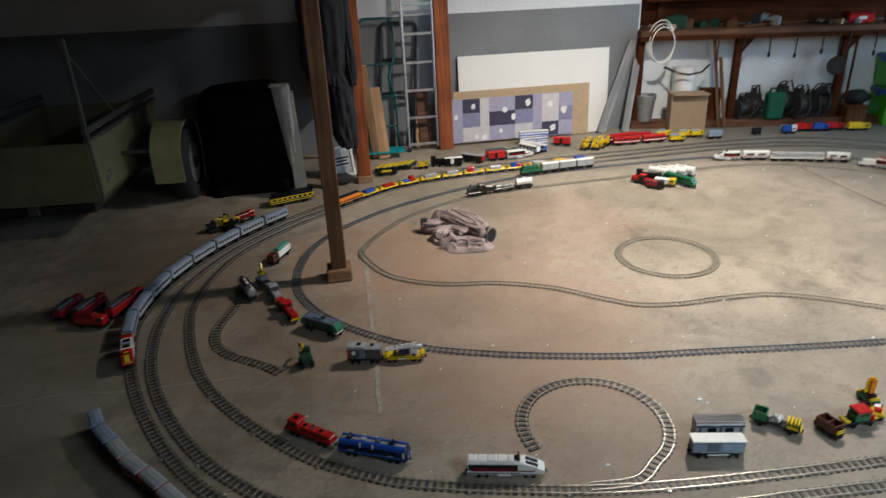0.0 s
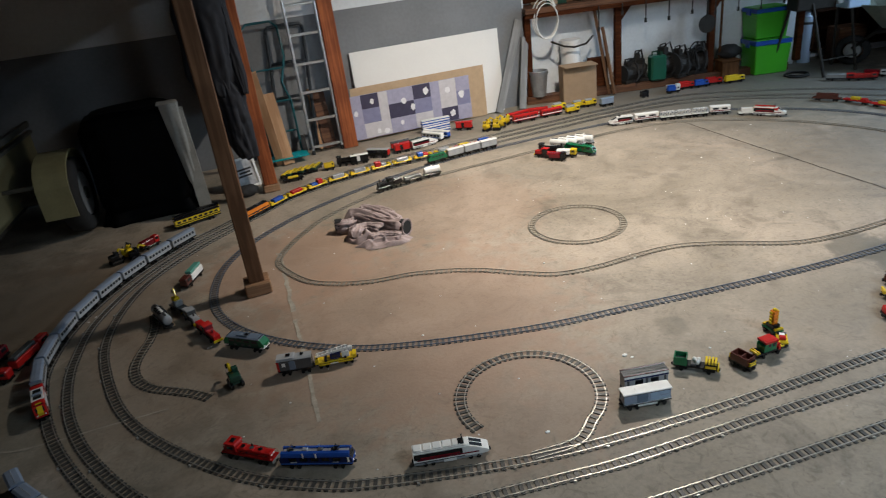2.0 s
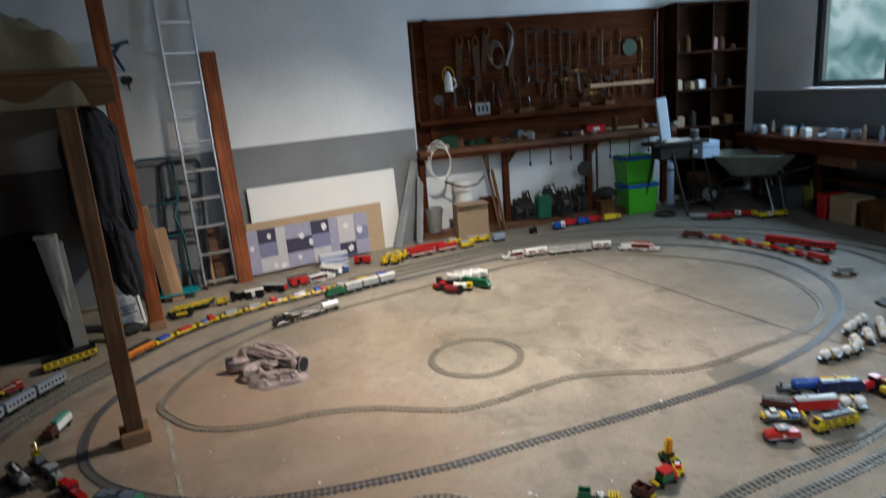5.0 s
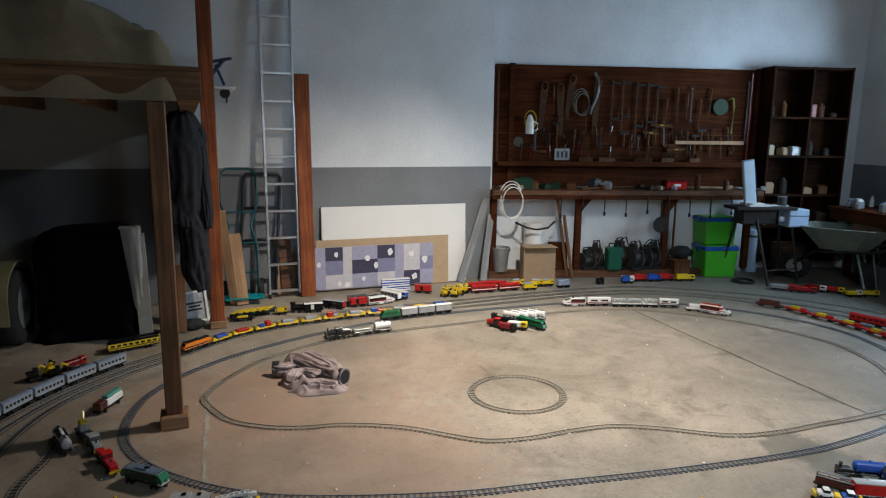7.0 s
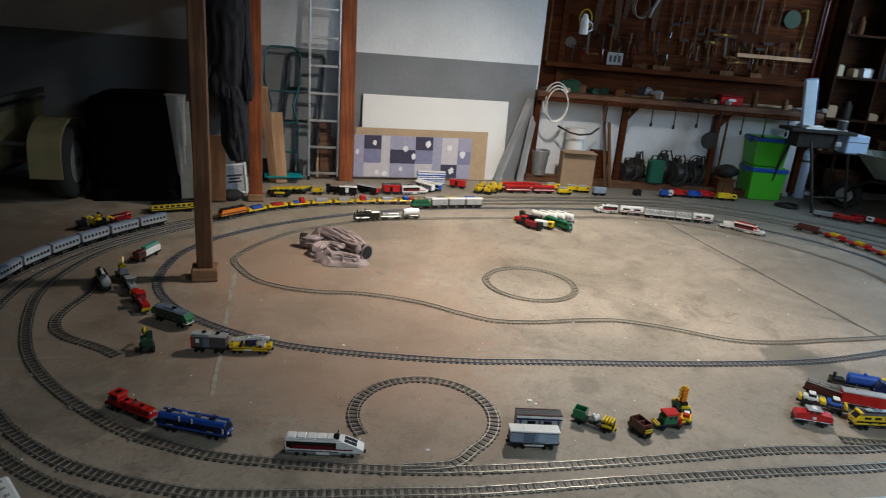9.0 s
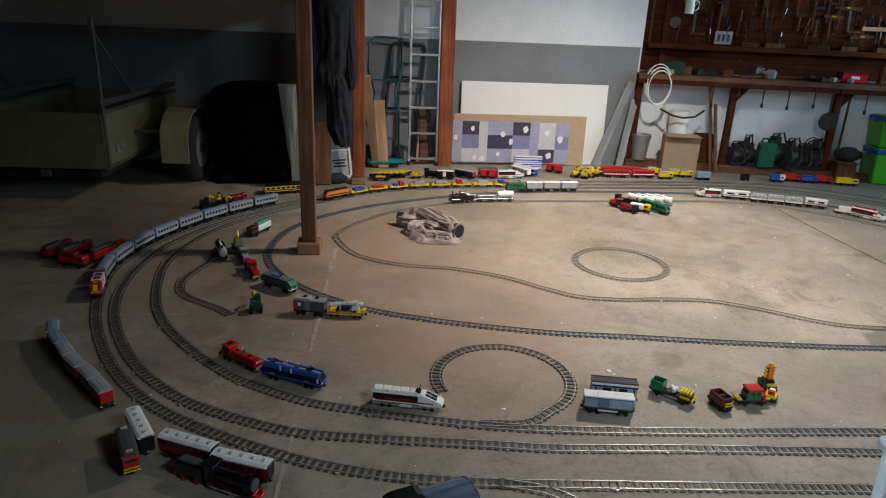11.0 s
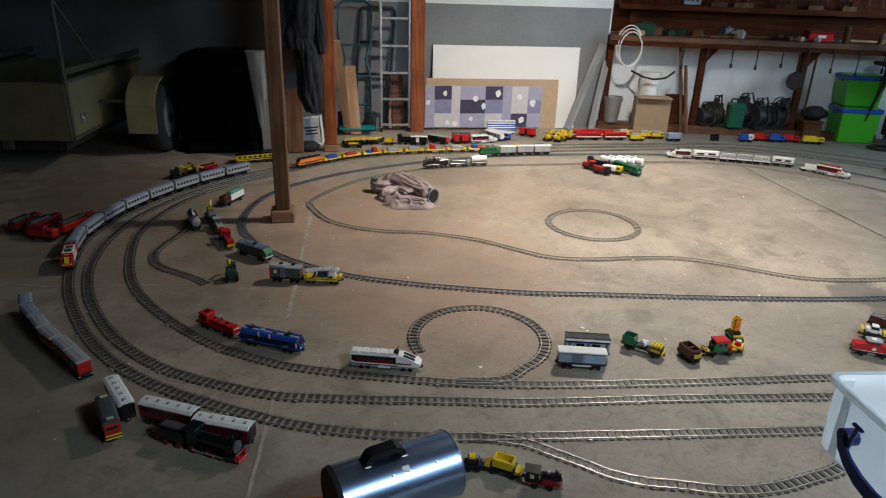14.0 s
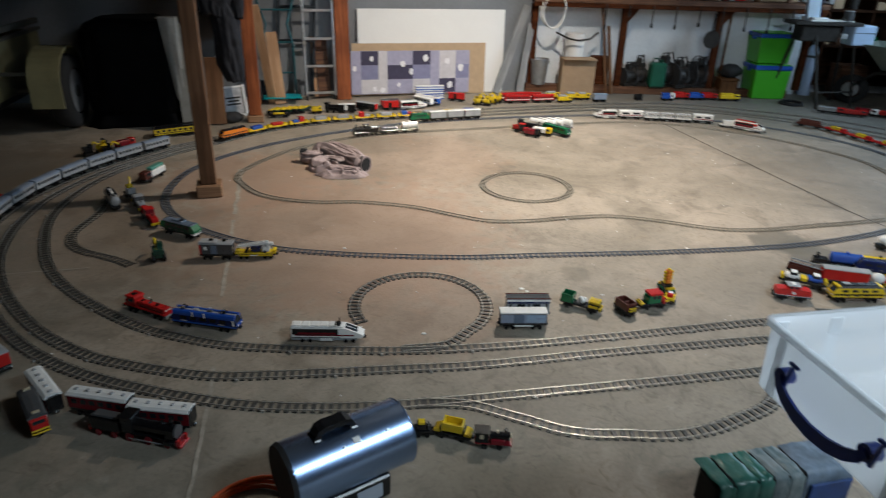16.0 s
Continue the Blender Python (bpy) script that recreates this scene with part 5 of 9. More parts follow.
def tub_mesh(bm, x0, x1, z0, z1, w, wall=0.003, z=0.0):
    """An open box with walls."""
    rings = []
    for q, zz in ((0.0, z0), (0.0, z1), (wall, z1), (wall, z0 + wall)):
        rings.append([bm.verts.new((x, y, z + zz)) for x, y in ((x0 + q, -w / 2 + q), (x1 - q, -w / 2 + q), (x1 - q, w / 2 - q), (x0 + q, w / 2 - q))])
    for a, b in zip(rings, rings[1:]):
        for i in range(4):
            bm.faces.new((a[i], a[(i + 1) % 4], b[(i + 1) % 4], b[i]))
    bm.faces.new(rings[0][::-1])
    bm.faces.new(rings[-1])


def crane_wagon(label, m, L, base, cab, arm, lift=0.0):
    """A crane wagon with its jib laid flat over the cabin."""
    c = flat(label, m, L, "black", (), lift, ends=False)
    h = L / 2
    c.block("footplate", -h + 0.002, h - 0.002, 0.024, 0.030, base, 0.050, 0.001)
    for s in (-1, 1):
        c.block("side_board", -h * 0.82, h * 0.82, 0.014, 0.022, base, 0.003, 0.0, y=s * 0.0235)
        c.block("white_marking", -h * 0.28, h * 0.10, 0.0155, 0.0205, "white", 0.003, 0.0, y=s * 0.0245)
        c.block("corner_step", s * (h - 0.010) - 0.010, s * (h - 0.010) + 0.010, 0.030, 0.040, base, 0.044)
        c.block("outrigger", -0.006 + s * 0.05, 0.006 + s * 0.05, 0.030, 0.038, "black", 0.056)
    c.upright("turntable", 0, 0, 0.030, 0.036, 0.020, "dgrey")
    c.block("cabin", -0.026, 0.028, 0.036, 0.058, cab, 0.046)
    c.panes(-0.022, 0.014, 1, 0.045, 0.056, w=0.046)
    c.block("winch_house", 0.034, 0.072, 0.032, 0.056, arm, 0.036)
    c.cylinder("winch_drum", 0.050, 0.056, 0.060, 0.014, "lgrey")
    for y in (-0.011, 0.011):
        c.shape("jib_side", [(-h * 0.92, 0.050), (-h * 0.92, 0.056), (0.050, 0.074), (0.066, 0.074), (0.066, 0.062), (0.020, 0.060)], arm, 0.004, y)
    for k in range(6):
        x = -h * 0.85 + k * 0.026
        c.block("jib_brace", x, x + 0.004, 0.0535 + 0.0033 * k, 0.0565 + 0.0033 * k, arm, 0.020, 0.0)
    c.upright("hook", -h * 0.88, 0, 0.038, 0.050, 0.004, "black")
    c.block("hook_block", h - 0.040, h - 0.014, 0.056, 0.070, "white", 0.020, 0.003)
    return c


def digger(label, m, base, arm, group=""):
    c = Car(label, m, 0.13, "toy_excavator", "toy vehicle", group)
    for s in (-1, 1):
        t = c.block("crawler", -0.045, 0.045, 0.0, 0.024, "black", 0.018, 0.006, y=s * 0.024)
    c.block("chassis", -0.03, 0.03, 0.014, 0.030, base, 0.034)
    c.block("house", -0.042, 0.026, 0.030, 0.058, base, 0.052, 0.004)
    c.block("cab", -0.004, 0.026, 0.056, 0.076, base, 0.026, y=-0.012)
    c.panes(-0.002, 0.024, 1, 0.060, 0.072, w=0.05)
    bm = B()
    rod(bm, (0.02, 0.006, 0.05), (0.045, 0.006, 0.082), 0.007, n=8)
    rod(bm, (0.045, 0.006, 0.082), (0.085, 0.006, 0.062), 0.006, n=8)
    part("boom", bm, C[arm], c.top)
    bm = B()
    box(bm, (0.090, 0.006, 0.054), (0.022, 0.022, 0.016), None, 0, 0.003)
    part("bucket", bm, C["black"], c.top)
    return c


def lorry(label, m, L, body, cab, extra=None, group=""):
    """A small toy road vehicle with four wheels."""
    c = Car(label, m @ Matrix.Diagonal((1.05, 1.15, 1.35, 1)), L, "toy_vehicle", "toy vehicle", group)
    h = L / 2
    c.block("chassis", -h, h, 0.008, 0.016, "black", 0.040)
    c.block("body", -h + 0.002, h * 0.35, 0.016, 0.042, body, 0.044, 0.003)
    c.block("cab", h * 0.38, h - 0.002, 0.016, 0.046, cab, 0.044, 0.004)
    c.panes(h * 0.42, h - 0.008, 1, 0.030, 0.041, w=0.044)
    if extra:
        c.block("load", -h + 0.008, h * 0.28, 0.0424, 0.054, extra, 0.034, 0.003)
    for x in (-h * 0.55, h * 0.6):
        for y in (-0.021, 0.021):
            bm = B()
            rod(bm, (x, y - 0.005, 0.010), (x, y + 0.005, 0.010), 0.010, n=12)
            part("wheel", bm, C["black"], c.top)
    return c


def lattice(label, m, L, group=""):
    """A white wagon with rows of open hoops."""
    c = Car(label, m, L, "toy_wagon", group=group)
    h = L / 2
    c.bogies(inset=0.2)
    c.frame_plate("black")
    c.block("deck", -h, h, 0.026, 0.032, "white")
    n = max(2, int(L / 0.036))
    for k in range(n):
        x = -h + (k + 0.5) * L / n
        for y in (-0.02, 0.02):
            bm = B()
            tube(bm, [(x + 0.013 * math.cos(a), y, c.z + 0.047 + 0.014 * math.sin(a)) for a in [6.283 * i / 12 for i in range(12)]], 0.003, 5, 0, True)
            part("hoop", bm, C["white"], c.top)
    c.block("top_rail", -h + 0.004, h - 0.004, 0.062, 0.068, "lgrey", 0.046)
    c.stud_row(-h + 0.01, h - 0.01, 0.068, "white", (-0.016, 0.0, 0.016))
    return c


def on_line(line, s, lift=RAILTOP):
    p, d = line.heading(s, 0.08)
    return Matrix.Translation((p.x, p.y, 0)) @ Matrix.Rotation(math.atan2(d.y, d.x), 4, "Z")


# front of the layout
m, L = seg((-0.345, 2.42), (-0.145, 2.25))
hood_engine("red toy hood diesel with a black underframe", m, L, "red")
m, L = seg((-0.125, 2.225), (0.155, 2.085))
electric("blue toy electric locomotive with grey roof walk and pantographs", m, L, "blue", "navy")
m, L = seg((0.37, 1.968), (0.672, 1.892))
highspeed("white toy high-speed train head with a dark red stripe", m @ Matrix.Diagonal((1, 1, 0.86, 1)), L)
m, L = seg((1.340, 1.945), (1.540, 1.90))
c = Car("grey and navy toy coach with a white waist band", m, L, "toy_coach")
h = L / 2
c.bogies()
c.frame_plate("black")
c.block("body", -h + 0.002, h - 0.002, 0.026, 0.080, "lgrey", 0.048)
for q in (-1, 1):
    c.block("white_band", -h + 0.001, h - 0.001, 0.073, 0.081, "white", 0.002, 0.0, y=q * 0.0245)
    c.block("navy_band", -h + 0.001, h - 0.001, 0.066, 0.073, "navy", 0.002, 0.0, y=q * 0.0245)
    for k in range(2):
        x = -0.052 + 0.072 * k
        c.block("window", x, x + 0.036, 0.045, 0.063, "black", 0.002, 0.0, y=q * 0.0246)
    for x in (-h + 0.014, -h * 0.03, h - 0.022):
        c.block("door_panel", x, x + 0.010, 0.030, 0.064, "dgrey", 0.002, 0.0, y=q * 0.0244)
c.block("roof", -h, h, 0.081, 0.084, "dgrey", 0.044)
for q in (-1, 1):
    c.block("roof_edge", -h, h, 0.081, 0.0865, "brown", 0.005, 0.001, y=q * 0.022)
c.stud_row(-h + 0.01, h - 0.01, 0.084, "dgrey", (-0.008, 0.008))
m, L = seg((1.285, 1.862), (1.485, 1.815))
c = Car("blue-grey toy boxcar with a flat white roof", m, L + 0.012, "toy_boxcar")
h = L / 2 + 0.006
c.bogies()
c.frame_plate("black")
c.block("body", -h + 0.004, h - 0.004, 0.026, 0.064, "lav", 0.046)
for q in (-1, 1):
    c.block("sliding_door", -h * 0.42, h * 0.02, 0.028, 0.062, "steel_blue", 0.002, 0.0005, y=q * 0.024)
    c.block("door_rail", -h + 0.008, h - 0.008, 0.062, 0.0645, "dgrey", 0.003, 0.0, y=q * 0.0242)
    c.block("side_panel", h * 0.12, h - 0.012, 0.030, 0.060, "sky", 0.0016, 0.0, y=q * 0.0236)
    c.block("marking", h * 0.52, h * 0.84, 0.044, 0.049, "lav", 0.001, 0.0, y=q * 0.0248)
    c.block("foot_step", -h * 0.40, h * 0.38, 0.016, 0.0195, "white", 0.005, 0.0, y=q * 0.027)
c.block("roof", -h, h, 0.064, 0.0695, "white", 0.052, 0.0012)
c.stud_row(-h * 0.5, -h * 0.36, 0.0695, "white", (-0.004, 0.004))
for q in (-1, 1):
    c.upright("brake_wheel", q * (h - 0.004), 0.012, 0.040, 0.060, 0.002, "black")
m, L = seg((1.655, 2.0), (1.795, 1.862))
c = Car("dark green toy works wagon with white stones and a yellow hood", m, L, "toy_flat_wagon")
h = L / 2
c.bogies(n=1, inset=0.2)
c.block("deck", -h + 0.002, h - 0.002, 0.018, 0.025, "black", 0.046)
bm = B()
tub_mesh(bm, -h + 0.004, -h + 0.062, 0.025, 0.056, 0.050, 0.005)
part("hopper", bm, C["green"], c.top, "open green hopper")
c.stud_row(-h + 0.006, -h + 0.060, 0.056, "green", (-0.0225, 0.0225))
c.block("coal", -h + 0.012, -h + 0.054, 0.030, 0.040, "dgrey", 0.036)
c.block("axle_box", -0.020, 0.004, 0.025, 0.034, "dgrey", 0.040)
for x, y in ((-0.006, 0.010), (0.008, -0.006), (0.012, 0.012)):
    bm = B()
    bmesh.ops.create_icosphere(bm, subdivisions=2, radius=0.011, matrix=Matrix.Translation((x, y, 0.038)))
    part("stone", bm, C["white"], c.top, smooth=True)
c.block("hood", h - 0.060, h - 0.006, 0.025, 0.042, "black", 0.044)
for k in range(4):
    x = h - 0.058 + 0.0135 * k
    c.block("hood_slat", x, x + 0.0095, 0.042, 0.052, "yellow", 0.046, 0.001)
c.block("bumper", h - 0.004, h + 0.003, 0.016, 0.030, "yellow", 0.050)
for q in (-1, 1):
    c.block("side_plate", h - 0.056, h - 0.010, 0.026, 0.036, "yellow", 0.003, 0.0, y=q * 0.0235)
m, L = seg((1.905, 1.905), (1.925, 1.795))
c = Car("dark brown open toy wagon with striped yellow ends", m, L, "toy_tipper_wagon")
h = L / 2
c.bogies(n=1, inset=0.22)
c.frame_plate("black")
bm = B()
tub_mesh(bm, -h + 0.012, h - 0.012, 0.026, 0.054, 0.050, 0.004)
part("open_body", bm, C["brown"], c.top)
c.block("partition", -0.004, 0.004, 0.030, 0.050, "brown", 0.042)
for q in (-1, 1):
    for k in range(2):
        c.block("end_stripe", q * (h - 0.004) - 0.005, q * (h - 0.004) + 0.005, 0.026 + 0.010 * k, 0.0315 + 0.010 * k, "yellow", 0.036)
    c.block("end_step", q * (h - 0.006) - 0.004, q * (h - 0.006) + 0.004, 0.020, 0.044, "black", 0.030)
m, L = seg((2.0, 1.872), (2.155, 1.868))
c = Car("green toy works engine with an open red roof", m, L, "toy_locomotive")
h = L / 2
c.bogies(n=1, inset=0.24)
c.frame_plate("black")
for q in (-1, 1):
    c.block("bumper", q * (h - 0.010) - 0.012, q * (h - 0.010) + 0.008, 0.022, 0.032, "yellow", 0.044)
    c.block("bumper_stripe", q * (h - 0.008) - 0.004, q * (h - 0.008) + 0.001, 0.0225, 0.034, "black", 0.040)
c.shape("cab", [(-0.040, 0.026), (0.030, 0.026), (0.030, 0.060), (-0.028, 0.060), (-0.040, 0.048)], "green", 0.044)
c.panes(-0.022, 0.026, 2, 0.044, 0.056, w=0.044)
bm = B()
tub_mesh(bm, -0.036, 0.034, 0.060, 0.068, 0.050, 0.009)
part("open_roof", bm, C["red"], c.top, "red roof frame")
c.block("red_hood", 0.034, 0.058, 0.026, 0.042, "red", 0.034)
c.block("red_lamp", 0.040, 0.052, 0.020, 0.034, "red", 0.052)
c.stud_row(0.036, 0.056, 0.042, "red", (-0.008, 0.0, 0.008))
m, L = seg((2.165, 1.865), (2.225, 1.935))
c = Car("small yellow toy trolley with bricks on it", m, 0.085, "toy_flat_wagon")
c.bogies(n=1, inset=0.25)
c.block("deck", -0.040, 0.040, 0.018, 0.027, "yellow", 0.044)
c.block("load", -0.026, -0.004, 0.027, 0.040, "red", 0.026)
c.block("load", 0.002, 0.026, 0.027, 0.036, "white", 0.022)
c.block("load", 0.020, 0.036, 0.027, 0.034, "black", 0.036)
m, L = seg((2.232, 2.035), (2.228, 1.945))
c = Car("orange and yellow stacked toy signal wagon", m, 0.095, "toy_flat_wagon")
c.bogies(n=1, inset=0.25)
c.block("deck", -0.045, 0.045, 0.018, 0.027, "green", 0.046)
for q in (-1, 1):
    c.block("deck_end", q * 0.036 - 0.006, q * 0.036 + 0.006, 0.027, 0.036, "yellow", 0.044)
c.block("plinth", -0.024, 0.024, 0.027, 0.044, "black", 0.036)
for k in range(4):
    z = 0.044 + 0.014 * k
    c.block("orange_brick", -0.014, 0.014, z, z + 0.013, "orange", 0.024)
    for q in (-1, 1):
        c.block("yellow_lamp", -0.007, 0.007, z + 0.002, z + 0.011, "yellow", 0.010, 0.002, y=q * 0.0175)
c.block("top_brick", -0.007, 0.007, 0.100, 0.108, "yellow", 0.014, 0.002)

# cluster on the right
m, L = seg((2.748, 1.822), (2.892, 1.748))
c = Car("red toy tram engine with a pale grey cab roof", m, L + 0.01, "toy_locomotive")
h = L / 2 + 0.005
c.bogies(n=1, inset=0.24)
c.frame_plate("black")
c.shape("body", [(-h + 0.002, 0.026), (h - 0.002, 0.026), (h, 0.036), (h - 0.006, 0.050), (h * 0.30, 0.053), (-h * 0.34, 0.053), (-h + 0.006, 0.050), (-h, 0.036)], "red", 0.046)
c.block("cab", -h * 0.34, h * 0.28, 0.050, 0.064, "red", 0.040)
c.panes(-h * 0.30, h * 0.24, 2, 0.054, 0.062, w=0.040)
c.block("cab_roof", -h * 0.42, h * 0.36, 0.064, 0.069, "lgrey", 0.046)
c.block("roof_hatch", -h * 0.16, h * 0.10, 0.069, 0.072, "white", 0.026)
for q in (-1, 1):
    c.block("badge", -0.008, 0.008, 0.032, 0.042, "white", 0.002, 0.0, y=q * 0.0236)
    c.block("buffer_beam", q * h - 0.003, q * h + 0.003, 0.016, 0.027, "black", 0.048)
m, L = seg((3.002, 1.732), (3.262, 1.668))
c = diesel("yellow toy diesel locomotive with a dark roof", m, L, "yellow", "dgrey", windows=4, stripe="black")
c.block("roof_walk", -L * 0.36, L * 0.36, 0.0715, 0.0755, "black", 0.030)
c.block("roof_fan", -L * 0.30, -L * 0.16, 0.0755, 0.079, "lgrey", 0.024)
for q in (-1, 1):
    c.block("nose_cap", q * (L / 2 - 0.026) - 0.010, q * (L / 2 - 0.026) + 0.010, 0.064, 0.0735, "yellow", 0.046, 0.003)
m, L = seg((2.908, 1.964), (3.08, 1.828))
c = flat("yellow toy car carrier with a white and a blue car", m, L, "black", (), ends=False)
for q in (-1, 1):
    c.block("end_plate", q * (L / 2 - 0.006) - 0.006, q * (L / 2 - 0.006) + 0.006, 0.026, 0.044, "yellow", 0.046, 0.002)
c.block("centre_frame", -0.014, 0.014, 0.028, 0.042, "yellow", 0.044)
for x, col in ((-0.055, "white"), (0.052, "blue")):
    c.block("toy_car", x - 0.034, x + 0.034, 0.030, 0.045, col, 0.040, 0.004)
    c.block("car_bonnet", x - 0.034, x - 0.016, 0.045, 0.048, col, 0.036, 0.001)
    c.block("car_cabin", x - 0.014, x + 0.022, 0.045, 0.057, "pane", 0.034, 0.003)
    c.block("car_roof", x - 0.012, x + 0.019, 0.057, 0.061, "white", 0.034, 0.002)
    for q in (-1, 1):
        for d in (-0.022, 0.022):
            bm = B()
            rod(bm, (x + d, q * 0.016, 0.031), (x + d, q * 0.0225, 0.031), 0.007, n=10)
            part("car_wheel", bm, C["black"], c.top)
m, L = seg((3.045, 2.06), (3.14, 1.92))
c = Car("brown toy gondola with a grey rail frame", m, L, "toy_wagon")
h = L / 2
c.bogies()
c.frame_plate("black")
bm = B()
tub_mesh(bm, -h, h, 0.026, 0.046, 0.050, 0.004)
part("open_body", bm, C["brown"], c.top)
for q in (-1, 1):
    c.block("top_rail", -h, h, 0.056, 0.060, "lgrey", 0.005, 0.0, y=q * 0.0225)
    for k in range(4):
        x = -h + 0.004 + k * (L - 0.008) / 3
        c.block("rail_post", x - 0.0015, x + 0.0015, 0.046, 0.056, "black", 0.003, 0.0, y=q * 0.0225)
m, L = seg((3.118, 1.914), (3.315, 1.80))
boxcar("red toy boxcar with a grey roof", m, L, "red", "lgrey", "red")
m, L = seg((3.318, 1.80), (3.446, 1.713))
tanker("white toy tank wagon with a red and yellow valve", m, L, "white", accent="red", balls=True, group="white tank wagons")
m, L = seg((3.248, 2.10), (3.636, 1.87))
c = Car("black toy tank train with a blue and a yellow tank", m, L, "toy_tank_wagon")
h = L / 2
c.bogies()
c.frame_plate("black")
c.block("front_bonnet", -h, -h + 0.07, 0.026, 0.042, "black", 0.040)
c.upright("funnel", -h + 0.018, 0, 0.042, 0.062, 0.007, "black", 0.009)
for x0, x1, col, lab in ((-h + 0.09, -h + 0.235, "blue", "bright blue tank"), (h - 0.205, h - 0.045, "yellow", "bright yellow tank")):
    c.cylinder("tank", x0, x1, 0.050, 0.024, col, n=20, label=lab)
    for xe in (x0, x1):
        bm = B()
        bmesh.ops.create_uvsphere(bm, u_segments=16, v_segments=8, radius=0.024, matrix=Matrix.Translation((xe, 0, 0.050)) @ Matrix.Diagonal((0.5, 1, 1, 1)))
        part("tank_end", bm, C[col], c.top, smooth=True)
    c.upright("filler_dome", (x0 + x1) / 2, 0, 0.072, 0.080, 0.008, "black" if col == "yellow" else col)
    for q in (0.25, 0.75):
        c.block("saddle", x0 + q * (x1 - x0) - 0.005, x0 + q * (x1 - x0) + 0.005, 0.026, 0.034, "black", 0.044)
m, L = seg((3.40, 1.965), (3.63, 1.832))
diesel("dark blue toy locomotive beside the tank train", m, L, "navy", "navy", windows=4)
for a, b in (((3.808, 2.196), (3.965, 2.15)), ((3.972, 2.15), (4.125, 2.132)), ((4.14, 2.13), (4.25, 2.24)), ((4.29, 2.14), (4.42, 2.25)), ((4.33, 2.335), (4.49, 2.358)), ((4.50, 2.36), (4.66, 2.382)), ((4.40, 2.115), (4.53, 2.20)), ((4.54, 2.205), (4.68, 2.30))):
    m, L = seg(a, b)
    tanker("white toy tank wagon with a red and yellow valve", m, L, "white", accent="red", balls=True, group="white tank wagons")
m, L = seg((3.625, 1.83), (3.80, 1.80))
shunter("red toy engine with a dark cab beside the tank wagons", m, L, "red", "black", "red", accent="red")
m, L = seg((3.64, 1.735), (3.79, 1.72))
shunter("yellow and black toy engine beside the tank wagons", m, L, "yellow", "black", "yellow", accent="black")

# cluster by the timber post
m, L = seg((-0.275, 3.335), (-0.078, 3.165))
c = diesel("dark green toy diesel locomotive with a grey roof", m, L, "dgreen", "steel_blue", windows=4)
h = L / 2
for q in (-1, 1):
    c.shape("nose_cap", [(q * (h + 0.001), 0.032), (q * (h + 0.002), 0.046), (q * (h - 0.018), 0.066), (q * (h - 0.034), 0.067), (q * (h - 0.030), 0.034)], "green", 0.0515)
    c.block("white_skirt", q * (h - 0.012) - 0.013, q * (h - 0.012) + 0.013, 0.024, 0.030, "white", 0.0525)
c.block("roof_house", -0.044, 0.030, 0.070, 0.076, "steel_blue", 0.034)
m, L = seg((-0.048, 2.905), (0.125, 2.862))
c = boxcar("grey toy works van with a red end", m, L, "dgrey", "lgrey", "steel_blue")
c.block("roof_plate", -L / 2, L * 0.02, 0.0785, 0.082, "lgrey", 0.050)
c.block("roof_tool", -L * 0.22, -L * 0.10, 0.082, 0.088, "black", 0.016)
c.block("roof_tool", L * 0.18, L * 0.28, 0.079, 0.086, "black", 0.014)
c.block("white_flash", -L * 0.36, -L * 0.26, 0.046, 0.062, "white", W6 + 0.0024, 0.0)
c.block("end_wall", -L / 2 - 0.001, -L / 2 + 0.012, 0.026, 0.070, "red", W6 + 0.002)
m, L = seg((0.134, 2.872), (0.345, 2.832))
crane_wagon("yellow toy crane wagon with a white jib", m, L, "yellow", "navy", "white")
digger("dark green toy excavator with a yellow boom", pose(-0.27, 2.955, 0, 0, 0, 100), "dgreen", "yellow")
m, L = seg((-0.58, 4.03), (-0.48, 3.86))
c = flat("grey toy wagon with a yellow crane arm", m, L, "dgrey", ((-0.04, 0.0, 0.03, "lgrey"),), ends=False)
bm = B()
rod(bm, (-0.02, 0, 0.058), (-0.07, 0.02, 0.10), 0.006, n=8)
rod(bm, (-0.07, 0.02, 0.10), (-0.10, 0.03, 0.085), 0.006, n=8)
part("arm", bm, C["yellow"], c.top)
c.block("crane_cab", -0.055, -0.015, 0.050, 0.074, "yellow", 0.034, 0.003)
m, L = seg((-0.50, 3.85), (-0.43, 3.66))
shunter("grey toy engine in a row of small wagons", m, L, "lgrey", "dgrey", "lgrey")
m, L = seg((-0.425, 3.63), (-0.325, 3.38))
shunter("red toy fire engine wagon with a yellow front", m, L, "red", "darkred", "red")
m, L = seg((-0.685, 3.98), (-0.58, 3.69))
c = tanker("black and white toy tank wagon", m, L * 0.8, "lgrey", "black")
for k in range(4):
    c.block("dark_hoop", -0.052 + 0.030 * k, -0.040 + 0.030 * k, 0.034, 0.0795, "black", 0.047, 0.006)
c.block("stripe", -0.05, 0.05, 0.0775, 0.0825, "white", 0.014)
m, L = seg((-0.40, 4.47), (-0.505, 4.25))
lorry("pale green and white toy lorry with a brown cab", m, L, "white", "brown", "teal")

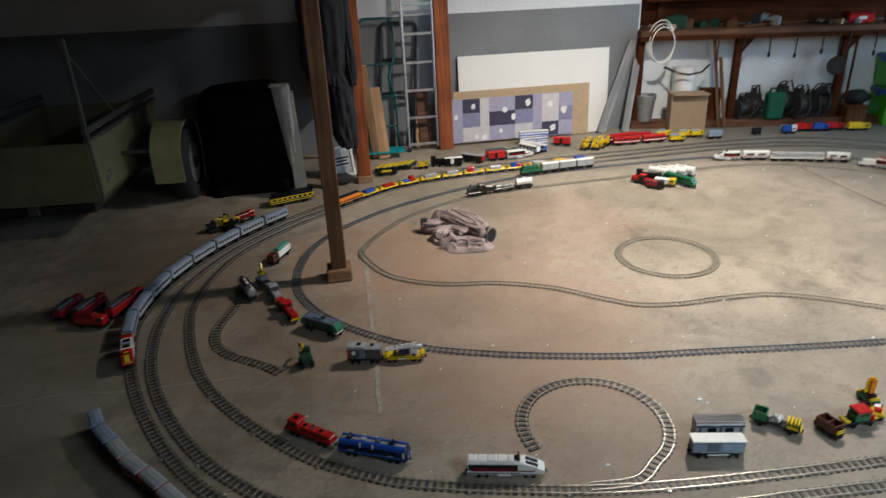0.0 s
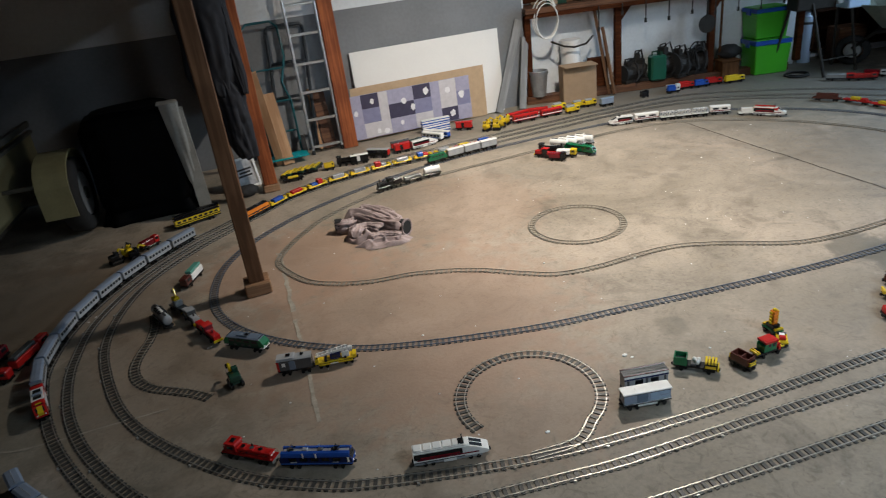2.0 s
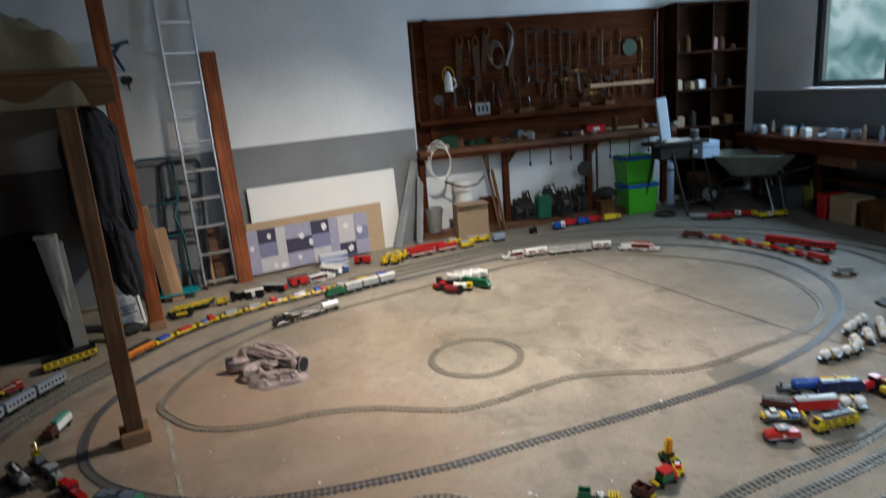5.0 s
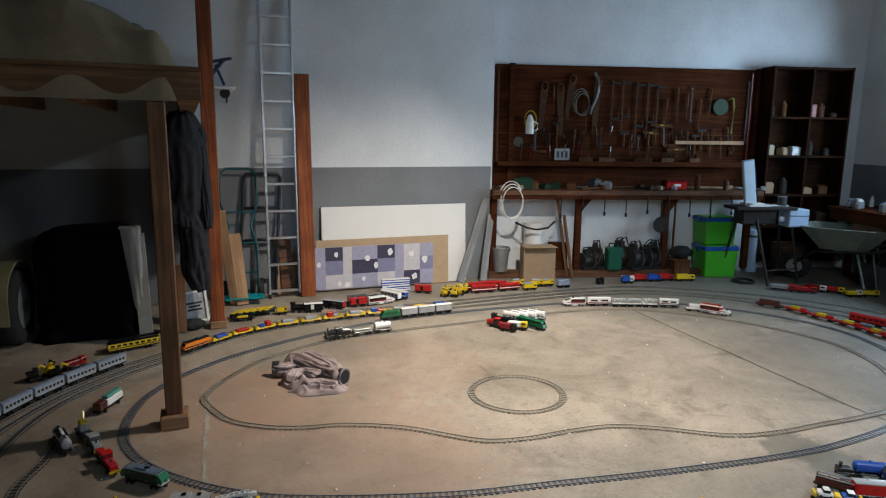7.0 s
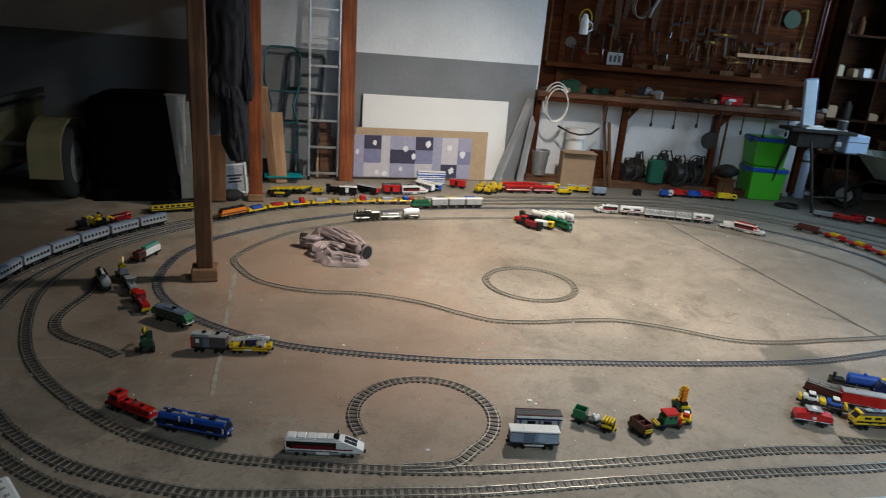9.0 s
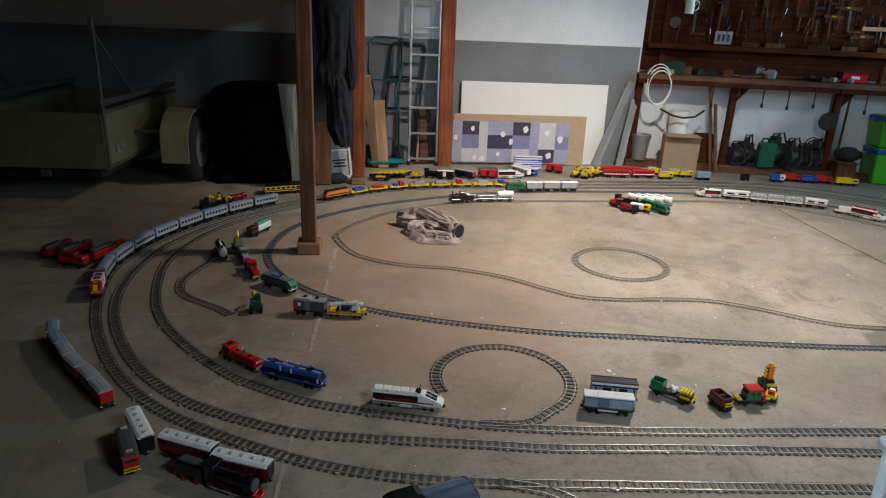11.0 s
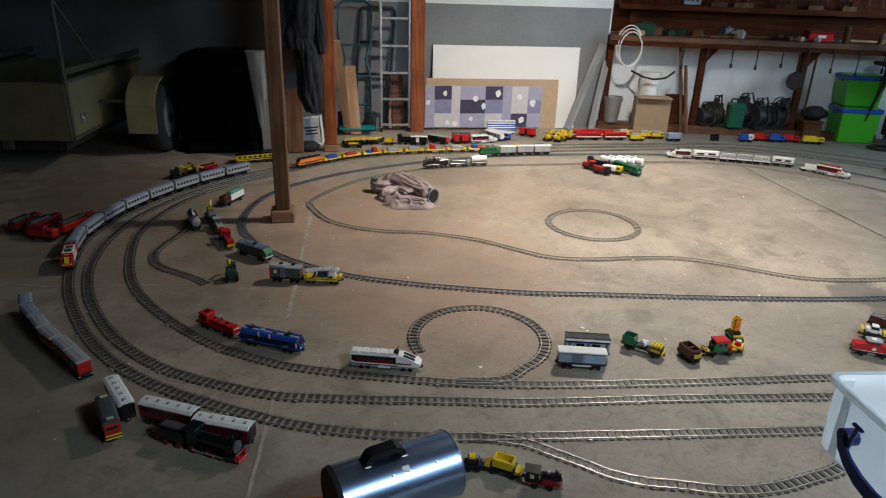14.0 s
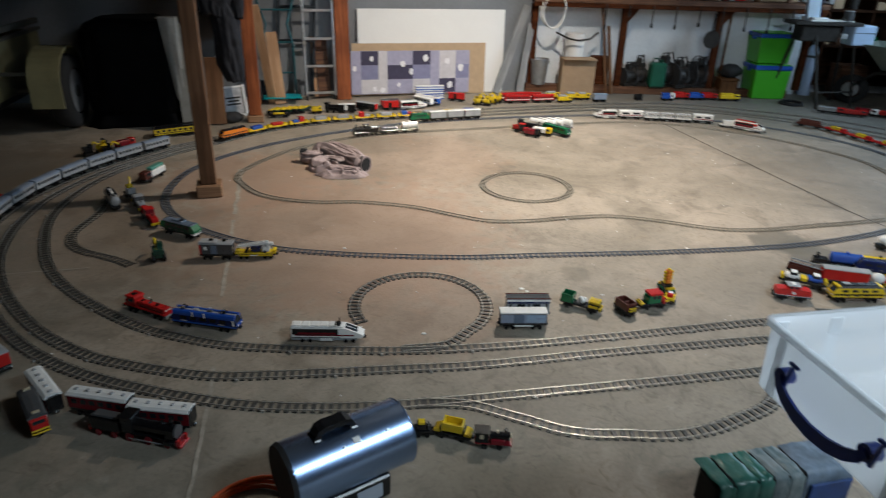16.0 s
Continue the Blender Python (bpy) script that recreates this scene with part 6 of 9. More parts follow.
# far left
for a, b, lab in (((-1.43, 3.70), (-1.30, 4.00), "red toy fire engine with a white sill"), ((-1.62, 3.72), (-1.52, 3.98), "dark red toy fire engine"), ((-1.74, 3.76), (-1.66, 4.00), "dark red toy ladder truck")):
    m, L = seg(a, b)
    lorry(lab, m, L * 0.9, "darkred" if "dark" in lab else "red", "red" if "dark" not in lab else "darkred", "dgrey", "red toy fire engines")
m, L = seg((-1.62, 3.70), (-1.40, 3.62))
lorry("red toy crane truck", m, L * 0.8, "red", "red", "darkred", "red toy fire engines")
for i, (x, y, a) in enumerate(((-1.00, 5.06, 30), (-0.92, 5.14, 75), (-0.86, 5.06, 20))):
    digger("yellow and black toy digger", pose(x, y, 0, 0, 0, a), "yellow" if i == 1 else "black", "black" if i == 1 else "yellow")
m, L = seg((-0.82, 5.18), (-0.70, 5.28))
lorry("dark red toy tractor beside the diggers", m, L, "darkred", "red")
for dy in (0.0, 0.075):
    m, L = seg((-0.57, 5.49 + dy), (-0.20, 5.62 + dy))
    coach("long yellow toy railcar with a black roof", m, L, "yellow", "black", windows=8, vents=0, stripe="black", group="yellow and black railcars")

# coaches on the left of the front
ROW = Line([(-1.222, 2.685), (-1.172, 2.56), (-1.07, 2.416), (-0.986, 2.295), (-0.888, 2.19), (-0.80, 2.08), (-0.725, 1.985)], False)
for k in range(6):
    s = ROW.length * (k + 0.5) / 6
    c = coach("small toy coach with a grey roof and red end" if k else "small blue toy coach with a grey roof", on_line(ROW, s), ROW.length / 6 - 0.020, "blue" if k < 2 else "darkred", "lav" if k < 2 else "lgrey", ends="navy" if k < 2 else "red", windows=4, vents=0, group="row of small coaches")
    c.stud_row(-0.05, 0.05, 0.075, "lgrey", (0.0,))
m, L = seg((-0.575, 1.725), (-0.497, 1.552), push=0.0)
c = coach("grey-roofed toy railcar with a red and yellow front", m, L, "darkred", "dgrey", ends="red", windows=4, vents=0)
h = L / 2
for q in (-1, 1):
    c.block("roof_block", q * (h - 0.016) - 0.006, q * (h - 0.016) + 0.006, 0.074, 0.080, "sand", 0.022)
c.block("front_panel", h + 0.001, h + 0.007, 0.030, 0.062, "red", 0.046)
for k in range(2):
    c.block("yellow_bar", h + 0.004, h + 0.011, 0.019 + 0.010 * k, 0.0235 + 0.010 * k, "yellow", 0.050)
c.block("front_window", h + 0.006, h + 0.0085, 0.050, 0.060, "pane", 0.034, 0.0)
for a, b in (((-0.588, 1.858), (-0.474, 1.662)), ((-0.424, 1.688), (-0.213, 1.588)), ((-0.210, 1.560), (0.0, 1.476))):
    m, L = seg(a, b, push=0.0)
    c = coach("dark red toy coach with a white roof and vents", m, L - 0.004, "darkred", "white", windows=6, vents=5, ends="black", group="white-roofed coaches")
    for q in (-1, 1):
        c.block("vestibule", q * (L / 2 - 0.002) - 0.005, q * (L / 2 - 0.002) + 0.005, 0.024, 0.070, "black", 0.034)
m, L = seg((-0.325, 1.535), (-0.03, 1.375))
c = steam("black toy steam locomotive with dark red wheels", m, L, "black", "darkred", board="black")
h = L / 2
for q in (-1, 1):
    c.block("smoke_deflector", h - 0.040, h - 0.012, 0.034, 0.060, "black", 0.003, 0.0, y=q * 0.024)
    c.block("cylinder_block", h - 0.050, h - 0.022, 0.012, 0.026, "black", 0.014, 0.002, y=q * 0.022)
    c.block("coupling_rod", -h * 0.1, h - 0.045, 0.012, 0.0145, "lgrey", 0.002, 0.0, y=q * 0.0256)
    c.upright("buffer", h + 0.004, q * 0.017, 0.012, 0.030, 0.0055, "red")
    c.upright("tender_buffer", -h - 0.003, q * 0.017, 0.014, 0.028, 0.0055, "red")
c.block("pilot", h - 0.004, h + 0.012, 0.006, 0.014, "red", 0.046)

# works train beside the heater
SMALL = Matrix.Diagonal((1, 0.86, 0.80, 1))
m, L = seg((0.735, 1.245), (0.797, 1.232))
c = Car("small black toy works trolley with a yellow seat", m @ SMALL, 0.066, "toy_wagon")
c.bogies(n=1, inset=0.26)
c.block("deck", -0.032, 0.032, 0.018, 0.028, "black", 0.044)
c.block("engine_box", -0.020, 0.012, 0.028, 0.048, "black", 0.034)
c.block("seat", -0.016, 0.008, 0.048, 0.058, "yellow", 0.026)
c.block("lever", 0.018, 0.024, 0.028, 0.046, "dgrey", 0.030)
m, L = seg((0.807, 1.238), (0.926, 1.165))
c = Car("yellow toy tipper wagon on a black frame", m @ SMALL, L, "toy_tipper_wagon")
h = L / 2
c.bogies(n=1, inset=0.24)
c.frame_plate("black")
bm = B()
tub_mesh(bm, -h * 0.52, h * 0.52, 0.036, 0.066, 0.050, 0.005)
part("hopper", bm, C["yellow"], c.top, "open yellow hopper")
c.block("hopper_hinge", -h * 0.3, h * 0.3, 0.026, 0.036, "black", 0.030)
for q in (-1, 1):
    c.shape("end_ramp", [(q * (h - 0.002), 0.026), (q * h * 0.62, 0.026), (q * h * 0.66, 0.040), (q * (h - 0.006), 0.034)], "yellow", 0.046)
    c.block("end_plate", q * h * 0.60 - 0.003, q * h * 0.60 + 0.003, 0.026, 0.046, "black", 0.040)
m, L = seg((0.925, 1.146), (1.046, 1.101))
c = Car("small black and dark red toy steam engine", m @ SMALL, L, "toy_locomotive")
h = L / 2
c.block("underframe", -h + 0.004, h - 0.004, 0.014, 0.022, "black", 0.034)
for q in (-1, 1):
    for x in (-h * 0.45, h * 0.35):
        bm = B()
        rod(bm, (x, q * 0.018, c.z + 0.011), (x, q * 0.024, c.z + 0.011), 0.011, n=12)
        part("wheel", bm, C["black"], c.top)
    c.block("side_tank", -h * 0.1, h * 0.62, 0.022, 0.040, "darkred", 0.010, 0.001, y=q * 0.019)
    c.block("brass_window", -h * 0.72, -h * 0.52, 0.042, 0.058, "sand", 0.002, 0.0, y=q * 0.0225)
c.block("running_board", -h, h, 0.020, 0.024, "darkred", 0.046)
c.cylinder("boiler", -h * 0.2, h - 0.006, 0.044, 0.015, "black")
c.block("cab", -h + 0.002, -h * 0.25, 0.024, 0.062, "black", 0.044)
c.block("cab_roof", -h - 0.002, -h * 0.18, 0.062, 0.067, "black", 0.050)
c.upright("chimney", h * 0.66, 0, 0.056, 0.074, 0.006, "black", 0.008)
c.upright("dome", h * 0.22, 0, 0.056, 0.066, 0.006, "sand", 0.005)
c.block("headlamp", h - 0.006, h - 0.001, 0.046, 0.054, "sand", 0.010, 0.0)
c.block("buffer_beam", h - 0.004, h + 0.001, 0.014, 0.024, "darkred", 0.046)

# along the wall
for k in range(6):
    m, L = seg((0.42 + 0.062 * k, 6.20 + 0.008 * k), (0.54 + 0.062 * k, 6.38 + 0.01 * k))
    c = Car("black toy works wagon striped with yellow", m, L * 0.92, "toy_wagon", group="striped works wagons")
    h = L * 0.46
    c.bogies(n=1)
    c.frame_plate("black")
    c.block("body", -h + 0.004, h - 0.004, 0.026, 0.040, "dgreen" if k % 2 else "black", 0.044)
    for q in range(3):
        c.block("yellow_bar", -h + 0.014, h - 0.014, 0.040, 0.044 + 0.003 * (q % 2), "yellow", 0.0036, 0.001, y=-0.014 + 0.014 * q)
m, L = seg((0.42, 6.14), (0.62, 6.13))
flat("low black toy flat wagon with a yellow load", m, L, "black", ((-0.05, 0.05, 0.010, "yellow"),))
m, L = seg((0.85, 6.25), (0.95, 6.25))
lorry("small yellow toy car", m, L, "yellow", "yellow")
m, L = seg((0.99, 6.30), (1.18, 6.24))
steam("black toy steam locomotive by the wall", m, L, tender=False, accent="black")
m, L = seg((1.12, 6.24), (1.30, 6.22))
boxcar("black toy van with a white middle", m, L, "black", "white", "white")
m, L = seg((1.36, 6.36), (1.50, 6.24))
coach("black toy coach with red end and white roof edge", m, L + 0.05, "black", "lgrey", ends="red", windows=4, vents=0)
m, L = seg((1.60, 6.30), (1.77, 6.30))
boxcar("red toy van with black doors", m, L, "red", "red", "black")
m, L = seg((1.60, 6.42), (1.80, 6.42))
coach("dark red toy coach by the wall", m, L, "red", "dgrey", windows=5, vents=0)
m, L = seg((1.79, 6.30), (2.09, 6.345))
c = highspeed("white and green streamlined toy train head", m, L)
m, L = seg((1.80, 6.42), (1.94, 6.44))
lorry("small dark green toy vehicle", m, L, "dgreen", "dgreen")
pile = [("blue and white striped toy coach body", 0.0, 0), ("blue and white striped coach body stacked on another", 0.052, 2), ("blue and white striped coach body on the stack", 0.104, -2)]
for lab, z, a in pile:
    m, L = seg((2.08, 6.80), (2.41, 6.80))
    top = thing("toy_coach", lab, "toy train", m @ pose(0, 0, z, 0, 0, a), "stack of blue and white coaches")
    bar("sill", top, (0, 0, 0.008), (L, 0.052, 0.014), C["blue"], 0.001)
    bar("body", top, (0, 0, 0.023), (L, 0.054, 0.016), C["white"], 0.001)
    bar("window_band", top, (0, 0, 0.036), (L * 0.98, 0.053, 0.009), C["blue"], 0.001)
    bar("roof", top, (0, 0, 0.046), (L, 0.056, 0.010), C["white"], 0.002)
m, L = seg((2.06, 6.66), (2.25, 6.40))
coach("blue and white striped toy coach lying beside the stack", m, L, "blue", "white", windows=5, vents=0, stripe="white")
m, L = seg((2.02, 6.58), (2.16, 6.36))
coach("white and blue toy railcar beside the stack", m, L, "white", "white", windows=5, vents=0, stripe="blue")
m, L = seg((2.44, 6.68), (2.60, 6.58))
boxcar("red toy engine with a black side", m, L, "red", "red", "black")
for x, y, a in ((2.70, 6.42, 25), (2.80, 6.38, -30), (2.90, 6.44, 60), (2.76, 6.54, 10), (2.88, 6.56, -15), (2.98, 6.50, 40)):
    digger("yellow toy construction machine with black tracks", pose(x, y, 0, 0, 0, a), "yellow", "yellow", "yellow construction machines")
for a, b in (((3.03, 6.44), (3.33, 6.43)), ((3.37, 6.43), (3.63, 6.43)), ((3.02, 6.56), (3.30, 6.60)), ((3.30, 6.60), (3.52, 6.54))):
    m, L = seg(a, b)
    coach("red toy coach with a white sill", m, L, "red", "red", windows=6, vents=0, stripe="white", group="red coaches by the wall")
for a, b in (((3.67, 6.39), (3.83, 6.38)), ((3.84, 6.53), (4.00, 6.52)), ((3.98, 6.50), (4.12, 6.49)), ((3.62, 6.60), (3.78, 6.60))):
    m, L = seg(a, b)
    lorry("yellow toy lorry with a pale load", m, L, "yellow", "yellow", "lgrey", "yellow lorries by the wall")
m, L = seg((4.11, 6.37), (4.27, 6.36))
boxcar("blue-grey toy box wagon", m, L, "lav", "sky", "lav")
m, L = seg((4.67, 6.38), (4.76, 6.38))
lorry("small black toy car", m, L, "black", "black")
for a, b, b1, b2 in (((5.00, 6.33), (5.14, 6.30), "blue", "white"), ((5.06, 6.42), (5.20, 6.36), "white", "white"), ((5.20, 6.38), (5.38, 6.34), "red", "red"), ((5.38, 6.32), (5.54, 6.28), "blue", "blue"), ((5.54, 6.32), (5.72, 6.26), "red", "red"), ((5.74, 6.22), (5.97, 6.17), "yellow", "yellow")):
    m, L = seg(a, b)
    lorry(b1 + " toy lorry in a row", m, L, b1, b2, b1 if b1 != "white" else None, "row of coloured lorries")

# middle of the floor
for k in range(4):
    m, L = seg((2.90 + 0.085 * k, 5.40 - 0.01 * k), (3.02 + 0.085 * k, 5.22 - 0.01 * k))
    tanker("white toy tank wagon parked in a block", m, L * 0.9, "white", "lgrey", group="block of white tank wagons")
m, L = seg((2.95, 5.20), (3.10, 4.88))
diesel("long green toy locomotive", m, L * 0.9, "green", "green", windows=5)
m, L = seg((2.67, 5.24), (2.78, 5.06))
shunter("red and black toy engine", m, L, "red", "black", "red")
m, L = seg((2.74, 5.30), (2.90, 5.10))
steam("black toy steam engine with red wheels and white trim", m, L, tender=False)
m, L = seg((2.82, 5.10), (2.95, 4.98))
lorry("yellow and white toy lorry", m, L, "white", "yellow")
m, L = seg((2.72, 5.06), (2.82, 4.95))
lorry("dark red toy truck", m, L, "darkred", "black")

# white train
m, L = seg((3.73, 5.63), (3.96, 5.56))
highspeed("white toy railcar head with a dark red stripe", m @ pose(0, 0, 0, 0, 0, 180), L)
m, L = seg((3.98, 5.55), (4.22, 5.48))
coach("white toy railcar with a red stripe", m, L, "white", "white", windows=2, vents=0, stripe="darkred", group="white railcars")
for a, b in (((4.22, 5.44), (4.36, 5.39)), ((4.37, 5.385), (4.51, 5.33)), ((4.52, 5.325), (4.66, 5.26))):
    m, L = seg(a, b)
    lattice("white toy wagon with open hoops", m, L, "white hoop wagons")
m, L = seg((4.69, 5.27), (4.86, 5.17))
coach("white toy railcar with a red stripe", m, L, "white", "white", windows=2, vents=0, stripe="darkred", group="white railcars")
m, L = seg((4.86, 5.06), (5.00, 4.97))
flat("white toy flat wagon with a block", m, L, "white", ((-0.05, 0.05, 0.03, "white"),), ends=False)
m, L = seg((4.97, 4.97), (5.13, 4.72))
c = highspeed("red and white toy railcar head", m, L)
c.block("red_roof", -L / 2 + 0.01, L / 2 - 0.10, 0.0746, 0.078, "red", 0.040)
c.block("red_side", -L / 2 + 0.004, L / 2 - 0.07, 0.048, 0.0655, "red", 0.0515, 0.0)

# far right
for a, b, b1, b2 in (((6.52, 5.50), (6.70, 5.30), "lgrey", "red"), ((6.68, 5.30), (6.86, 5.16), "red", "red"), ((6.92, 5.36), (7.02, 5.16), "darkred", "white"), ((7.04, 5.20), (7.14, 5.02), "red", "yellow"), ((7.06, 4.94), (7.22, 4.88), "yellow", "white"), ((7.24, 4.90), (7.40, 4.80), "yellow", "yellow")):
    m, L = seg(a, b)
    lorry(b1.replace("lgrey", "grey").replace("darkred", "dark red") + " toy lorry on the far side", m, L, b1, b2, None, "far row of lorries")
FARROW = Line([(5.78, 5.02), (5.92, 4.72), (5.95, 4.40), (5.97, 4.05), (5.94, 3.70), (5.88, 3.32)], False)
for k in range(6):
    lab, b1 = (("brown toy gondola heading red wagons", "brown") if k == 0 else ("red toy flat wagon with yellow machinery", "red"))
    c = flat(lab, on_line(FARROW, 0.14 + 0.285 * k), 0.27, b1, ((-0.10, 0.10, 0.03, b1),) if k in (0, 5) else ((-0.06, 0.02, 0.02, "yellow"), (0.04, 0.09, 0.016, "red")), ends=False, group="row of red wagons")
m, L = seg((6.14, 4.20), (6.22, 3.88))
coach("red toy coach on the far side", m, L, "red", "red", windows=6, vents=0)
m, L = seg((6.20, 3.86), (6.28, 3.54))
coach("red toy coach on the far side", m, L, "red", "red", windows=6, vents=0)
m, L = seg((5.58, 3.16), (5.72, 3.02))
flat("pale grey toy frame wagon", m, L, "lgrey", ((-0.06, 0.06, 0.03, "lgrey"),), ends=False)

# trains standing on the loops
line = LINES["inner"]
s = line.near(0.10, 5.39)
diesel("orange and black toy diesel heading a container train", on_line(line, s), 0.27, "orange", "black", under="black", lift=RAILTOP, windows=0, stripe="black")
loads = [((-0.055, 0.055, 0.022, "blue"),), ((-0.055, 0.055, 0.018, "red"),), ((-0.06, -0.005, 0.016, "blue"), (0.005, 0.05, 0.036, "red")), ((-0.055, 0.055, 0.026, "lgrey"),), ((-0.055, 0.055, 0.026, "lgrey"),), ((-0.06, -0.005, 0.036, "red"), (0.005, 0.05, 0.016, "lgrey")), ((-0.055, 0.055, 0.024, "lgrey"),), ((-0.06, -0.005, 0.03, "blue"), (0.005, 0.05, 0.018, "red")), ((-0.055, 0.055, 0.024, "lgrey"),), ((-0.055, 0.055, 0.022, "yellow"),), ((-0.055, 0.055, 0.026, "blue"),)]
for k, ld in enumerate(loads):
    base = "yellow" if k < 9 else "red"
    flat(base + " toy container wagon with coloured containers", on_line(line, s + 0.255 + 0.222 * k), 0.205, base, ld, RAILTOP, "container train")
line = LINES["blue"]
s = line.near(1.86, 5.71)
diesel("green toy locomotive on the blue track", on_line(line, s), 0.20, "green", "green", lift=RAILTOP, windows=4, pans=1)
for k in range(3):
    boxcar("light grey toy boxcar behind a green locomotive", on_line(line, s - 0.20 - 0.185 * k), 0.175, "lgrey", "white", "lgrey", RAILTOP, "grey boxcars")
line = LINES["wavy"]
s = line.near(1.25, 5.28)
steam("black toy steam locomotive with a tender", on_line(line, s) @ pose(0, 0, 0, 0, 0, 0), 0.24, "black", "black", RAILTOP)
flat("black toy flat wagon with uprights", on_line(line, s - 0.23), 0.19, "black", ((-0.08, 0.08, 0.02, "dgrey"),), RAILTOP, ends=False)
c = tanker("white toy tank wagon with a black base", on_line(line, s - 0.43), 0.17, "white", "black", lift=RAILTOP)
line = LINES["outer"]
s = line.near(-1.215, 3.24)
m = on_line(line, s) @ pose(0, 0, 0, 0, 0, 180)
c = diesel("red and white toy express engine with a yellow nose", m, 0.26, "red", "red", lift=RAILTOP, windows=3)
c.block("white_middle", -0.062, 0.056, 0.0265, 0.074, "white", W6 + 0.002)
for x in (-0.046, 0.016):
    c.block("roof_window", x, x + 0.032, 0.070, 0.0755, "pane", 0.034, 0.001)
c.block("roof_plate", -0.010, 0.012, 0.070, 0.0765, "lav", 0.044, 0.001)
c.shape("nose_panel", [(0.090, 0.0735), (0.100, 0.0735), (0.1315, 0.0455), (0.1315, 0.034), (0.1305, 0.034)], "yellow", 0.022)
for k in range(8):
    coach("silver-grey toy coach of an express train", on_line(line, s + 0.262 + 0.262 * k), 0.24, "lgrey", "lav", lift=RAILTOP, windows=7, vents=0, group="silver express coaches")


# ---- workbench wall (x along the wall, y into it) ----
def bworld(x, y, z=0.0, rz=0.0, rx=0.0, ry=0.0):
    return BENCH @ pose(x, y, z, rx, ry, rz)


def workbench():
    top = thing("workbench", "long red-brown workbench with tools hanging below", "workbench", BENCH)
    bar("worktop", top, (1.75, 0.16, 1.085), (3.52, 0.56, 0.06), M_BENCH, 0.006)
    bar("front_rail", top, (1.75, -0.09, 1.06), (3.52, 0.035, 0.11), M_BOARD, 0.004)
    bar("sill_beam", top, (1.62, 0.02, 0.045), (3.3, 0.14, 0.09), M_BENCH, 0.006, label="rough brown floor beam")
    for x in (0.03, 1.12, 2.28, 3.4):
        bar("leg", top, (x, 0.02, 0.56), (0.075, 0.075, 0.94), M_BOARD, 0.005)
        if x > 0.1:
            bm = B()
            prism(bm, [(x + 0.03, 0.84), (x + 0.18, 1.03), (x + 0.03, 1.03)], -0.015, 0.055)
            part("gusset", bm, M_BOARD, top)


workbench()


def pegboard():
    top = thing("tool_board", "dark red plank tool board above the workbench", "tool board", BENCH)
    for i in range(9):
        z = 1.13 + i * 0.171
        bar("plank", top, (1.80, 0.425, z + 0.085), (3.56, 0.022, 0.170), M_BOARD, 0.0008)
    for x in (0.02, 0.30, 3.60):
        bar("batten", top, (x, 0.395, 1.90), (0.07 if x < 1 else 0.05, 0.05, 1.56), M_BOARD, 0.003)
    bar("ledge", top, (1.75, 0.32, 1.435), (3.3, 0.17, 0.03), M_BOARD, 0.003)
    bar("ledge_lip", top, (1.75, 0.235, 1.43), (3.3, 0.02, 0.06), M_BOARD, 0.002)
    bar("pale_rail", top, (2.98, 0.375, 1.715), (0.96, 0.04, 0.045), M_PLANK, 0.003, label="pale wooden tool rail")


pegboard()

M_TOOLW = wood("tool_handle_wood", (0.075, 0.032, 0.012), (0.165, 0.075, 0.030), "Z", rough=0.7, spec=0.12)
M_RUST = mat("rusty_iron", (0.095, 0.045, 0.024), 0.65, 0.2, var=0.5, scale=25, spec=0.2)
TV = 0.385


def hand_saw(x, z, L, tilt):
    top = thing("hand_saw", "old hand saw hanging on the tool board", "saw", bworld(x, TV, z, 0, 0, tilt), "hanging tools")
    bm = B()
    prism(bm, [(-0.05, 0), (0.05, 0), (0.02, -L), (-0.03, -L)], -0.001, 0.001)
    part("blade", bm, M_RUST, top)
    bm = B()
    tube(bm, [(0.04 * math.cos(a), 0, 0.05 + 0.06 * math.sin(a)) for a in [6.283 * i / 10 for i in range(10)]], 0.013, 6, 0, True)
    part("handle", bm, M_TOOLW, top)


def hammer(x, z, L):
    top = thing("hammer", "hammer with a wooden handle on the board", "hammer", bworld(x, TV, z), "hanging tools")
    bm = B()
    rod(bm, (0, 0, 0), (0, 0, -L), 0.013, 0.016, 8)
    part("handle", bm, M_TOOLW, top)
    bm = B()
    box(bm, (0, 0, 0.0), (0.12, 0.032, 0.034), None, 0, 0.004)
    part("head", bm, M_IRON, top)


def spanner(x, z, L, bright=True):
    top = thing("spanner", "steel spanner hanging on the board", "spanner", bworld(x, TV, z), "hanging tools")
    bm = B()
    box(bm, (0, 0, -L / 2), (0.018, 0.006, L), None, 0, 0.002)
    part("shaft", bm, M_TSTEEL if bright else M_IRON, top)
    for zz in (0, -L):
        bm = B()
        tube(bm, [(0.02 * math.cos(a), 0, zz + 0.02 * math.sin(a)) for a in [6.283 * i / 8 for i in range(8)]], 0.006, 5, 0, True)
        part("ring", bm, M_TSTEEL if bright else M_IRON, top)


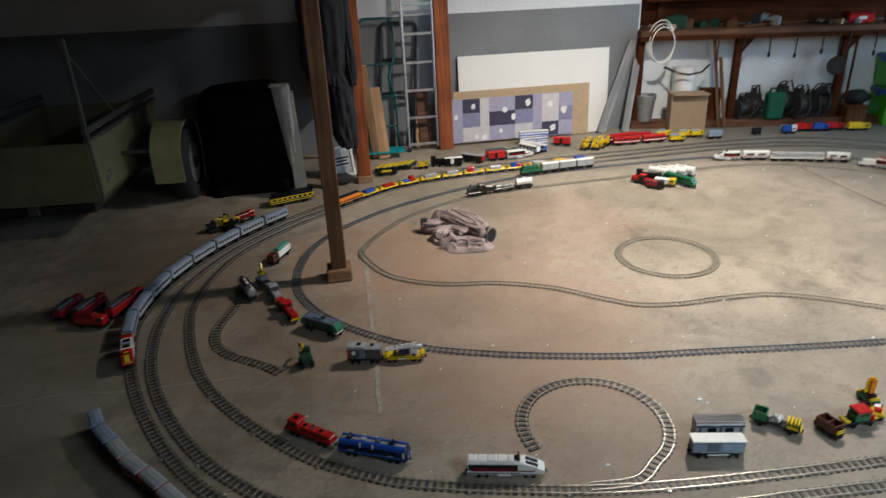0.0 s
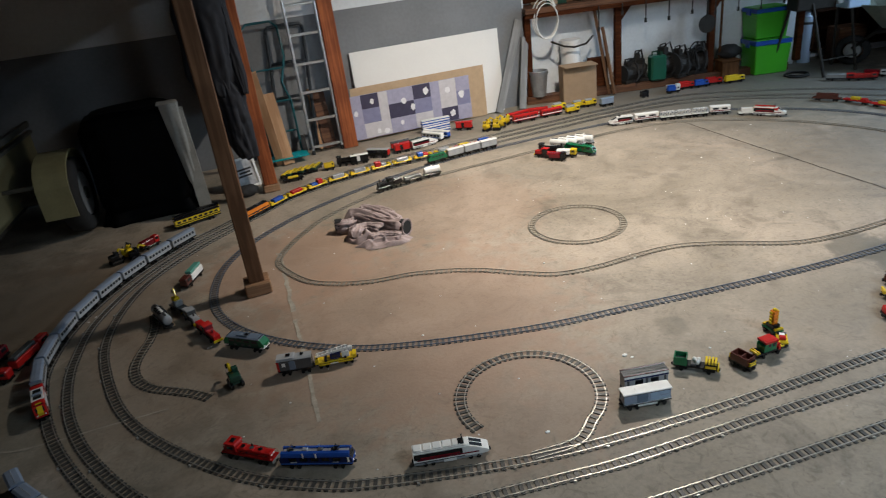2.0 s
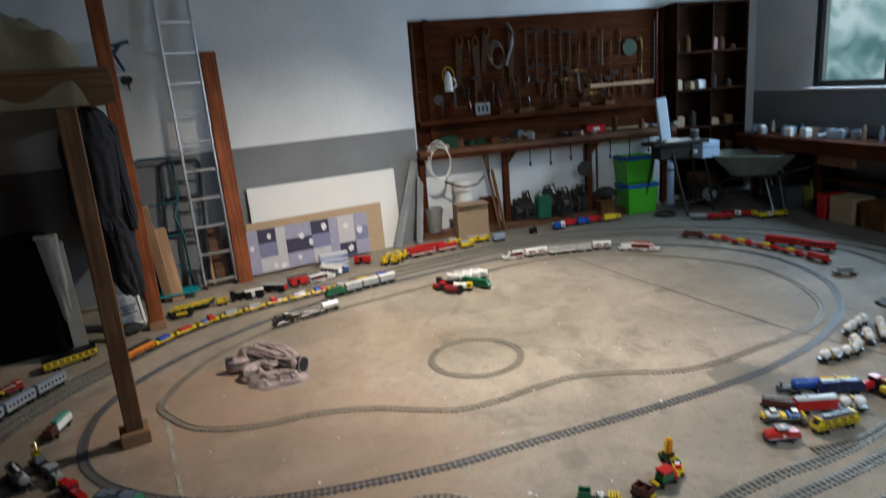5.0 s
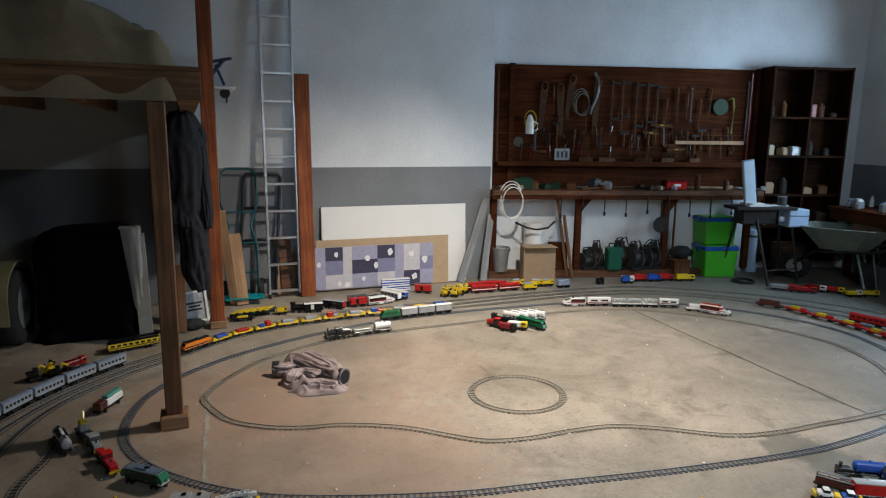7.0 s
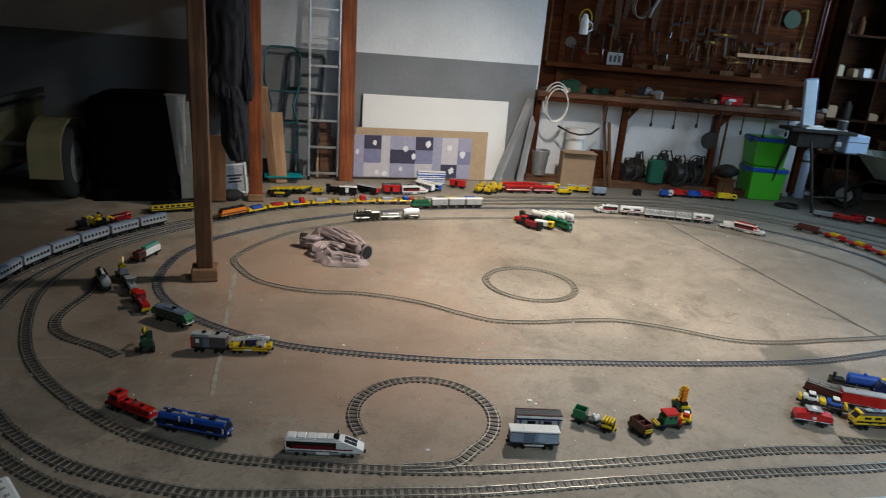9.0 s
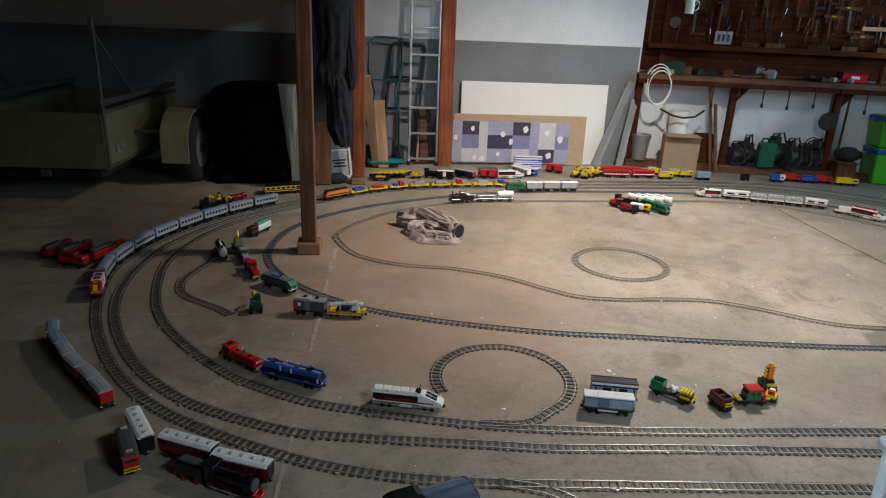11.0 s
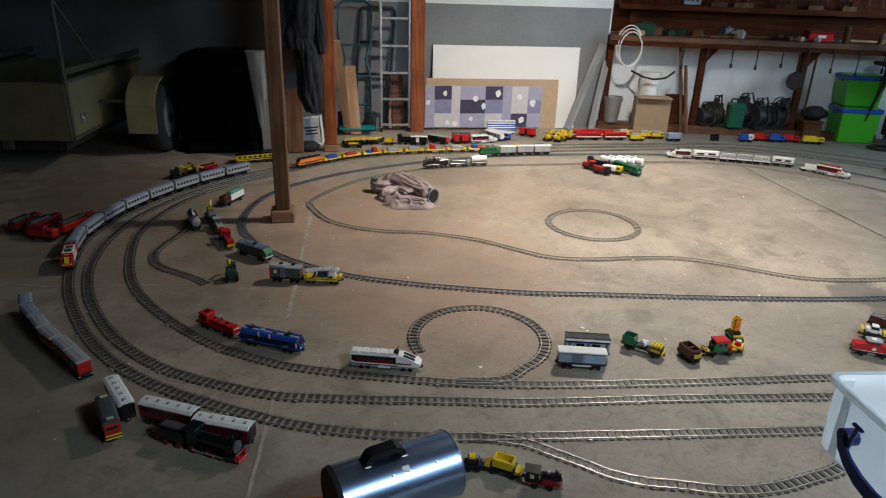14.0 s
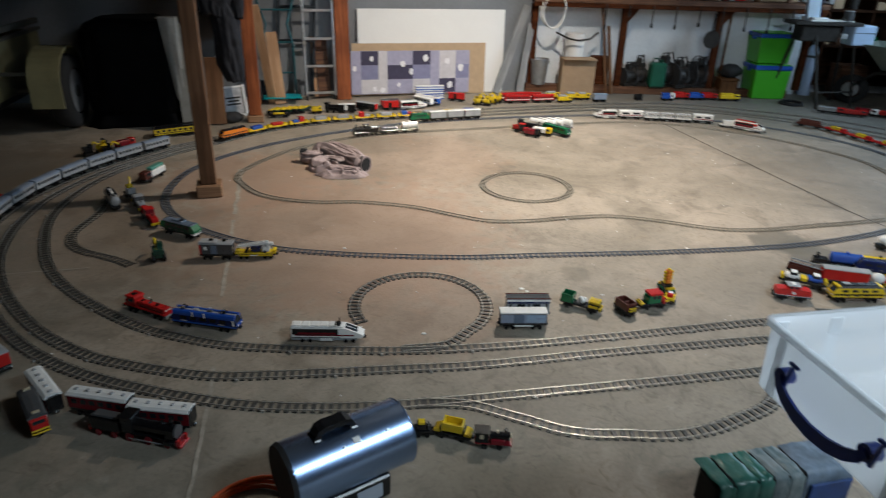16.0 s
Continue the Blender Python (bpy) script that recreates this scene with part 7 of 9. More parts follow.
def clamp(x, z, L):
    top = thing("bar_clamp", "rusty bar clamp hanging on the board", "clamp", bworld(x, TV, z), "hanging tools")
    bm = B()
    box(bm, (0, 0, -L / 2), (0.024, 0.008, L), None, 0, 0.001)
    part("bar", bm, M_RUST, top)
    for zz in (-0.04, -L * 0.7):
        bm = B()
        box(bm, (0.05, 0, zz), (0.11, 0.016, 0.03), None, 0, 0.003)
        part("jaw", bm, M_IRON, top)
    bm = B()
    rod(bm, (0.09, 0, -L * 0.7 - 0.02), (0.09, 0, -L * 0.7 + 0.09), 0.008, n=8)
    part("screw", bm, M_RUST, top)


def coil(x, z, r, material, label, v=TV, turns=3):
    top = thing("cable_coil", label, "cable", bworld(x, v, z))
    for k in range(turns):
        bm = B()
        rr = r * (1 - 0.07 * k)
        tube(bm, [(rr * 0.75 * math.cos(a) + 0.01 * k, -0.012 * k, rr * math.sin(a) * 1.15 - 0.02 * k) for a in [6.283 * i / 22 for i in range(22)]], 0.007, 6, 0, True)
        part("loop", bm, material, top)


def chisel(x, z, L, tilt, blade, handle):
    top = thing("chisel", "long chisel or file with a worn handle", "hand tool", bworld(x, TV - 0.006, z, 0, 0, tilt), "hanging tools")
    bm = B()
    rod(bm, (0, 0, 0), (0, 0, -L * 0.42), 0.012, 0.015, 8)
    part("handle", bm, handle, top)
    bm = B()
    box(bm, (0, 0, -L * 0.71), (0.016, 0.006, L * 0.58), None, 0, 0.001)
    part("blade", bm, blade, top)


def pliers(x, z, L, tilt, grip):
    top = thing("pliers", "pliers with coloured grips hanging on a nail", "pliers", bworld(x, TV - 0.008, z, 0, 0, tilt), "hanging tools")
    bm = B()
    prism(bm, [(-0.014, 0), (0.014, 0), (0.008, 0.055), (-0.008, 0.055)], -0.006, 0.006)
    part("jaw", bm, M_IRON, top)
    for q in (-1, 1):
        bm = B()
        tube(bm, [(q * 0.008, 0, 0.0), (q * 0.026, 0, -L * 0.35), (q * 0.024, 0, -L * 0.7), (q * 0.014, 0, -L)], 0.007, 6)
        part("grip", bm, grip, top)


def plane_tool(x, v, z, w, a):
    top = thing("wood_plane", "old wooden hand plane on the ledge", "plane", bworld(x, v, z, a), "ledge tools")
    bar("stock", top, (0, 0, 0.03), (w, 0.055, 0.06), M_TOOLW, 0.006)
    bm = B()
    box(bm, (w * 0.08, 0, 0.075), (0.012, 0.038, 0.09), pose(0, 0, 0, 0, 14, 0), 0, 0.002)
    part("iron", bm, M_RUST, top)
    bm = B()
    rod(bm, (-w * 0.36, 0, 0.06), (-w * 0.36, 0, 0.095), 0.014, 0.018, 10)
    part("knob", bm, M_BOARD, top)


def square(x, z, a, b, tilt):
    top = thing("try_square", "steel try square hanging on the board", "square", bworld(x, TV, z, 0, 0, tilt), "hanging tools")
    bar("blade", top, (0, 0, -a / 2), (0.028, 0.003, a), M_TSTEEL, 0.0005)
    bar("stock", top, (b / 2, 0, -a), (b, 0.016, 0.03), M_TOOLW, 0.002)


random.seed(11)
hand_saw(0.72, 2.35, 0.50, 4)
hand_saw(0.93, 2.33, 0.56, -3)
hand_saw(1.42, 2.42, 0.62, 2)
hand_saw(1.08, 2.45, 0.44, 7)
clamp(1.62, 2.50, 0.70)
clamp(1.76, 2.50, 0.66)
clamp(1.95, 2.48, 0.80)
clamp(2.10, 2.48, 0.72)
clamp(2.23, 2.46, 0.78)
GRIPS = [C["darkred"], C["black"], M_TOOLW, C["dgreen"], M_IRON, M_RUST]
x = 0.62
while x < 3.36:
    z = 1.86 + random.uniform(-0.10, 0.08)
    L = random.uniform(0.16, 0.34)
    k = random.random()
    if k < 0.40:
        chisel(x, z, L, random.uniform(-14, 14), random.choice([M_RUST, M_IRON, M_RUST]), random.choice([M_TOOLW, M_BENCH, M_RUST, C["black"]]))
    elif k < 0.62:
        pliers(x, z - 0.04, L * 0.7, random.uniform(-9, 9), random.choice(GRIPS))
    elif k < 0.76:
        hammer(x + 0.02, z, L)
    elif k < 0.90:
        spanner(x, z, L * 0.9, random.random() < 0.35)
    else:
        square(x, z, L, L * 0.55, random.uniform(-5, 5))
    x += random.uniform(0.07, 0.15)
x = 0.44
while x < 3.4:
    z = 1.70 + random.uniform(-0.06, 0.03)
    if random.random() < 0.6:
        chisel(x, z, random.uniform(0.12, 0.24), random.uniform(-8, 8), random.choice([M_RUST, M_IRON]), random.choice(GRIPS))
    else:
        pliers(x, z - 0.02, random.uniform(0.10, 0.17), random.uniform(-10, 10), random.choice(GRIPS))
    x += random.uniform(0.13, 0.30)
for i, x in enumerate((0.84, 1.30, 2.36, 2.50, 2.64, 2.82, 2.96)):
    chisel(x, 2.42 - 0.07 * (i % 3), 0.36 + 0.09 * (i % 2), random.uniform(-4, 4), M_RUST, M_TOOLW)
for x, a in ((1.55, 12), (2.05, -20), (2.38, 8), (2.75, 30), (1.28, -8)):
    plane_tool(x, 0.31, 1.452, random.uniform(0.16, 0.26), a)
spanner(2.70, 2.42, 0.42, True)
spanner(3.48, 2.5, 0.75, True)
for x, w, z in ((2.30, 0.30, 1.93), (2.16, 0.22, 1.83), (2.52, 0.26, 1.62)):
    top = thing("level", "brass-coloured wooden spirit level on nails", "level", bworld(x, TV - 0.02, z, 0, 0, random.uniform(-9, 9)), "hanging tools")
    bar("body", top, (0, 0, 0), (w, 0.02, 0.035), M_TOOLW, 0.002)
    bar("vial", top, (0, -0.011, 0.006), (0.05, 0.004, 0.012), C["yellow"], 0.001)
bm = B()
tube(bm, [(0.0, 0, 0.0), (0.05, -0.01, -0.10), (0.055, -0.01, -0.22), (0.02, -0.015, -0.34), (-0.03, -0.02, -0.44), (-0.045, -0.02, -0.52)], 0.02, 8)
solid("drain_pipe", bm, M_GREYWOOD, "curved grey pipe hung on the board", "pipe", bworld(1.36, 0.35, 2.58), smooth=True)


def spade(x, z0, z1, name, label, head, v=TV):
    top = thing(name, label, "garden tool", bworld(x, v, 0))
    bm = B()
    rod(bm, (0, 0, z0), (0, 0, z1), 0.015, n=8)
    part("shaft", bm, head[1], top)
    if head[0] == "blade":
        bm = B()
        prism(bm, [(-0.09, z0), (0.09, z0), (0.08, z0 - 0.2), (0, z0 - 0.26), (-0.08, z0 - 0.2)], -0.006, 0.002)
        part("blade", bm, M_IRON, top)


spade(0.12, 1.45, 2.6, "broom", "long wooden broom handle on the board", ("", M_TOOLW))
spade(3.52, 1.40, 2.62, "paint_roller", "red and yellow long-handled tool", ("", C["darkred"]))
top = thing("white_jug", "white plastic jug hanging on the board", "jug", bworld(0.53, 0.33, 1.80))
bm = B()
rod(bm, (0, 0, 0.0), (0, 0, 0.17), 0.055, 0.05, 16)
rod(bm, (0, 0, 0.17), (0, 0, 0.24), 0.05, 0.02, 16)
part("body", bm, C["white"], top)
bm = B()
tube(bm, [(0.05, 0, 0.03), (0.10, 0, 0.06), (0.10, 0, 0.13), (0.05, 0, 0.16)], 0.01, 6)
part("handle", bm, C["white"], top)
bm = B()
rod(bm, (0, -0.01, 0), (0, 0.01, 0), 0.065, n=24)
solid("grinding_disc", bm, M_TSTEEL, "round grey metal disc on the board", "disc", bworld(0.40, 0.39, 1.70))
top = thing("number_plate", "old white plate with dark marks on the ledge", "plate", bworld(0.98, 0.37, 1.455))
bar("plate", top, (0, 0, 0.09), (0.20, 0.006, 0.15), C["lgrey"], 0.002)
for i in range(3):
    bar("mark", top, (-0.055 + 0.055 * i, -0.0045, 0.09), (0.03, 0.003, 0.08), C["dgrey"], 0.0)
top = thing("angle_grinder_guard", "green round sanding plate on the board", "disc", bworld(3.10, 0.38, 2.18))
bm = B()
rod(bm, (0, -0.012, 0), (0, 0.012, 0), 0.105, n=24)
part("plate", bm, mat("dull_green_disc", (0.025, 0.06, 0.03), 0.7), top)
bm = B()
tube(bm, [(0.10, 0, 0.10), (0.17, 0, 0.12), (0.19, 0, 0.0), (0.18, 0, -0.35)], 0.014, 6)
part("strap", bm, mat("dull_yellow_webbing", (0.22, 0.18, 0.03), 0.8), top)
coil(1.20, 2.22, 0.14, M_RAILW, "grey cable coiled on the tool board")
coil(0.55, 1.98, 0.10, C["yellow"], "yellow strap looped on the tool board", turns=1)
coil(0.22, 1.00, 0.20, C["white"], "white cable hanging from the bench end", -0.10, 3)

# clutter on the bench top and ledge
random.seed(5)
cols = [C["dgrey"], M_RUST, M_TOOLW, C["dgreen"], M_IRON, M_TOOLW, M_BENCH, C["lgrey"], M_CARD]
x = 0.10
while x < 3.35:
    w, d, h = random.uniform(0.08, 0.24), random.uniform(0.08, 0.18), random.uniform(0.04, 0.15)
    kind = random.random()
    v = random.uniform(0.0, 0.2)
    bm = B()
    if kind < 0.4:
        box(bm, (0, 0, h / 2), (w, d, h), None, 0, 0.006)
        box(bm, (w * 0.1, 0, h + 0.008), (w * 0.5, d * 0.6, 0.016), None, 0, 0.003)
        solid("tool_case", bm, random.choice(cols), "small worn tool case on the bench", "case", bworld(x + w / 2, v, 1.115, random.uniform(-30, 30)), "bench clutter")
    elif kind < 0.7:
        rod(bm, (0, 0, 0), (0, 0, h + 0.04), 0.035, 0.035, 14)
        rod(bm, (0, 0, h + 0.04), (0, 0, h + 0.055), 0.03, 0.022, 14)
        solid("tin", bm, random.choice(cols), "small tin of paint on the bench", "tin", bworld(x + 0.04, v, 1.115), "bench clutter")
    else:
        rod(bm, (-w, 0, 0.02), (w, 0, 0.02), 0.018, 0.014, 8)
        box(bm, (w * 0.8, 0, 0.03), (0.06, 0.09, 0.05), None, 0, 0.006)
        solid("hand_tool", bm, random.choice(cols), "hand tool lying on the bench", "tool", bworld(x + w, v, 1.115, random.uniform(-50, 50)), "bench clutter")
    x += w + random.uniform(-0.02, 0.05)
top = thing("red_tool_box", "red metal box on the workbench", "box", bworld(2.40, 0.10, 1.115))
bar("body", top, (0, 0, 0.055), (0.27, 0.18, 0.09), C["red"], 0.006)
bar("lid", top, (0, 0, 0.112), (0.28, 0.19, 0.02), C["darkred"], 0.006)
bar("label_plate", top, (0, -0.103, 0.065), (0.09, 0.003, 0.03), C["white"], 0.0)
for i in range(9):
    zz = random.uniform(0.10, 0.28)
    bm = B()
    rod(bm, (0, 0, 0), (0, 0, -zz), 0.009, 0.006, 8)
    box(bm, (0, 0, -zz), (0.03, 0.012, 0.05), None, 0, 0.003)
    solid("hanging_tool", bm, random.choice([M_IRON, M_RUST, M_IRON, M_BOARD]), "slim hand tool hanging under the bench edge", "tool", bworld(0.85 + 0.28 * i, -0.118, 1.05), "tools under the bench")

# things under the bench
def grey_bucket():
    top = thing("bucket", "dull grey metal bucket by the bench", "bucket", bworld(0.13, 0.0, 0.09))
    bm = B()
    bmesh.ops.create_cone(bm, cap_ends=False, segments=24, radius1=0.085, radius2=0.115, depth=0.30, matrix=Matrix.Translation((0, 0, 0.15)))
    bmesh.ops.create_circle(bm, cap_ends=True, segments=24, radius=0.085, matrix=Matrix.Translation((0, 0, 0.004)))
    bmesh.ops.create_cone(bm, cap_ends=False, segments=24, radius1=0.079, radius2=0.109, depth=0.29, matrix=Matrix.Translation((0, 0, 0.155)))
    part("body", bm, M_GALV, top)
    bm = B()
    tube(bm, [(0.113 * math.cos(a), 0.113 * math.sin(a), 0.30) for a in [6.283 * i / 24 for i in range(24)]], 0.006, 6, 0, True)
    part("rim", bm, M_GALV, top)
    bm = B()
    tube(bm, [(0.115 * math.cos(a), -0.03 - 0.02 * math.sin(a), 0.29 - 0.09 * math.sin(a)) for a in [3.1416 * i / 12 for i in range(13)]], 0.004, 6)
    part("handle", bm, M_IRON, top)


grey_bucket()
top = thing("cardboard_box", "brown cardboard box under the bench", "box", bworld(0.58, -0.16, 0.002, 3))
bar("body", top, (0, 0.04, 0.215), (0.41, 0.18, 0.43), M_CARD, 0.004)
bar("flap", top, (0.0, -0.05, 0.433), (0.40, 0.10, 0.004), M_CARD, 0.001, pose(0, 0, 0, 4))
bar("tape", top, (0, -0.0412, 0.24), (0.05, 0.002, 0.30), mat("brown_tape", (0.30, 0.20, 0.10), 0.3), 0.0)
top = thing("white_tub", "white plastic tub with a black strap behind the box", "tub", bworld(0.56, 0.10, 0.09))
bm = B()
bmesh.ops.create_cone(bm, cap_ends=True, segments=28, radius1=0.10, radius2=0.125, depth=0.60, matrix=Matrix.Translation((0, 0, 0.30)))
part("body", bm, M_PANEL, top)
bm = B()
tube(bm, [(-0.26, -0.12, 0.62), (-0.12, -0.2, 0.56), (0.0, -0.21, 0.54), (0.14, -0.2, 0.56), (0.25, -0.12, 0.63)], 0.012, 6)
part("strap", bm, M_IRON, top)
bm = B()
box(bm, (0, 0, 0.17), (0.22, 0.14, 0.34), None, 0, 0.01)
solid("brown_case", bm, M_BOARD, "dark brown wooden case under the bench", "case", bworld(0.90, 0.12, 0.09))
for a, b, w in (((0.99, -0.06, 0.006), (0.84, 0.02, 1.02), 0.05), ((1.04, -0.10, 0.006), (0.93, 0.0, 0.80), 0.04)):
    av, bv = BENCH @ Vector(a), BENCH @ Vector(b)
    d = bv - av
    bm = B()
    box(bm, (0, 0, d.length / 2), (w, 0.03, d.length), None, 0, 0.003)
    solid("batten", bm, M_POST2, "weathered wooden batten leaning on the bench", "plank", Matrix.Translation(av) @ d.to_track_quat("Z", "Y").to_matrix().to_4x4())


def machine(x, v, seed, w, h, name, label):
    """A dark motor with a finned housing, a drum and cables."""
    random.seed(seed)
    top = thing(name, label, "machine", bworld(x, v, 0.09, random.uniform(-25, 25)))
    bm = B()
    rod(bm, (-w * 0.4, 0, h * 0.38), (w * 0.3, 0, h * 0.38), h * 0.34, n=18)
    part("motor_housing", bm, M_IRON, top)
    for i in range(8):
        bm = B()
        a = 6.283 * i / 8
        y, z = h * 0.35 * math.cos(a), h * 0.38 + h * 0.35 * math.sin(a)
        box(bm, (-w * 0.05, y, z), (w * 0.62, 0.012, 0.012), None, 0, 0.002)
        part("fin", bm, M_IRON, top)
    bm = B()
    rod(bm, (-w * 0.46, 0, h * 0.40), (-w * 0.38, 0, h * 0.40), h * random.uniform(0.28, 0.42), n=20)
    part("fan_cover", bm, M_RUBBER, top)
    bm = B()
    tube(bm, [(-w * 0.25, 0.02, h * 0.72), (-w * 0.2, 0.02, h * 0.98), (w * 0.12, 0.02, h * 1.0), (w * 0.18, 0.02, h * 0.70)], 0.010, 6)
    part("grip", bm, M_RUBBER, top)
    bm = B()
    rod(bm, (w * 0.3, 0, h * 0.38), (w * 0.44, 0, h * 0.38), h * 0.2, h * 0.14, 16)
    part("flange", bm, M_IRON, top)
    bar("base", top, (0, 0, 0.02), (w, h * 0.6, 0.04), M_IRON, 0.004)
    bar("terminal_box", top, (-w * 0.1, 0, h * 0.80), (w * 0.3, h * 0.3, h * 0.22), M_IRON, 0.008)
    bm = B()
    tube(bm, [(-w * 0.1, 0, h * 0.9), (0.02, -0.06, h * 1.05), (w * 0.2, -0.1, h * 0.7), (w * 0.1, -0.16, h * 0.3), (-w * 0.2, -0.18, h * 0.12)], 0.011, 6)
    part("cable", bm, M_RUBBER, top)


for i, (x, v, w, h) in enumerate(((1.28, 0.06, 0.22, 0.28), (1.42, 0.10, 0.22, 0.36), (1.74, 0.10, 0.26, 0.40), (1.90, 0.04, 0.22, 0.36), (2.05, 0.08, 0.24, 0.30), (2.20, 0.10, 0.2, 0.36))):
    machine(x, v, 20 + i, w, h, "electric_motor", "black electric motor with cables under the bench")
coil(2.10, 0.33, 0.13, M_RUBBER, "black cable coil among the motors", 0.0, 4)
top = thing("green_canister", "dark green plastic canister under the bench", "canister", bworld(1.60, -0.02, 0.09))
bar("body", top, (0, 0, 0.15), (0.19, 0.15, 0.30), mat("bottle_green_plastic", (0.01, 0.10, 0.06), 0.35), 0.02)
bm = B()
rod(bm, (0.04, 0, 0.30), (0.04, 0, 0.335), 0.025, n=12)
part("cap", bm, C["dgreen"], top)
bm = B()
tube(bm, [(-0.07, 0, 0.29), (-0.06, 0, 0.345), (0.0, 0, 0.345), (0.005, 0, 0.30)], 0.011, 6)
part("handle", bm, C["dgreen"], top)
top = thing("frying_pan", "black pan hanging on the bench leg", "pan", bworld(2.19, -0.045, 0.68))
bm = B()
rod(bm, (0, -0.012, 0), (0, 0.012, 0), 0.105, 0.095, 24)
part("plate", bm, M_IRON, top)
bm = B()
rod(bm, (0, 0, 0.10), (0, 0, 0.30), 0.011, n=8)
part("handle", bm, M_IRON, top)
spade(2.42, 0.14, 1.0, "spade", "spade with a worn wooden shaft", ("", M_TOOLW), 0.05)
bm = B()
box(bm, (0, 0, 0.1), (0.22, 0.2, 0.2), None, 0, 0.01)
box(bm, (0, 0, 0.21), (0.24, 0.22, 0.02), None, 0, 0.004)
solid("wooden_crate", bm, M_TOOLW, "small brown wooden box under the bench", "box", bworld(2.50, 0.0, 0.002))
bm = B()
bmesh.ops.create_icosphere(bm, subdivisions=3, radius=1)
for v in bm.verts:
    k = 1 + 0.22 * noise.noise(v.co * 2.3)
    v.co = (v.co.x * 0.15 * k, v.co.y * 0.10 * k, 0.08 + v.co.z * 0.085 * k)
solid("black_sack", bm, M_RUBBER, "dark sack on a box under the bench", "sack", bworld(2.55, 0.06, 0.22), smooth=True)


def storage_box(x, v, z, w, d, h, rz):
    green, blue = mat("bright_green_plastic", (0.06, 0.42, 0.02), 0.35, var=0.1), C["blue"]
    top = thing("storage_box", "bright green plastic storage box with a blue lid band", "storage box", bworld(x, v, z, rz), "stacked green boxes")
    bm = B()
    vs = box(bm, (0, 0, h * 0.42), (w, d, h * 0.84), None, 0, 0.012)
    for q in bm.verts:
        k = 0.90 + 0.10 * min(1, q.co.z / (h * 0.84))
        q.co.x, q.co.y = q.co.x * k, q.co.y * k
    part("body", bm, green, top)
    bar("lid", top, (0, 0, h * 0.90), (w * 1.03, d * 1.03, h * 0.13), blue, 0.008, label="dark blue lid band")
    bar("top_panel", top, (0, 0, h * 0.97), (w * 0.93, d * 0.9, h * 0.05), green, 0.006)
    for s in (-1, 1):
        bar("clip", top, (s * w * 0.52, 0, h * 0.86), (0.015, 0.09, h * 0.2), blue, 0.004)


storage_box(2.99, 0.02, 0.0, 0.45, 0.36, 0.42, 0)
storage_box(2.97, 0.04, 0.425, 0.43, 0.34, 0.36, 1)
bm = B()
tube(bm, [(0.13 * math.cos(a), 0.13 * math.sin(a), 0.012) for a in [6.283 * i / 24 for i in range(24)]], 0.011, 6, 0, True)
tube(bm, [(0.115 * math.cos(a) + 0.01, 0.115 * math.sin(a), 0.026) for a in [6.283 * i / 24 for i in range(24)]], 0.010, 6, 0, True)
solid("cable_ring", bm, M_RUBBER, "black cable ring lying on the floor", "cable", bworld(3.15, -0.42, 0))


def machine_stand():
    """A dark bench machine on four splayed legs with pale blue covers."""
    blue = mat("pale_blue_enamel", (0.42, 0.55, 0.74), 0.4, var=0.12, scale=10)
    top = thing("machine_stand", "dark bench machine on splayed legs with pale blue covers", "machine", pose(6.76, 5.98, 0, 0, 0, -17))
    bar("table", top, (0, 0, 0.93), (0.78, 0.34, 0.04), M_IRON, 0.006)
    bar("housing", top, (-0.06, 0.0, 0.82), (0.44, 0.24, 0.18), M_IRON, 0.012)
    bar("gear_case", top, (0.43, -0.03, 0.81), (0.26, 0.24, 0.22), blue, 0.012, label="pale blue sheet metal cover")
    bar("cover_seam", top, (0.43, -0.152, 0.84), (0.25, 0.004, 0.008), C["dgrey"], 0.0)
    bar("switch", top, (0.20, -0.14, 0.80), (0.07, 0.04, 0.06), C["lgrey"], 0.006)
    for x0, y0, x1, y1 in ((-0.24, 0.08, -0.36, 0.20), (-0.10, -0.11, -0.02, -0.36), (0.36, -0.09, 0.46, -0.20), (0.34, 0.10, 0.44, 0.24)):
        bm = B()
        rod(bm, (x1, y1, 0.0), (x0, y0, 0.80), 0.017, n=10)
        part("leg", bm, M_IRON, top)
    bm = B()
    rod(bm, (-0.02, -0.30, 0.18), (0.46, -0.18, 0.18), 0.010, n=8)
    part("stretcher", bm, M_IRON, top)
    t2 = thing("paper_stack", "white papers lying on the machine table", "paper", pose(6.72, 5.98, 0.951, 0, 0, -14))
    bar("sheet", t2, (-0.05, 0, 0.012), (0.26, 0.22, 0.024), C["white"], 0.002)
    bar("sheet", t2, (0.20, 0.0, 0.008), (0.30, 0.16, 0.014), C["white"], 0.002)
    bar("sheet", t2, (-0.08, 0.01, 0.034), (0.20, 0.2, 0.016), C["white"], 0.002, pose(0, 0, 0, 0, 0, 12))
    t3 = thing("paint_can", "dark paint can on the machine table", "can", pose(6.98, 5.86, 0.966))
    bm = B()
    rod(bm, (0, 0, 0), (0, 0, 0.1), 0.055, n=18)
    part("body", bm, C["dgrey"], t3)
    bm = B()
    rod(bm, (0, 0, 0.1), (0, 0, 0.108), 0.057, n=18)
    part("lid", bm, M_GALV, t3)


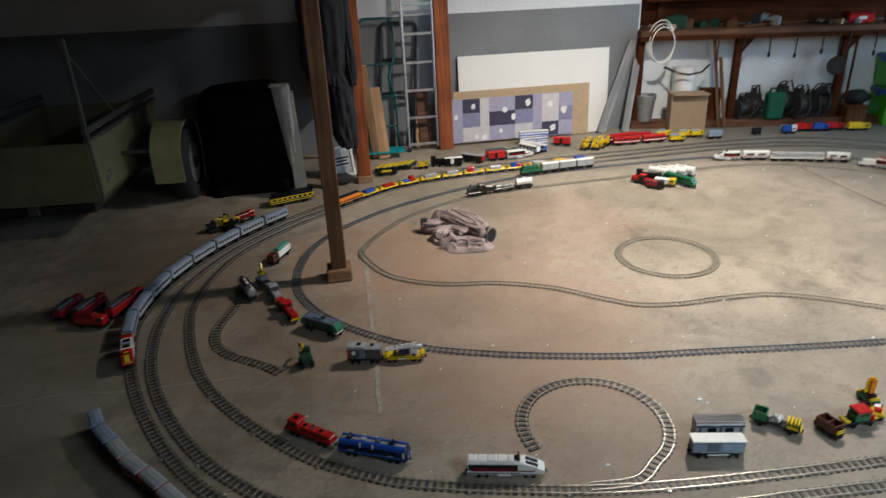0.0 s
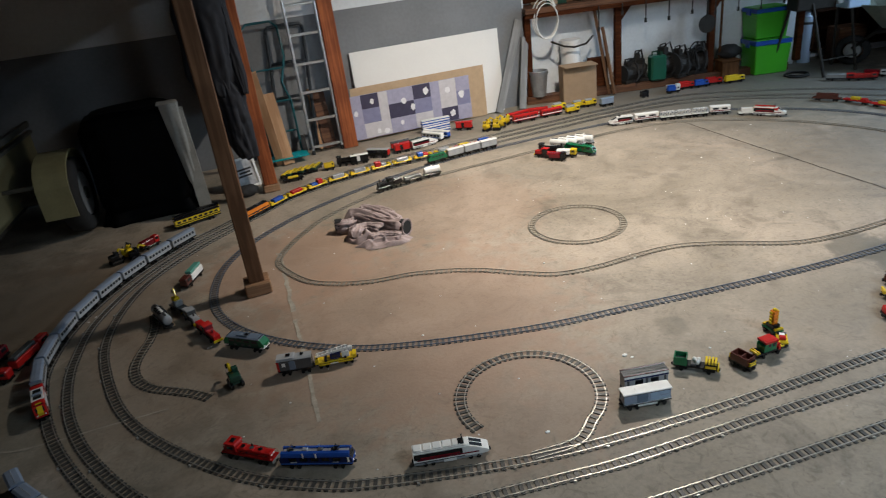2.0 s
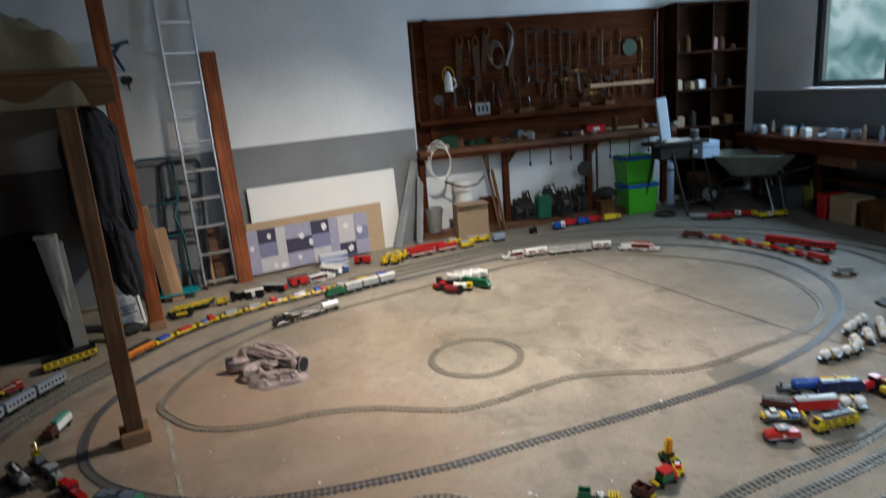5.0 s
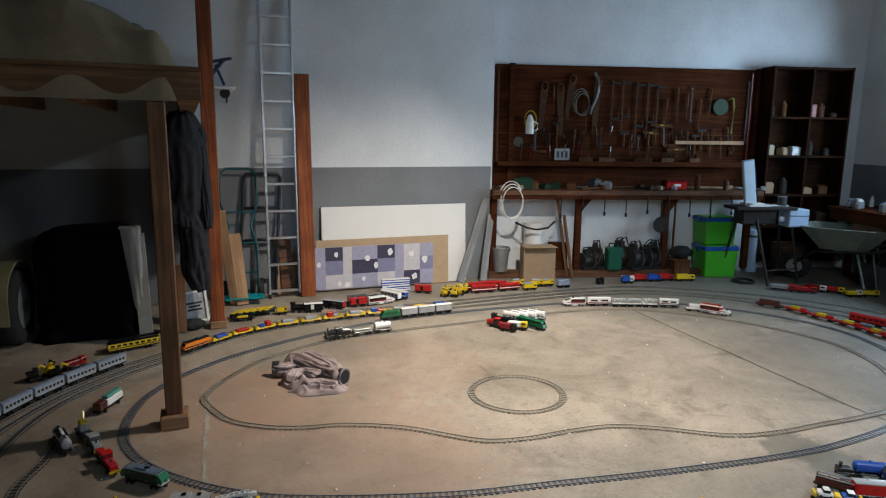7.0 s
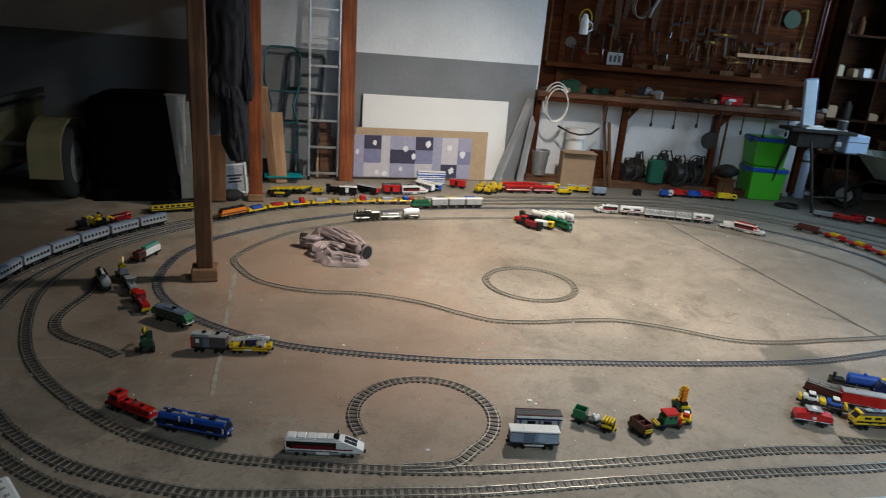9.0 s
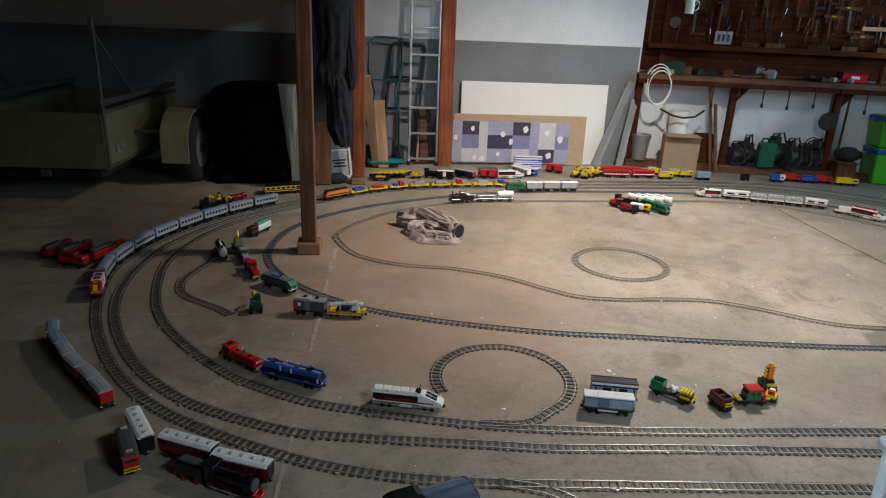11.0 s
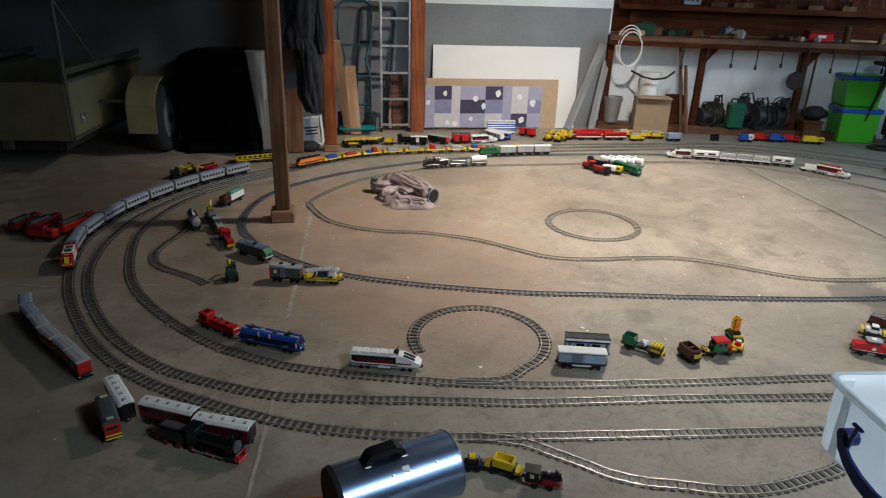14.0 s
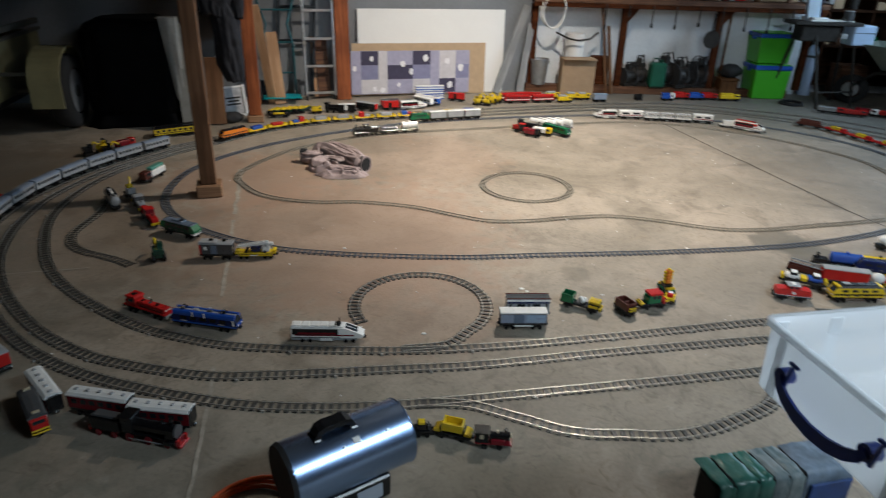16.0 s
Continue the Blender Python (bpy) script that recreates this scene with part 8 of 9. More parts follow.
machine_stand()
pale = mat("pale_blue_card", (0.60, 0.74, 0.88), 0.5, var=0.08)
top = thing("upright_cover", "pale blue upright cover standing on the machine table", "cover", pose(6.60, 5.99, 0.953, 0, -8, -25))
bar("body", top, (0, 0, 0.28), (0.135, 0.07, 0.56), pale, 0.01)
bar("cap", top, (0, 0, 0.565), (0.14, 0.075, 0.012), C["sky"], 0.004)
bar("edge_strip", top, (0.078, 0, 0.26), (0.012, 0.06, 0.50), C["navy"], 0.003)
t2 = thing("gas_cylinder", "pale blue gas cylinder standing on the floor", "cylinder", pose(7.17, 6.43, 0))
bm = B()
rod(bm, (0, 0, 0), (0, 0, 0.56), 0.075, n=22)
rod(bm, (0, 0, 0.56), (0, 0, 0.62), 0.075, 0.03, 22)
part("body", bm, mat("cylinder_blue", (0.44, 0.54, 0.72), 0.4, var=0.1), t2)
bm = B()
rod(bm, (0, 0, 0.47), (0, 0, 0.50), 0.078, n=22)
part("band", bm, C["dgrey"], t2)
bm = B()
rod(bm, (0, 0, 0.62), (0, 0, 0.69), 0.02, n=10)
part("valve", bm, M_GALV, t2)
top = thing("dark_crate", "dark brown wooden crate under the shelf", "crate", pose(7.52, 6.16, 0, 0, 0, -15))
bar("body", top, (0, 0, 0.21), (0.34, 0.24, 0.42), M_BENCH, 0.006)
for z in (0.10, 0.22, 0.34):
    bar("slat", top, (0, -0.126, z), (0.35, 0.012, 0.09), M_BENCH, 0.003)


def shelving():
    top = thing("shelf_unit", "dark brown open shelf unit full of small goods", "shelf", BENCH)
    x0, x1, v0, v1 = 3.68, 4.76, 0.14, 0.44
    for x in (x0, (x0 + x1) / 2, x1):
        bar("upright", top, (x, (v0 + v1) / 2, 1.42), (0.03, v1 - v0, 2.56), M_SHELF, 0.003)
    for z in (0.16, 0.62, 1.04, 1.55, 2.05, 2.68):
        bar("shelf_board", top, ((x0 + x1) / 2, (v0 + v1) / 2, z), (x1 - x0 + 0.04, v1 - v0, 0.028), M_SHELF, 0.002)
    bar("back", top, ((x0 + x1) / 2, v1 + 0.006, 1.42), (x1 - x0, 0.01, 2.56), M_SHELF, 0.001)
    random.seed(31)
    goods = [M_RUST, M_IRON, M_CARD, M_TOOLW, C["sand"], C["darkred"], C["green"], M_IRON, C["white"], M_CARD, C["lgrey"], M_RUST]
    for z in (0.634, 1.054, 1.564, 2.064):
        x = x0 + 0.05
        while x < x1 - 0.14:
            w, h = random.uniform(0.05, 0.15), random.uniform(0.06, 0.22)
            if abs(x + w / 2 - (x0 + x1) / 2) < w / 2 + 0.03:
                x += 0.05
                continue
            bm = B()
            if random.random() < 0.5:
                box(bm, (0, 0, h / 2), (w, random.uniform(0.08, 0.18), h), None, 0, 0.004)
                box(bm, (0, 0, h + 0.006), (w * 0.9, 0.08, 0.012), None, 0, 0.002)
                solid("shelf_box", bm, random.choice(goods), "small box on the shelf", "box", bworld(x + w / 2, 0.28, z + 0.001, random.uniform(-12, 12)), "goods on the shelf")
            else:
                rod(bm, (0, 0, 0), (0, 0, h * 0.8), w * 0.4, n=14)
                rod(bm, (0, 0, h * 0.8), (0, 0, h), w * 0.25, w * 0.2, 12)
                solid("shelf_bottle", bm, random.choice(goods), "bottle or tin on the shelf", "bottle", bworld(x + w / 2, 0.27, z + 0.001), "goods on the shelf")
            x += w + random.uniform(0.01, 0.12)


shelving()


def window():
    dark = mat("black_window_frame", (0.02, 0.02, 0.022), 0.4)
    top = thing("window_1", "dark framed window with trees outside", "window", BENCH, kind="structure")
    y0, y1, z0, z1 = WV0, WV1, WZ0, WZ1
    for y in (y0 + 0.04, (y0 + y1) / 2, y1 - 0.04):
        bar("frame_post", top, (5.22, y, (z0 + z1) / 2), (0.07, 0.08, z1 - z0), dark, 0.004)
    for z in (z0 + 0.04, z1 - 0.04):
        bar("frame_rail", top, (5.22, (y0 + y1) / 2, z), (0.066, y1 - y0, 0.08), dark, 0.004)
    for y in ((y0 * 3 + y1) / 4, (y0 + y1 * 3) / 4):
        bm = B()
        box(bm, (5.225, y, (z0 + z1) / 2), (0.006, (y1 - y0) / 2 - 0.09, z1 - z0 - 0.14))
        g = mat("window_glass", (0.95, 0.97, 0.97), 0.02, var=0.0, trans=1.0)
        ob = part("pane", bm, g, top)
        ob.visible_shadow = False
    bar("sill", top, (5.12, (y0 + y1) / 2, z0 - 0.012), (0.12, y1 - y0 + 0.1, 0.024), M_PANEL, 0.003)
    # the garden outside, a plain far backdrop
    m = bpy.data.materials.new("garden_backdrop")
    m.use_nodes = True
    nt = m.node_tree
    geo = nt.nodes.new("ShaderNodeNewGeometry")
    n1 = nt.nodes.new("ShaderNodeTexNoise")
    n1.inputs["Scale"].default_value, n1.inputs["Detail"].default_value, n1.inputs["Distortion"].default_value = 1.6, 9, 0.5
    nt.links.new(geo.outputs["Position"], n1.inputs["Vector"])
    r = nt.nodes.new("ShaderNodeValToRGB")
    el = r.color_ramp.elements
    el[0].position, el[0].color = 0.34, (0.14, 0.30, 0.31, 1)
    el[1].position, el[1].color = 0.64, (0.72, 0.95, 1.0, 1)
    mid = el.new(0.5)
    mid.color = (0.36, 0.60, 0.63, 1)
    nt.links.new(n1.outputs[0], r.inputs[0])
    e = nt.nodes.new("ShaderNodeEmission")
    e.inputs[1].default_value = 0.8
    nt.links.new(r.outputs[0], e.inputs[0])
    nt.links.new(e.outputs[0], nt.nodes["Material Output"].inputs[0])
    bm = B()
    box(bm, (9.5, -2.5, 2.0), (0.1, 14, 7))
    solid("backdrop", bm, m, "blurred pale garden with trees outside the window", "backdrop", BENCH, kind="structure")


window()


def east_bench():
    top = thing("side_bench", "dark workbench below the window", "workbench", BENCH)
    bar("worktop", top, (4.78, -1.75, 0.90), (0.66, 3.4, 0.05), M_BOARD, 0.005)
    bar("apron", top, (4.47, -1.75, 0.82), (0.03, 3.3, 0.12), M_BOARD, 0.004)
    bar("lower_shelf", top, (4.95, -1.75, 0.40), (0.3, 3.3, 0.03), M_BOARD, 0.004)
    for v in (-0.1, -1.2, -2.3, -3.4):
        for x in (4.80, 5.06):
            bar("leg", top, (x, v, 0.44), (0.07, 0.07, 0.87), M_BOARD, 0.005)
    bar("drawer", top, (4.50, -0.75, 0.72), (0.06, 0.5, 0.16), M_BENCH, 0.005, label="orange-brown wooden drawer")
    bar("drawer", top, (4.50, -1.75, 0.72), (0.06, 0.5, 0.16), M_BENCH, 0.005, label="orange-brown wooden drawer")
    random.seed(77)
    goods = [C["white"], C["sky"], C["white"], C["lgrey"], M_CARD, C["lav"], C["white"], C["dgrey"], C["sky"]]
    for i in range(36):
        w, d, h = random.uniform(0.04, 0.17), random.uniform(0.05, 0.18), random.uniform(0.02, 0.12)
        bm = B()
        kind = random.random()
        if kind < 0.55:
            box(bm, (0, 0, h / 2), (d, w, h), None, 0, 0.006)
            box(bm, (0, 0, h + 0.007), (d * 0.7, w * 0.8, 0.014), None, 0, 0.003)
        elif kind < 0.8:
            rod(bm, (0, 0, 0), (0, 0, h + 0.03), 0.026, n=14)
            rod(bm, (0, 0, h + 0.03), (0, 0, h + 0.07), 0.015, n=10)
        else:
            rod(bm, (-d, 0, 0.03), (d, 0, 0.03), 0.03, n=10)
            box(bm, (d, 0, 0.05), (0.08, 0.1, 0.1), None, 0, 0.01)
        solid("bench_item", bm, random.choice(goods), "small workshop item on the side bench", "item", bworld(4.58 + random.uniform(0, 0.4), -0.15 - 0.092 * i, 0.926, random.uniform(-40, 40)), "items on the side bench")
    for i, (v, mm, lab) in enumerate(((-1.60, C["red"], "narrow red plastic can under the side bench"), (-1.88, M_CARD, "brown cardboard carton under the side bench"), (-2.30, M_TOOLW, "wooden fruit crate under the side bench"), (-0.9, C["dgrey"], "dark grey tool chest under the side bench"))):
        bm = B()
        w = 0.13 if i == 0 else 0.32
        box(bm, (0, 0, 0.14), (0.30, w, 0.28), None, 0, 0.008)
        box(bm, (0, 0, 0.29), (0.31, w + 0.014, 0.02), None, 0, 0.004)
        solid("crate", bm, mm, lab, "crate", bworld(4.62, v, 0.0))


east_bench()


def wheelbarrow():
    m = pose(7.60, 5.50, 0, 0, 0, -60) @ Matrix.Diagonal((1.12, 1.12, 1.0, 1))
    top = thing("wheelbarrow", "grey-green steel wheelbarrow on tubular legs", "wheelbarrow", m)
    tray = mat("dull_green_steel", (0.19, 0.215, 0.18), 0.5, 0.1, var=0.3, scale=8)
    bm = B()
    rings = []
    for f, dz in ((1.0, 0.0), (0.975, 0.006)):
        for z, x0, x1, w in ((0.72, -0.36, 0.50, 0.33), (0.45, -0.16, 0.28, 0.20)):
            rings.append([bm.verts.new((x * f, y * f, z + dz)) for x, y in ((x0, -w * 0.85), (x0 * 0.6, -w), (x1 * 0.6, -w), (x1, -w * 0.7), (x1, w * 0.7), (x1 * 0.6, w), (x0 * 0.6, w), (x0, w * 0.85))])
    for a, b in ((0, 1), (2, 3)):
        for k in range(8):
            bm.faces.new((rings[a][k], rings[a][(k + 1) % 8], rings[b][(k + 1) % 8], rings[b][k]))
        bm.faces.new(rings[b])
    for k in range(8):
        bm.faces.new((rings[0][k], rings[0][(k + 1) % 8], rings[2][(k + 1) % 8], rings[2][k]))
    part("tray", bm, tray, top)
    for s in (-1, 1):
        bm = B()
        tube(bm, [(-0.42, s * 0.05, 0.20), (-0.20, s * 0.20, 0.41), (0.30, s * 0.25, 0.46), (0.85, s * 0.30, 0.66)], 0.016, 8)
        part("handle_tube", bm, M_IRON, top)
        bm = B()
        tube(bm, [(0.20, s * 0.22, 0.44), (0.30, s * 0.24, 0.02), (0.42, s * 0.24, 0.02), (0.34, s * 0.23, 0.46)], 0.014, 8)
        part("leg", bm, M_ALU, top)
        bm = B()
        rod(bm, (0.75, s * 0.29, 0.625), (0.88, s * 0.302, 0.67), 0.021, n=10)
        part("grip", bm, M_RUBBER, top)
    w = part("wheel", *tyre(0.17, 0.08, pose(-0.42, 0, 0.17, 90)), top)
    bm = B()
    rod(bm, (-0.42, -0.045, 0.17), (-0.42, 0.045, 0.17), 0.085, n=18)
    part("rim", bm, M_GALV, w)


wheelbarrow()
bm = B()
box(bm, (0, 0, 0.15), (0.13, 0.12, 0.30), None, 0, 0.015)
rod(bm, (0, 0, 0.30), (0, 0, 0.36), 0.02, n=10)
solid("oil_can", bm, mat("olive_yellow_can", (0.20, 0.20, 0.03), 0.45), "olive-yellow canister on the floor", "canister", pose(7.95, 4.85, 0))


top = thing("steel_stand", "dark steel stand with a round foot on the floor", "stand", pose(5.22, 2.47, 0))
bm = B()
rod(bm, (0, 0, 0), (0, 0, 0.018), 0.13, 0.11, 28)
part("foot", bm, M_IRON, top)
bar("column", top, (0, 0, 0.44), (0.075, 0.075, 0.85), M_IRON, 0.006)
bar("head_plate", top, (0, 0, 0.875), (0.16, 0.12, 0.02), M_IRON, 0.004)


# ---- near things ----
def heater():
    a, b = Vector((0.294, 0.964, 0.185)), Vector((0.652, 1.086, 0.185))
    d = (b - a)
    m = Matrix.Translation((a + b) / 2) @ Matrix.Rotation(math.atan2(d.y, d.x), 4, "Z")
    L, R = d.length, 0.102
    top = thing("space_heater", "polished steel tube space heater with a black handle", "heater", m @ pose(0, 0, 0))
    z0 = -0.185
    bm = B()
    n = 48
    for r, flip in ((R, False), (R - 0.004, True)):
        ra = [bm.verts.new((-L / 2, r * math.cos(6.2832 * i / n), r * math.sin(6.2832 * i / n))) for i in range(n)]
        rb = [bm.verts.new((L / 2, r * math.cos(6.2832 * i / n), r * math.sin(6.2832 * i / n))) for i in range(n)]
        for i in range(n):
            f = bm.faces.new((ra[i], ra[(i + 1) % n], rb[(i + 1) % n], rb[i]))
            f.smooth = True
    part("tube", bm, M_STEEL, top)
    bm = B()
    tube(bm, [(L / 2, R * math.cos(a), R * math.sin(a)) for a in [6.2832 * i / 40 for i in range(40)]], 0.0025, 6, 0, True)
    part("outlet_ring", bm, M_STEEL, top)
    bm = B()
    rod(bm, (-L / 2 - 0.010, 0, 0), (-L / 2 + 0.004, 0, 0), R * 0.96, R + 0.0015, 48)
    part("intake_cover", bm, M_RUBBER, top, "black plastic intake cover")
    bm = B()
    rod(bm, (L / 2 - 0.1, 0, 0), (L / 2 - 0.09, 0, 0), R - 0.006, n=32)
    part("burner_plate", bm, M_IRON, top)
    bm = B()
    arch = [(-0.100, R - 0.010), (-0.098, R + 0.012), (-0.086, R + 0.030), (-0.066, R + 0.036), (0.000, R + 0.036), (0.018, R + 0.030), (0.028, R + 0.012), (0.030, R - 0.010)]
    under = [(0.012, R - 0.010), (0.010, R + 0.006), (0.005, R + 0.015), (-0.004, R + 0.019), (-0.064, R + 0.019), (-0.073, R + 0.015), (-0.080, R + 0.006), (-0.082, R - 0.010)]
    prism(bm, arch + under, -0.021, 0.021)
    handle = part("handle", bm, C["black"], top, "black plastic carry handle")
    for x in (-0.093, 0.023):
        bar("handle_foot", handle, (x, 0, R - 0.002), (0.024, 0.052, 0.010), C["black"], 0.003)
    bar("warning_label", top, (0.012, 0, R + 0.0006), (0.022, 0.018, 0.0016), M_PANEL, 0.0, pose(0, 0, 0, 34, 0, 0), "small pale label")
    bar("valve_box", top, (0.02, -0.02, -R - 0.03), (0.20, 0.10, 0.085), C["black"], 0.006)
    bar("rating_plate", top, (0.045, -0.0712, -R - 0.030), (0.085, 0.002, 0.052), mat("pale_plate", (0.42, 0.47, 0.53), 0.4, var=0.1), 0.0, label="pale blue-grey rating plate")
    for x in (-0.13, 0.13):
        bm = B()
        tube(bm, [(x * 0.7, -0.055, z0 + 0.012), (x * 0.7, -0.045, -R + 0.0), (x * 0.7, 0.045, -R + 0.0), (x * 0.7, 0.055, z0 + 0.012)], 0.010, 8)
        part("foot", bm, C["black"], top)
    for x in (-0.03, 0.02, 0.11):
        bm = B()
        rod(bm, (x, -R * 0.62, R * 0.78), (x, -R * 0.66, R * 0.83), 0.004, n=8)
        part("screw", bm, M_ALU, top)


heater()
orange_cable = mat("orange_cable", (0.65, 0.10, 0.02), 0.4, var=0.1)
bm = B()
for k in range(3):
    rr = 0.13 + 0.018 * k
    tube(bm, [(0.185 + 0.01 * k + rr * 1.0 * math.cos(a), 1.015 - 0.012 * k + rr * 0.95 * math.sin(a), 0.008 + 0.012 * k) for a in [6.283 * i / 30 for i in range(30)]], 0.0065, 8, 0, True)
solid("power_cable", bm, orange_cable, "coiled orange power cable on the floor", "cable")


def clear_box():
    m = bpy.data.materials.new("clear_milky_plastic")
    m.use_nodes = True
    nt = m.node_tree
    p = nt.nodes["Principled BSDF"]
    p.inputs["Base Color"].default_value = (0.97, 0.985, 1.0, 1)
    p.inputs["Roughness"].default_value = 0.22
    through_light = nt.nodes.new("ShaderNodeBsdfTranslucent")
    through_light.inputs[0].default_value = (0.97, 0.99, 1.0, 1)
    clear = nt.nodes.new("ShaderNodeBsdfTransparent")
    m1, m2 = nt.nodes.new("ShaderNodeMixShader"), nt.nodes.new("ShaderNodeMixShader")
    m1.inputs[0].default_value, m2.inputs[0].default_value = 0.35, 0.20
    nt.links.new(p.outputs[0], m1.inputs[1])
    nt.links.new(through_light.outputs[0], m1.inputs[2])
    nt.links.new(m1.outputs[0], m2.inputs[1])
    nt.links.new(clear.outputs[0], m2.inputs[2])
    nt.links.new(m2.outputs[0], nt.nodes["Material Output"].inputs[0])
    rim_mat = m.copy()
    rim_mat.name = "milky_rim_plastic"
    m2.inputs[0].default_value = 0.40
    navy = mat("navy_plastic", (0.012, 0.045, 0.30), 0.3)
    top = thing("clear_storage_box", "translucent plastic storage box with navy handles", "storage box", pose(1.275, 0.413, 0.735, 0, 0, -5))
    W, D, h = 0.56, 0.40, 0.165

    def ring_at(bm, grow, z, r=0.016):
        ring = []
        for cx, cy, s in ((W - r, -r, 0), (r, -r, 90), (r, -D + r, 180), (W - r, -D + r, 270)):
            for k in range(6):
                a = radians(s + 18 * k)
                ring.append(bm.verts.new((cx + (r + grow) * math.cos(a), cy + (r + grow) * math.sin(a), z)))
        return ring

    bm = B()
    rings = [ring_at(bm, g, z) for g, z in ((-0.014, 0.0), (-0.006, 0.012), (-0.002, h - 0.02), (0.0, h), (-0.004, h), (-0.010, 0.014), (-0.018, 0.004))]
    n = len(rings[0])
    for p0, p1 in zip(rings, rings[1:]):
        for i in range(n):
            bm.faces.new((p0[i], p0[(i + 1) % n], p1[(i + 1) % n], p1[i])).smooth = True
    bm.faces.new(rings[0][::-1])
    bm.faces.new(rings[-1])
    part("tub", bm, m, top)
    bm = B()
    rings = [ring_at(bm, g, z) for g, z in ((0.001, h - 0.012), (0.009, h - 0.0115), (0.010, h), (0.008, h + 0.0015), (-0.001, h + 0.001))]
    for p0, p1 in zip(rings, rings[1:]):
        for i in range(n):
            bm.faces.new((p0[i], p0[(i + 1) % n], p1[(i + 1) % n], p1[i])).smooth = True
    part("rim", bm, rim_mat, top)
    for x0, y0, sx, sy in ((0.004, -0.05, 0.004, 0.022), (0.004, -0.35, 0.004, 0.022), (0.035, -0.004, 0.024, 0.004), (0.16, -0.004, 0.030, 0.004), (0.40, -0.004, 0.030, 0.004)):
        bm = B()
        box(bm, (x0, y0, h / 2), (sx, sy, h - 0.02), None, 0, 0.001)
        part("stiffening_rib", bm, rim_mat, top)
    for x, s in ((0.0, -1), (W, 1)):
        bm = B()
        xx = x + s * 0.018
        way = [(-0.088, h - 0.074), (-0.100, h - 0.092), (-0.125, h - 0.107), (-0.16, h - 0.118), (-0.20, h - 0.122), (-0.24, h - 0.118), (-0.275, h - 0.107), (-0.300, h - 0.092), (-0.312, h - 0.074)]
        prev = None
        for i, (y, z) in enumerate(way):
            y0, z0 = way[max(i - 1, 0)]
            y1, z1 = way[min(i + 1, len(way) - 1)]
            d = Vector((0, y1 - y0, z1 - z0)).normalized()
            nn = Vector((0, -d.z, d.y)) * (0.0085 + 0.0055 * math.sin(math.pi * i / (len(way) - 1)))
            out = s * (0.004 + 0.006 * math.sin(math.pi * i / (len(way) - 1)))
            base = Vector((xx + out, y, z))
            cur = [bm.verts.new(base + q) for q in (nn + Vector((0.003, 0, 0)), nn - Vector((0.003, 0, 0)), -nn - Vector((0.003, 0, 0)), -nn + Vector((0.003, 0, 0)))]
            if prev:
                for j in range(4):
                    bm.faces.new((prev[j], prev[(j + 1) % 4], cur[(j + 1) % 4], cur[j]))
            else:
                bm.faces.new(cur)
            prev = cur
        bm.faces.new(prev[::-1])
        hd = part("handle", bm, navy, top, "navy blue clip handle")
        for y in (-0.092, -0.308):
            bm = B()
            rod(bm, (xx - s * 0.020, y, h - 0.077), (xx + s * 0.004, y, h - 0.077), 0.0165, n=20)
            part("pivot", bm, navy, hd)
            bm = B()
            rod(bm, (xx + s * 0.002, y - 0.014, h - 0.092), (xx + s * 0.003, y - 0.026, h - 0.036), 0.0050, 0.0042, 8)
            box(bm, (xx + s * 0.003, y - 0.026, h - 0.036), (0.008, 0.026, 0.007), None, 0, 0.002)
            part("clip", bm, navy, hd)


clear_box()


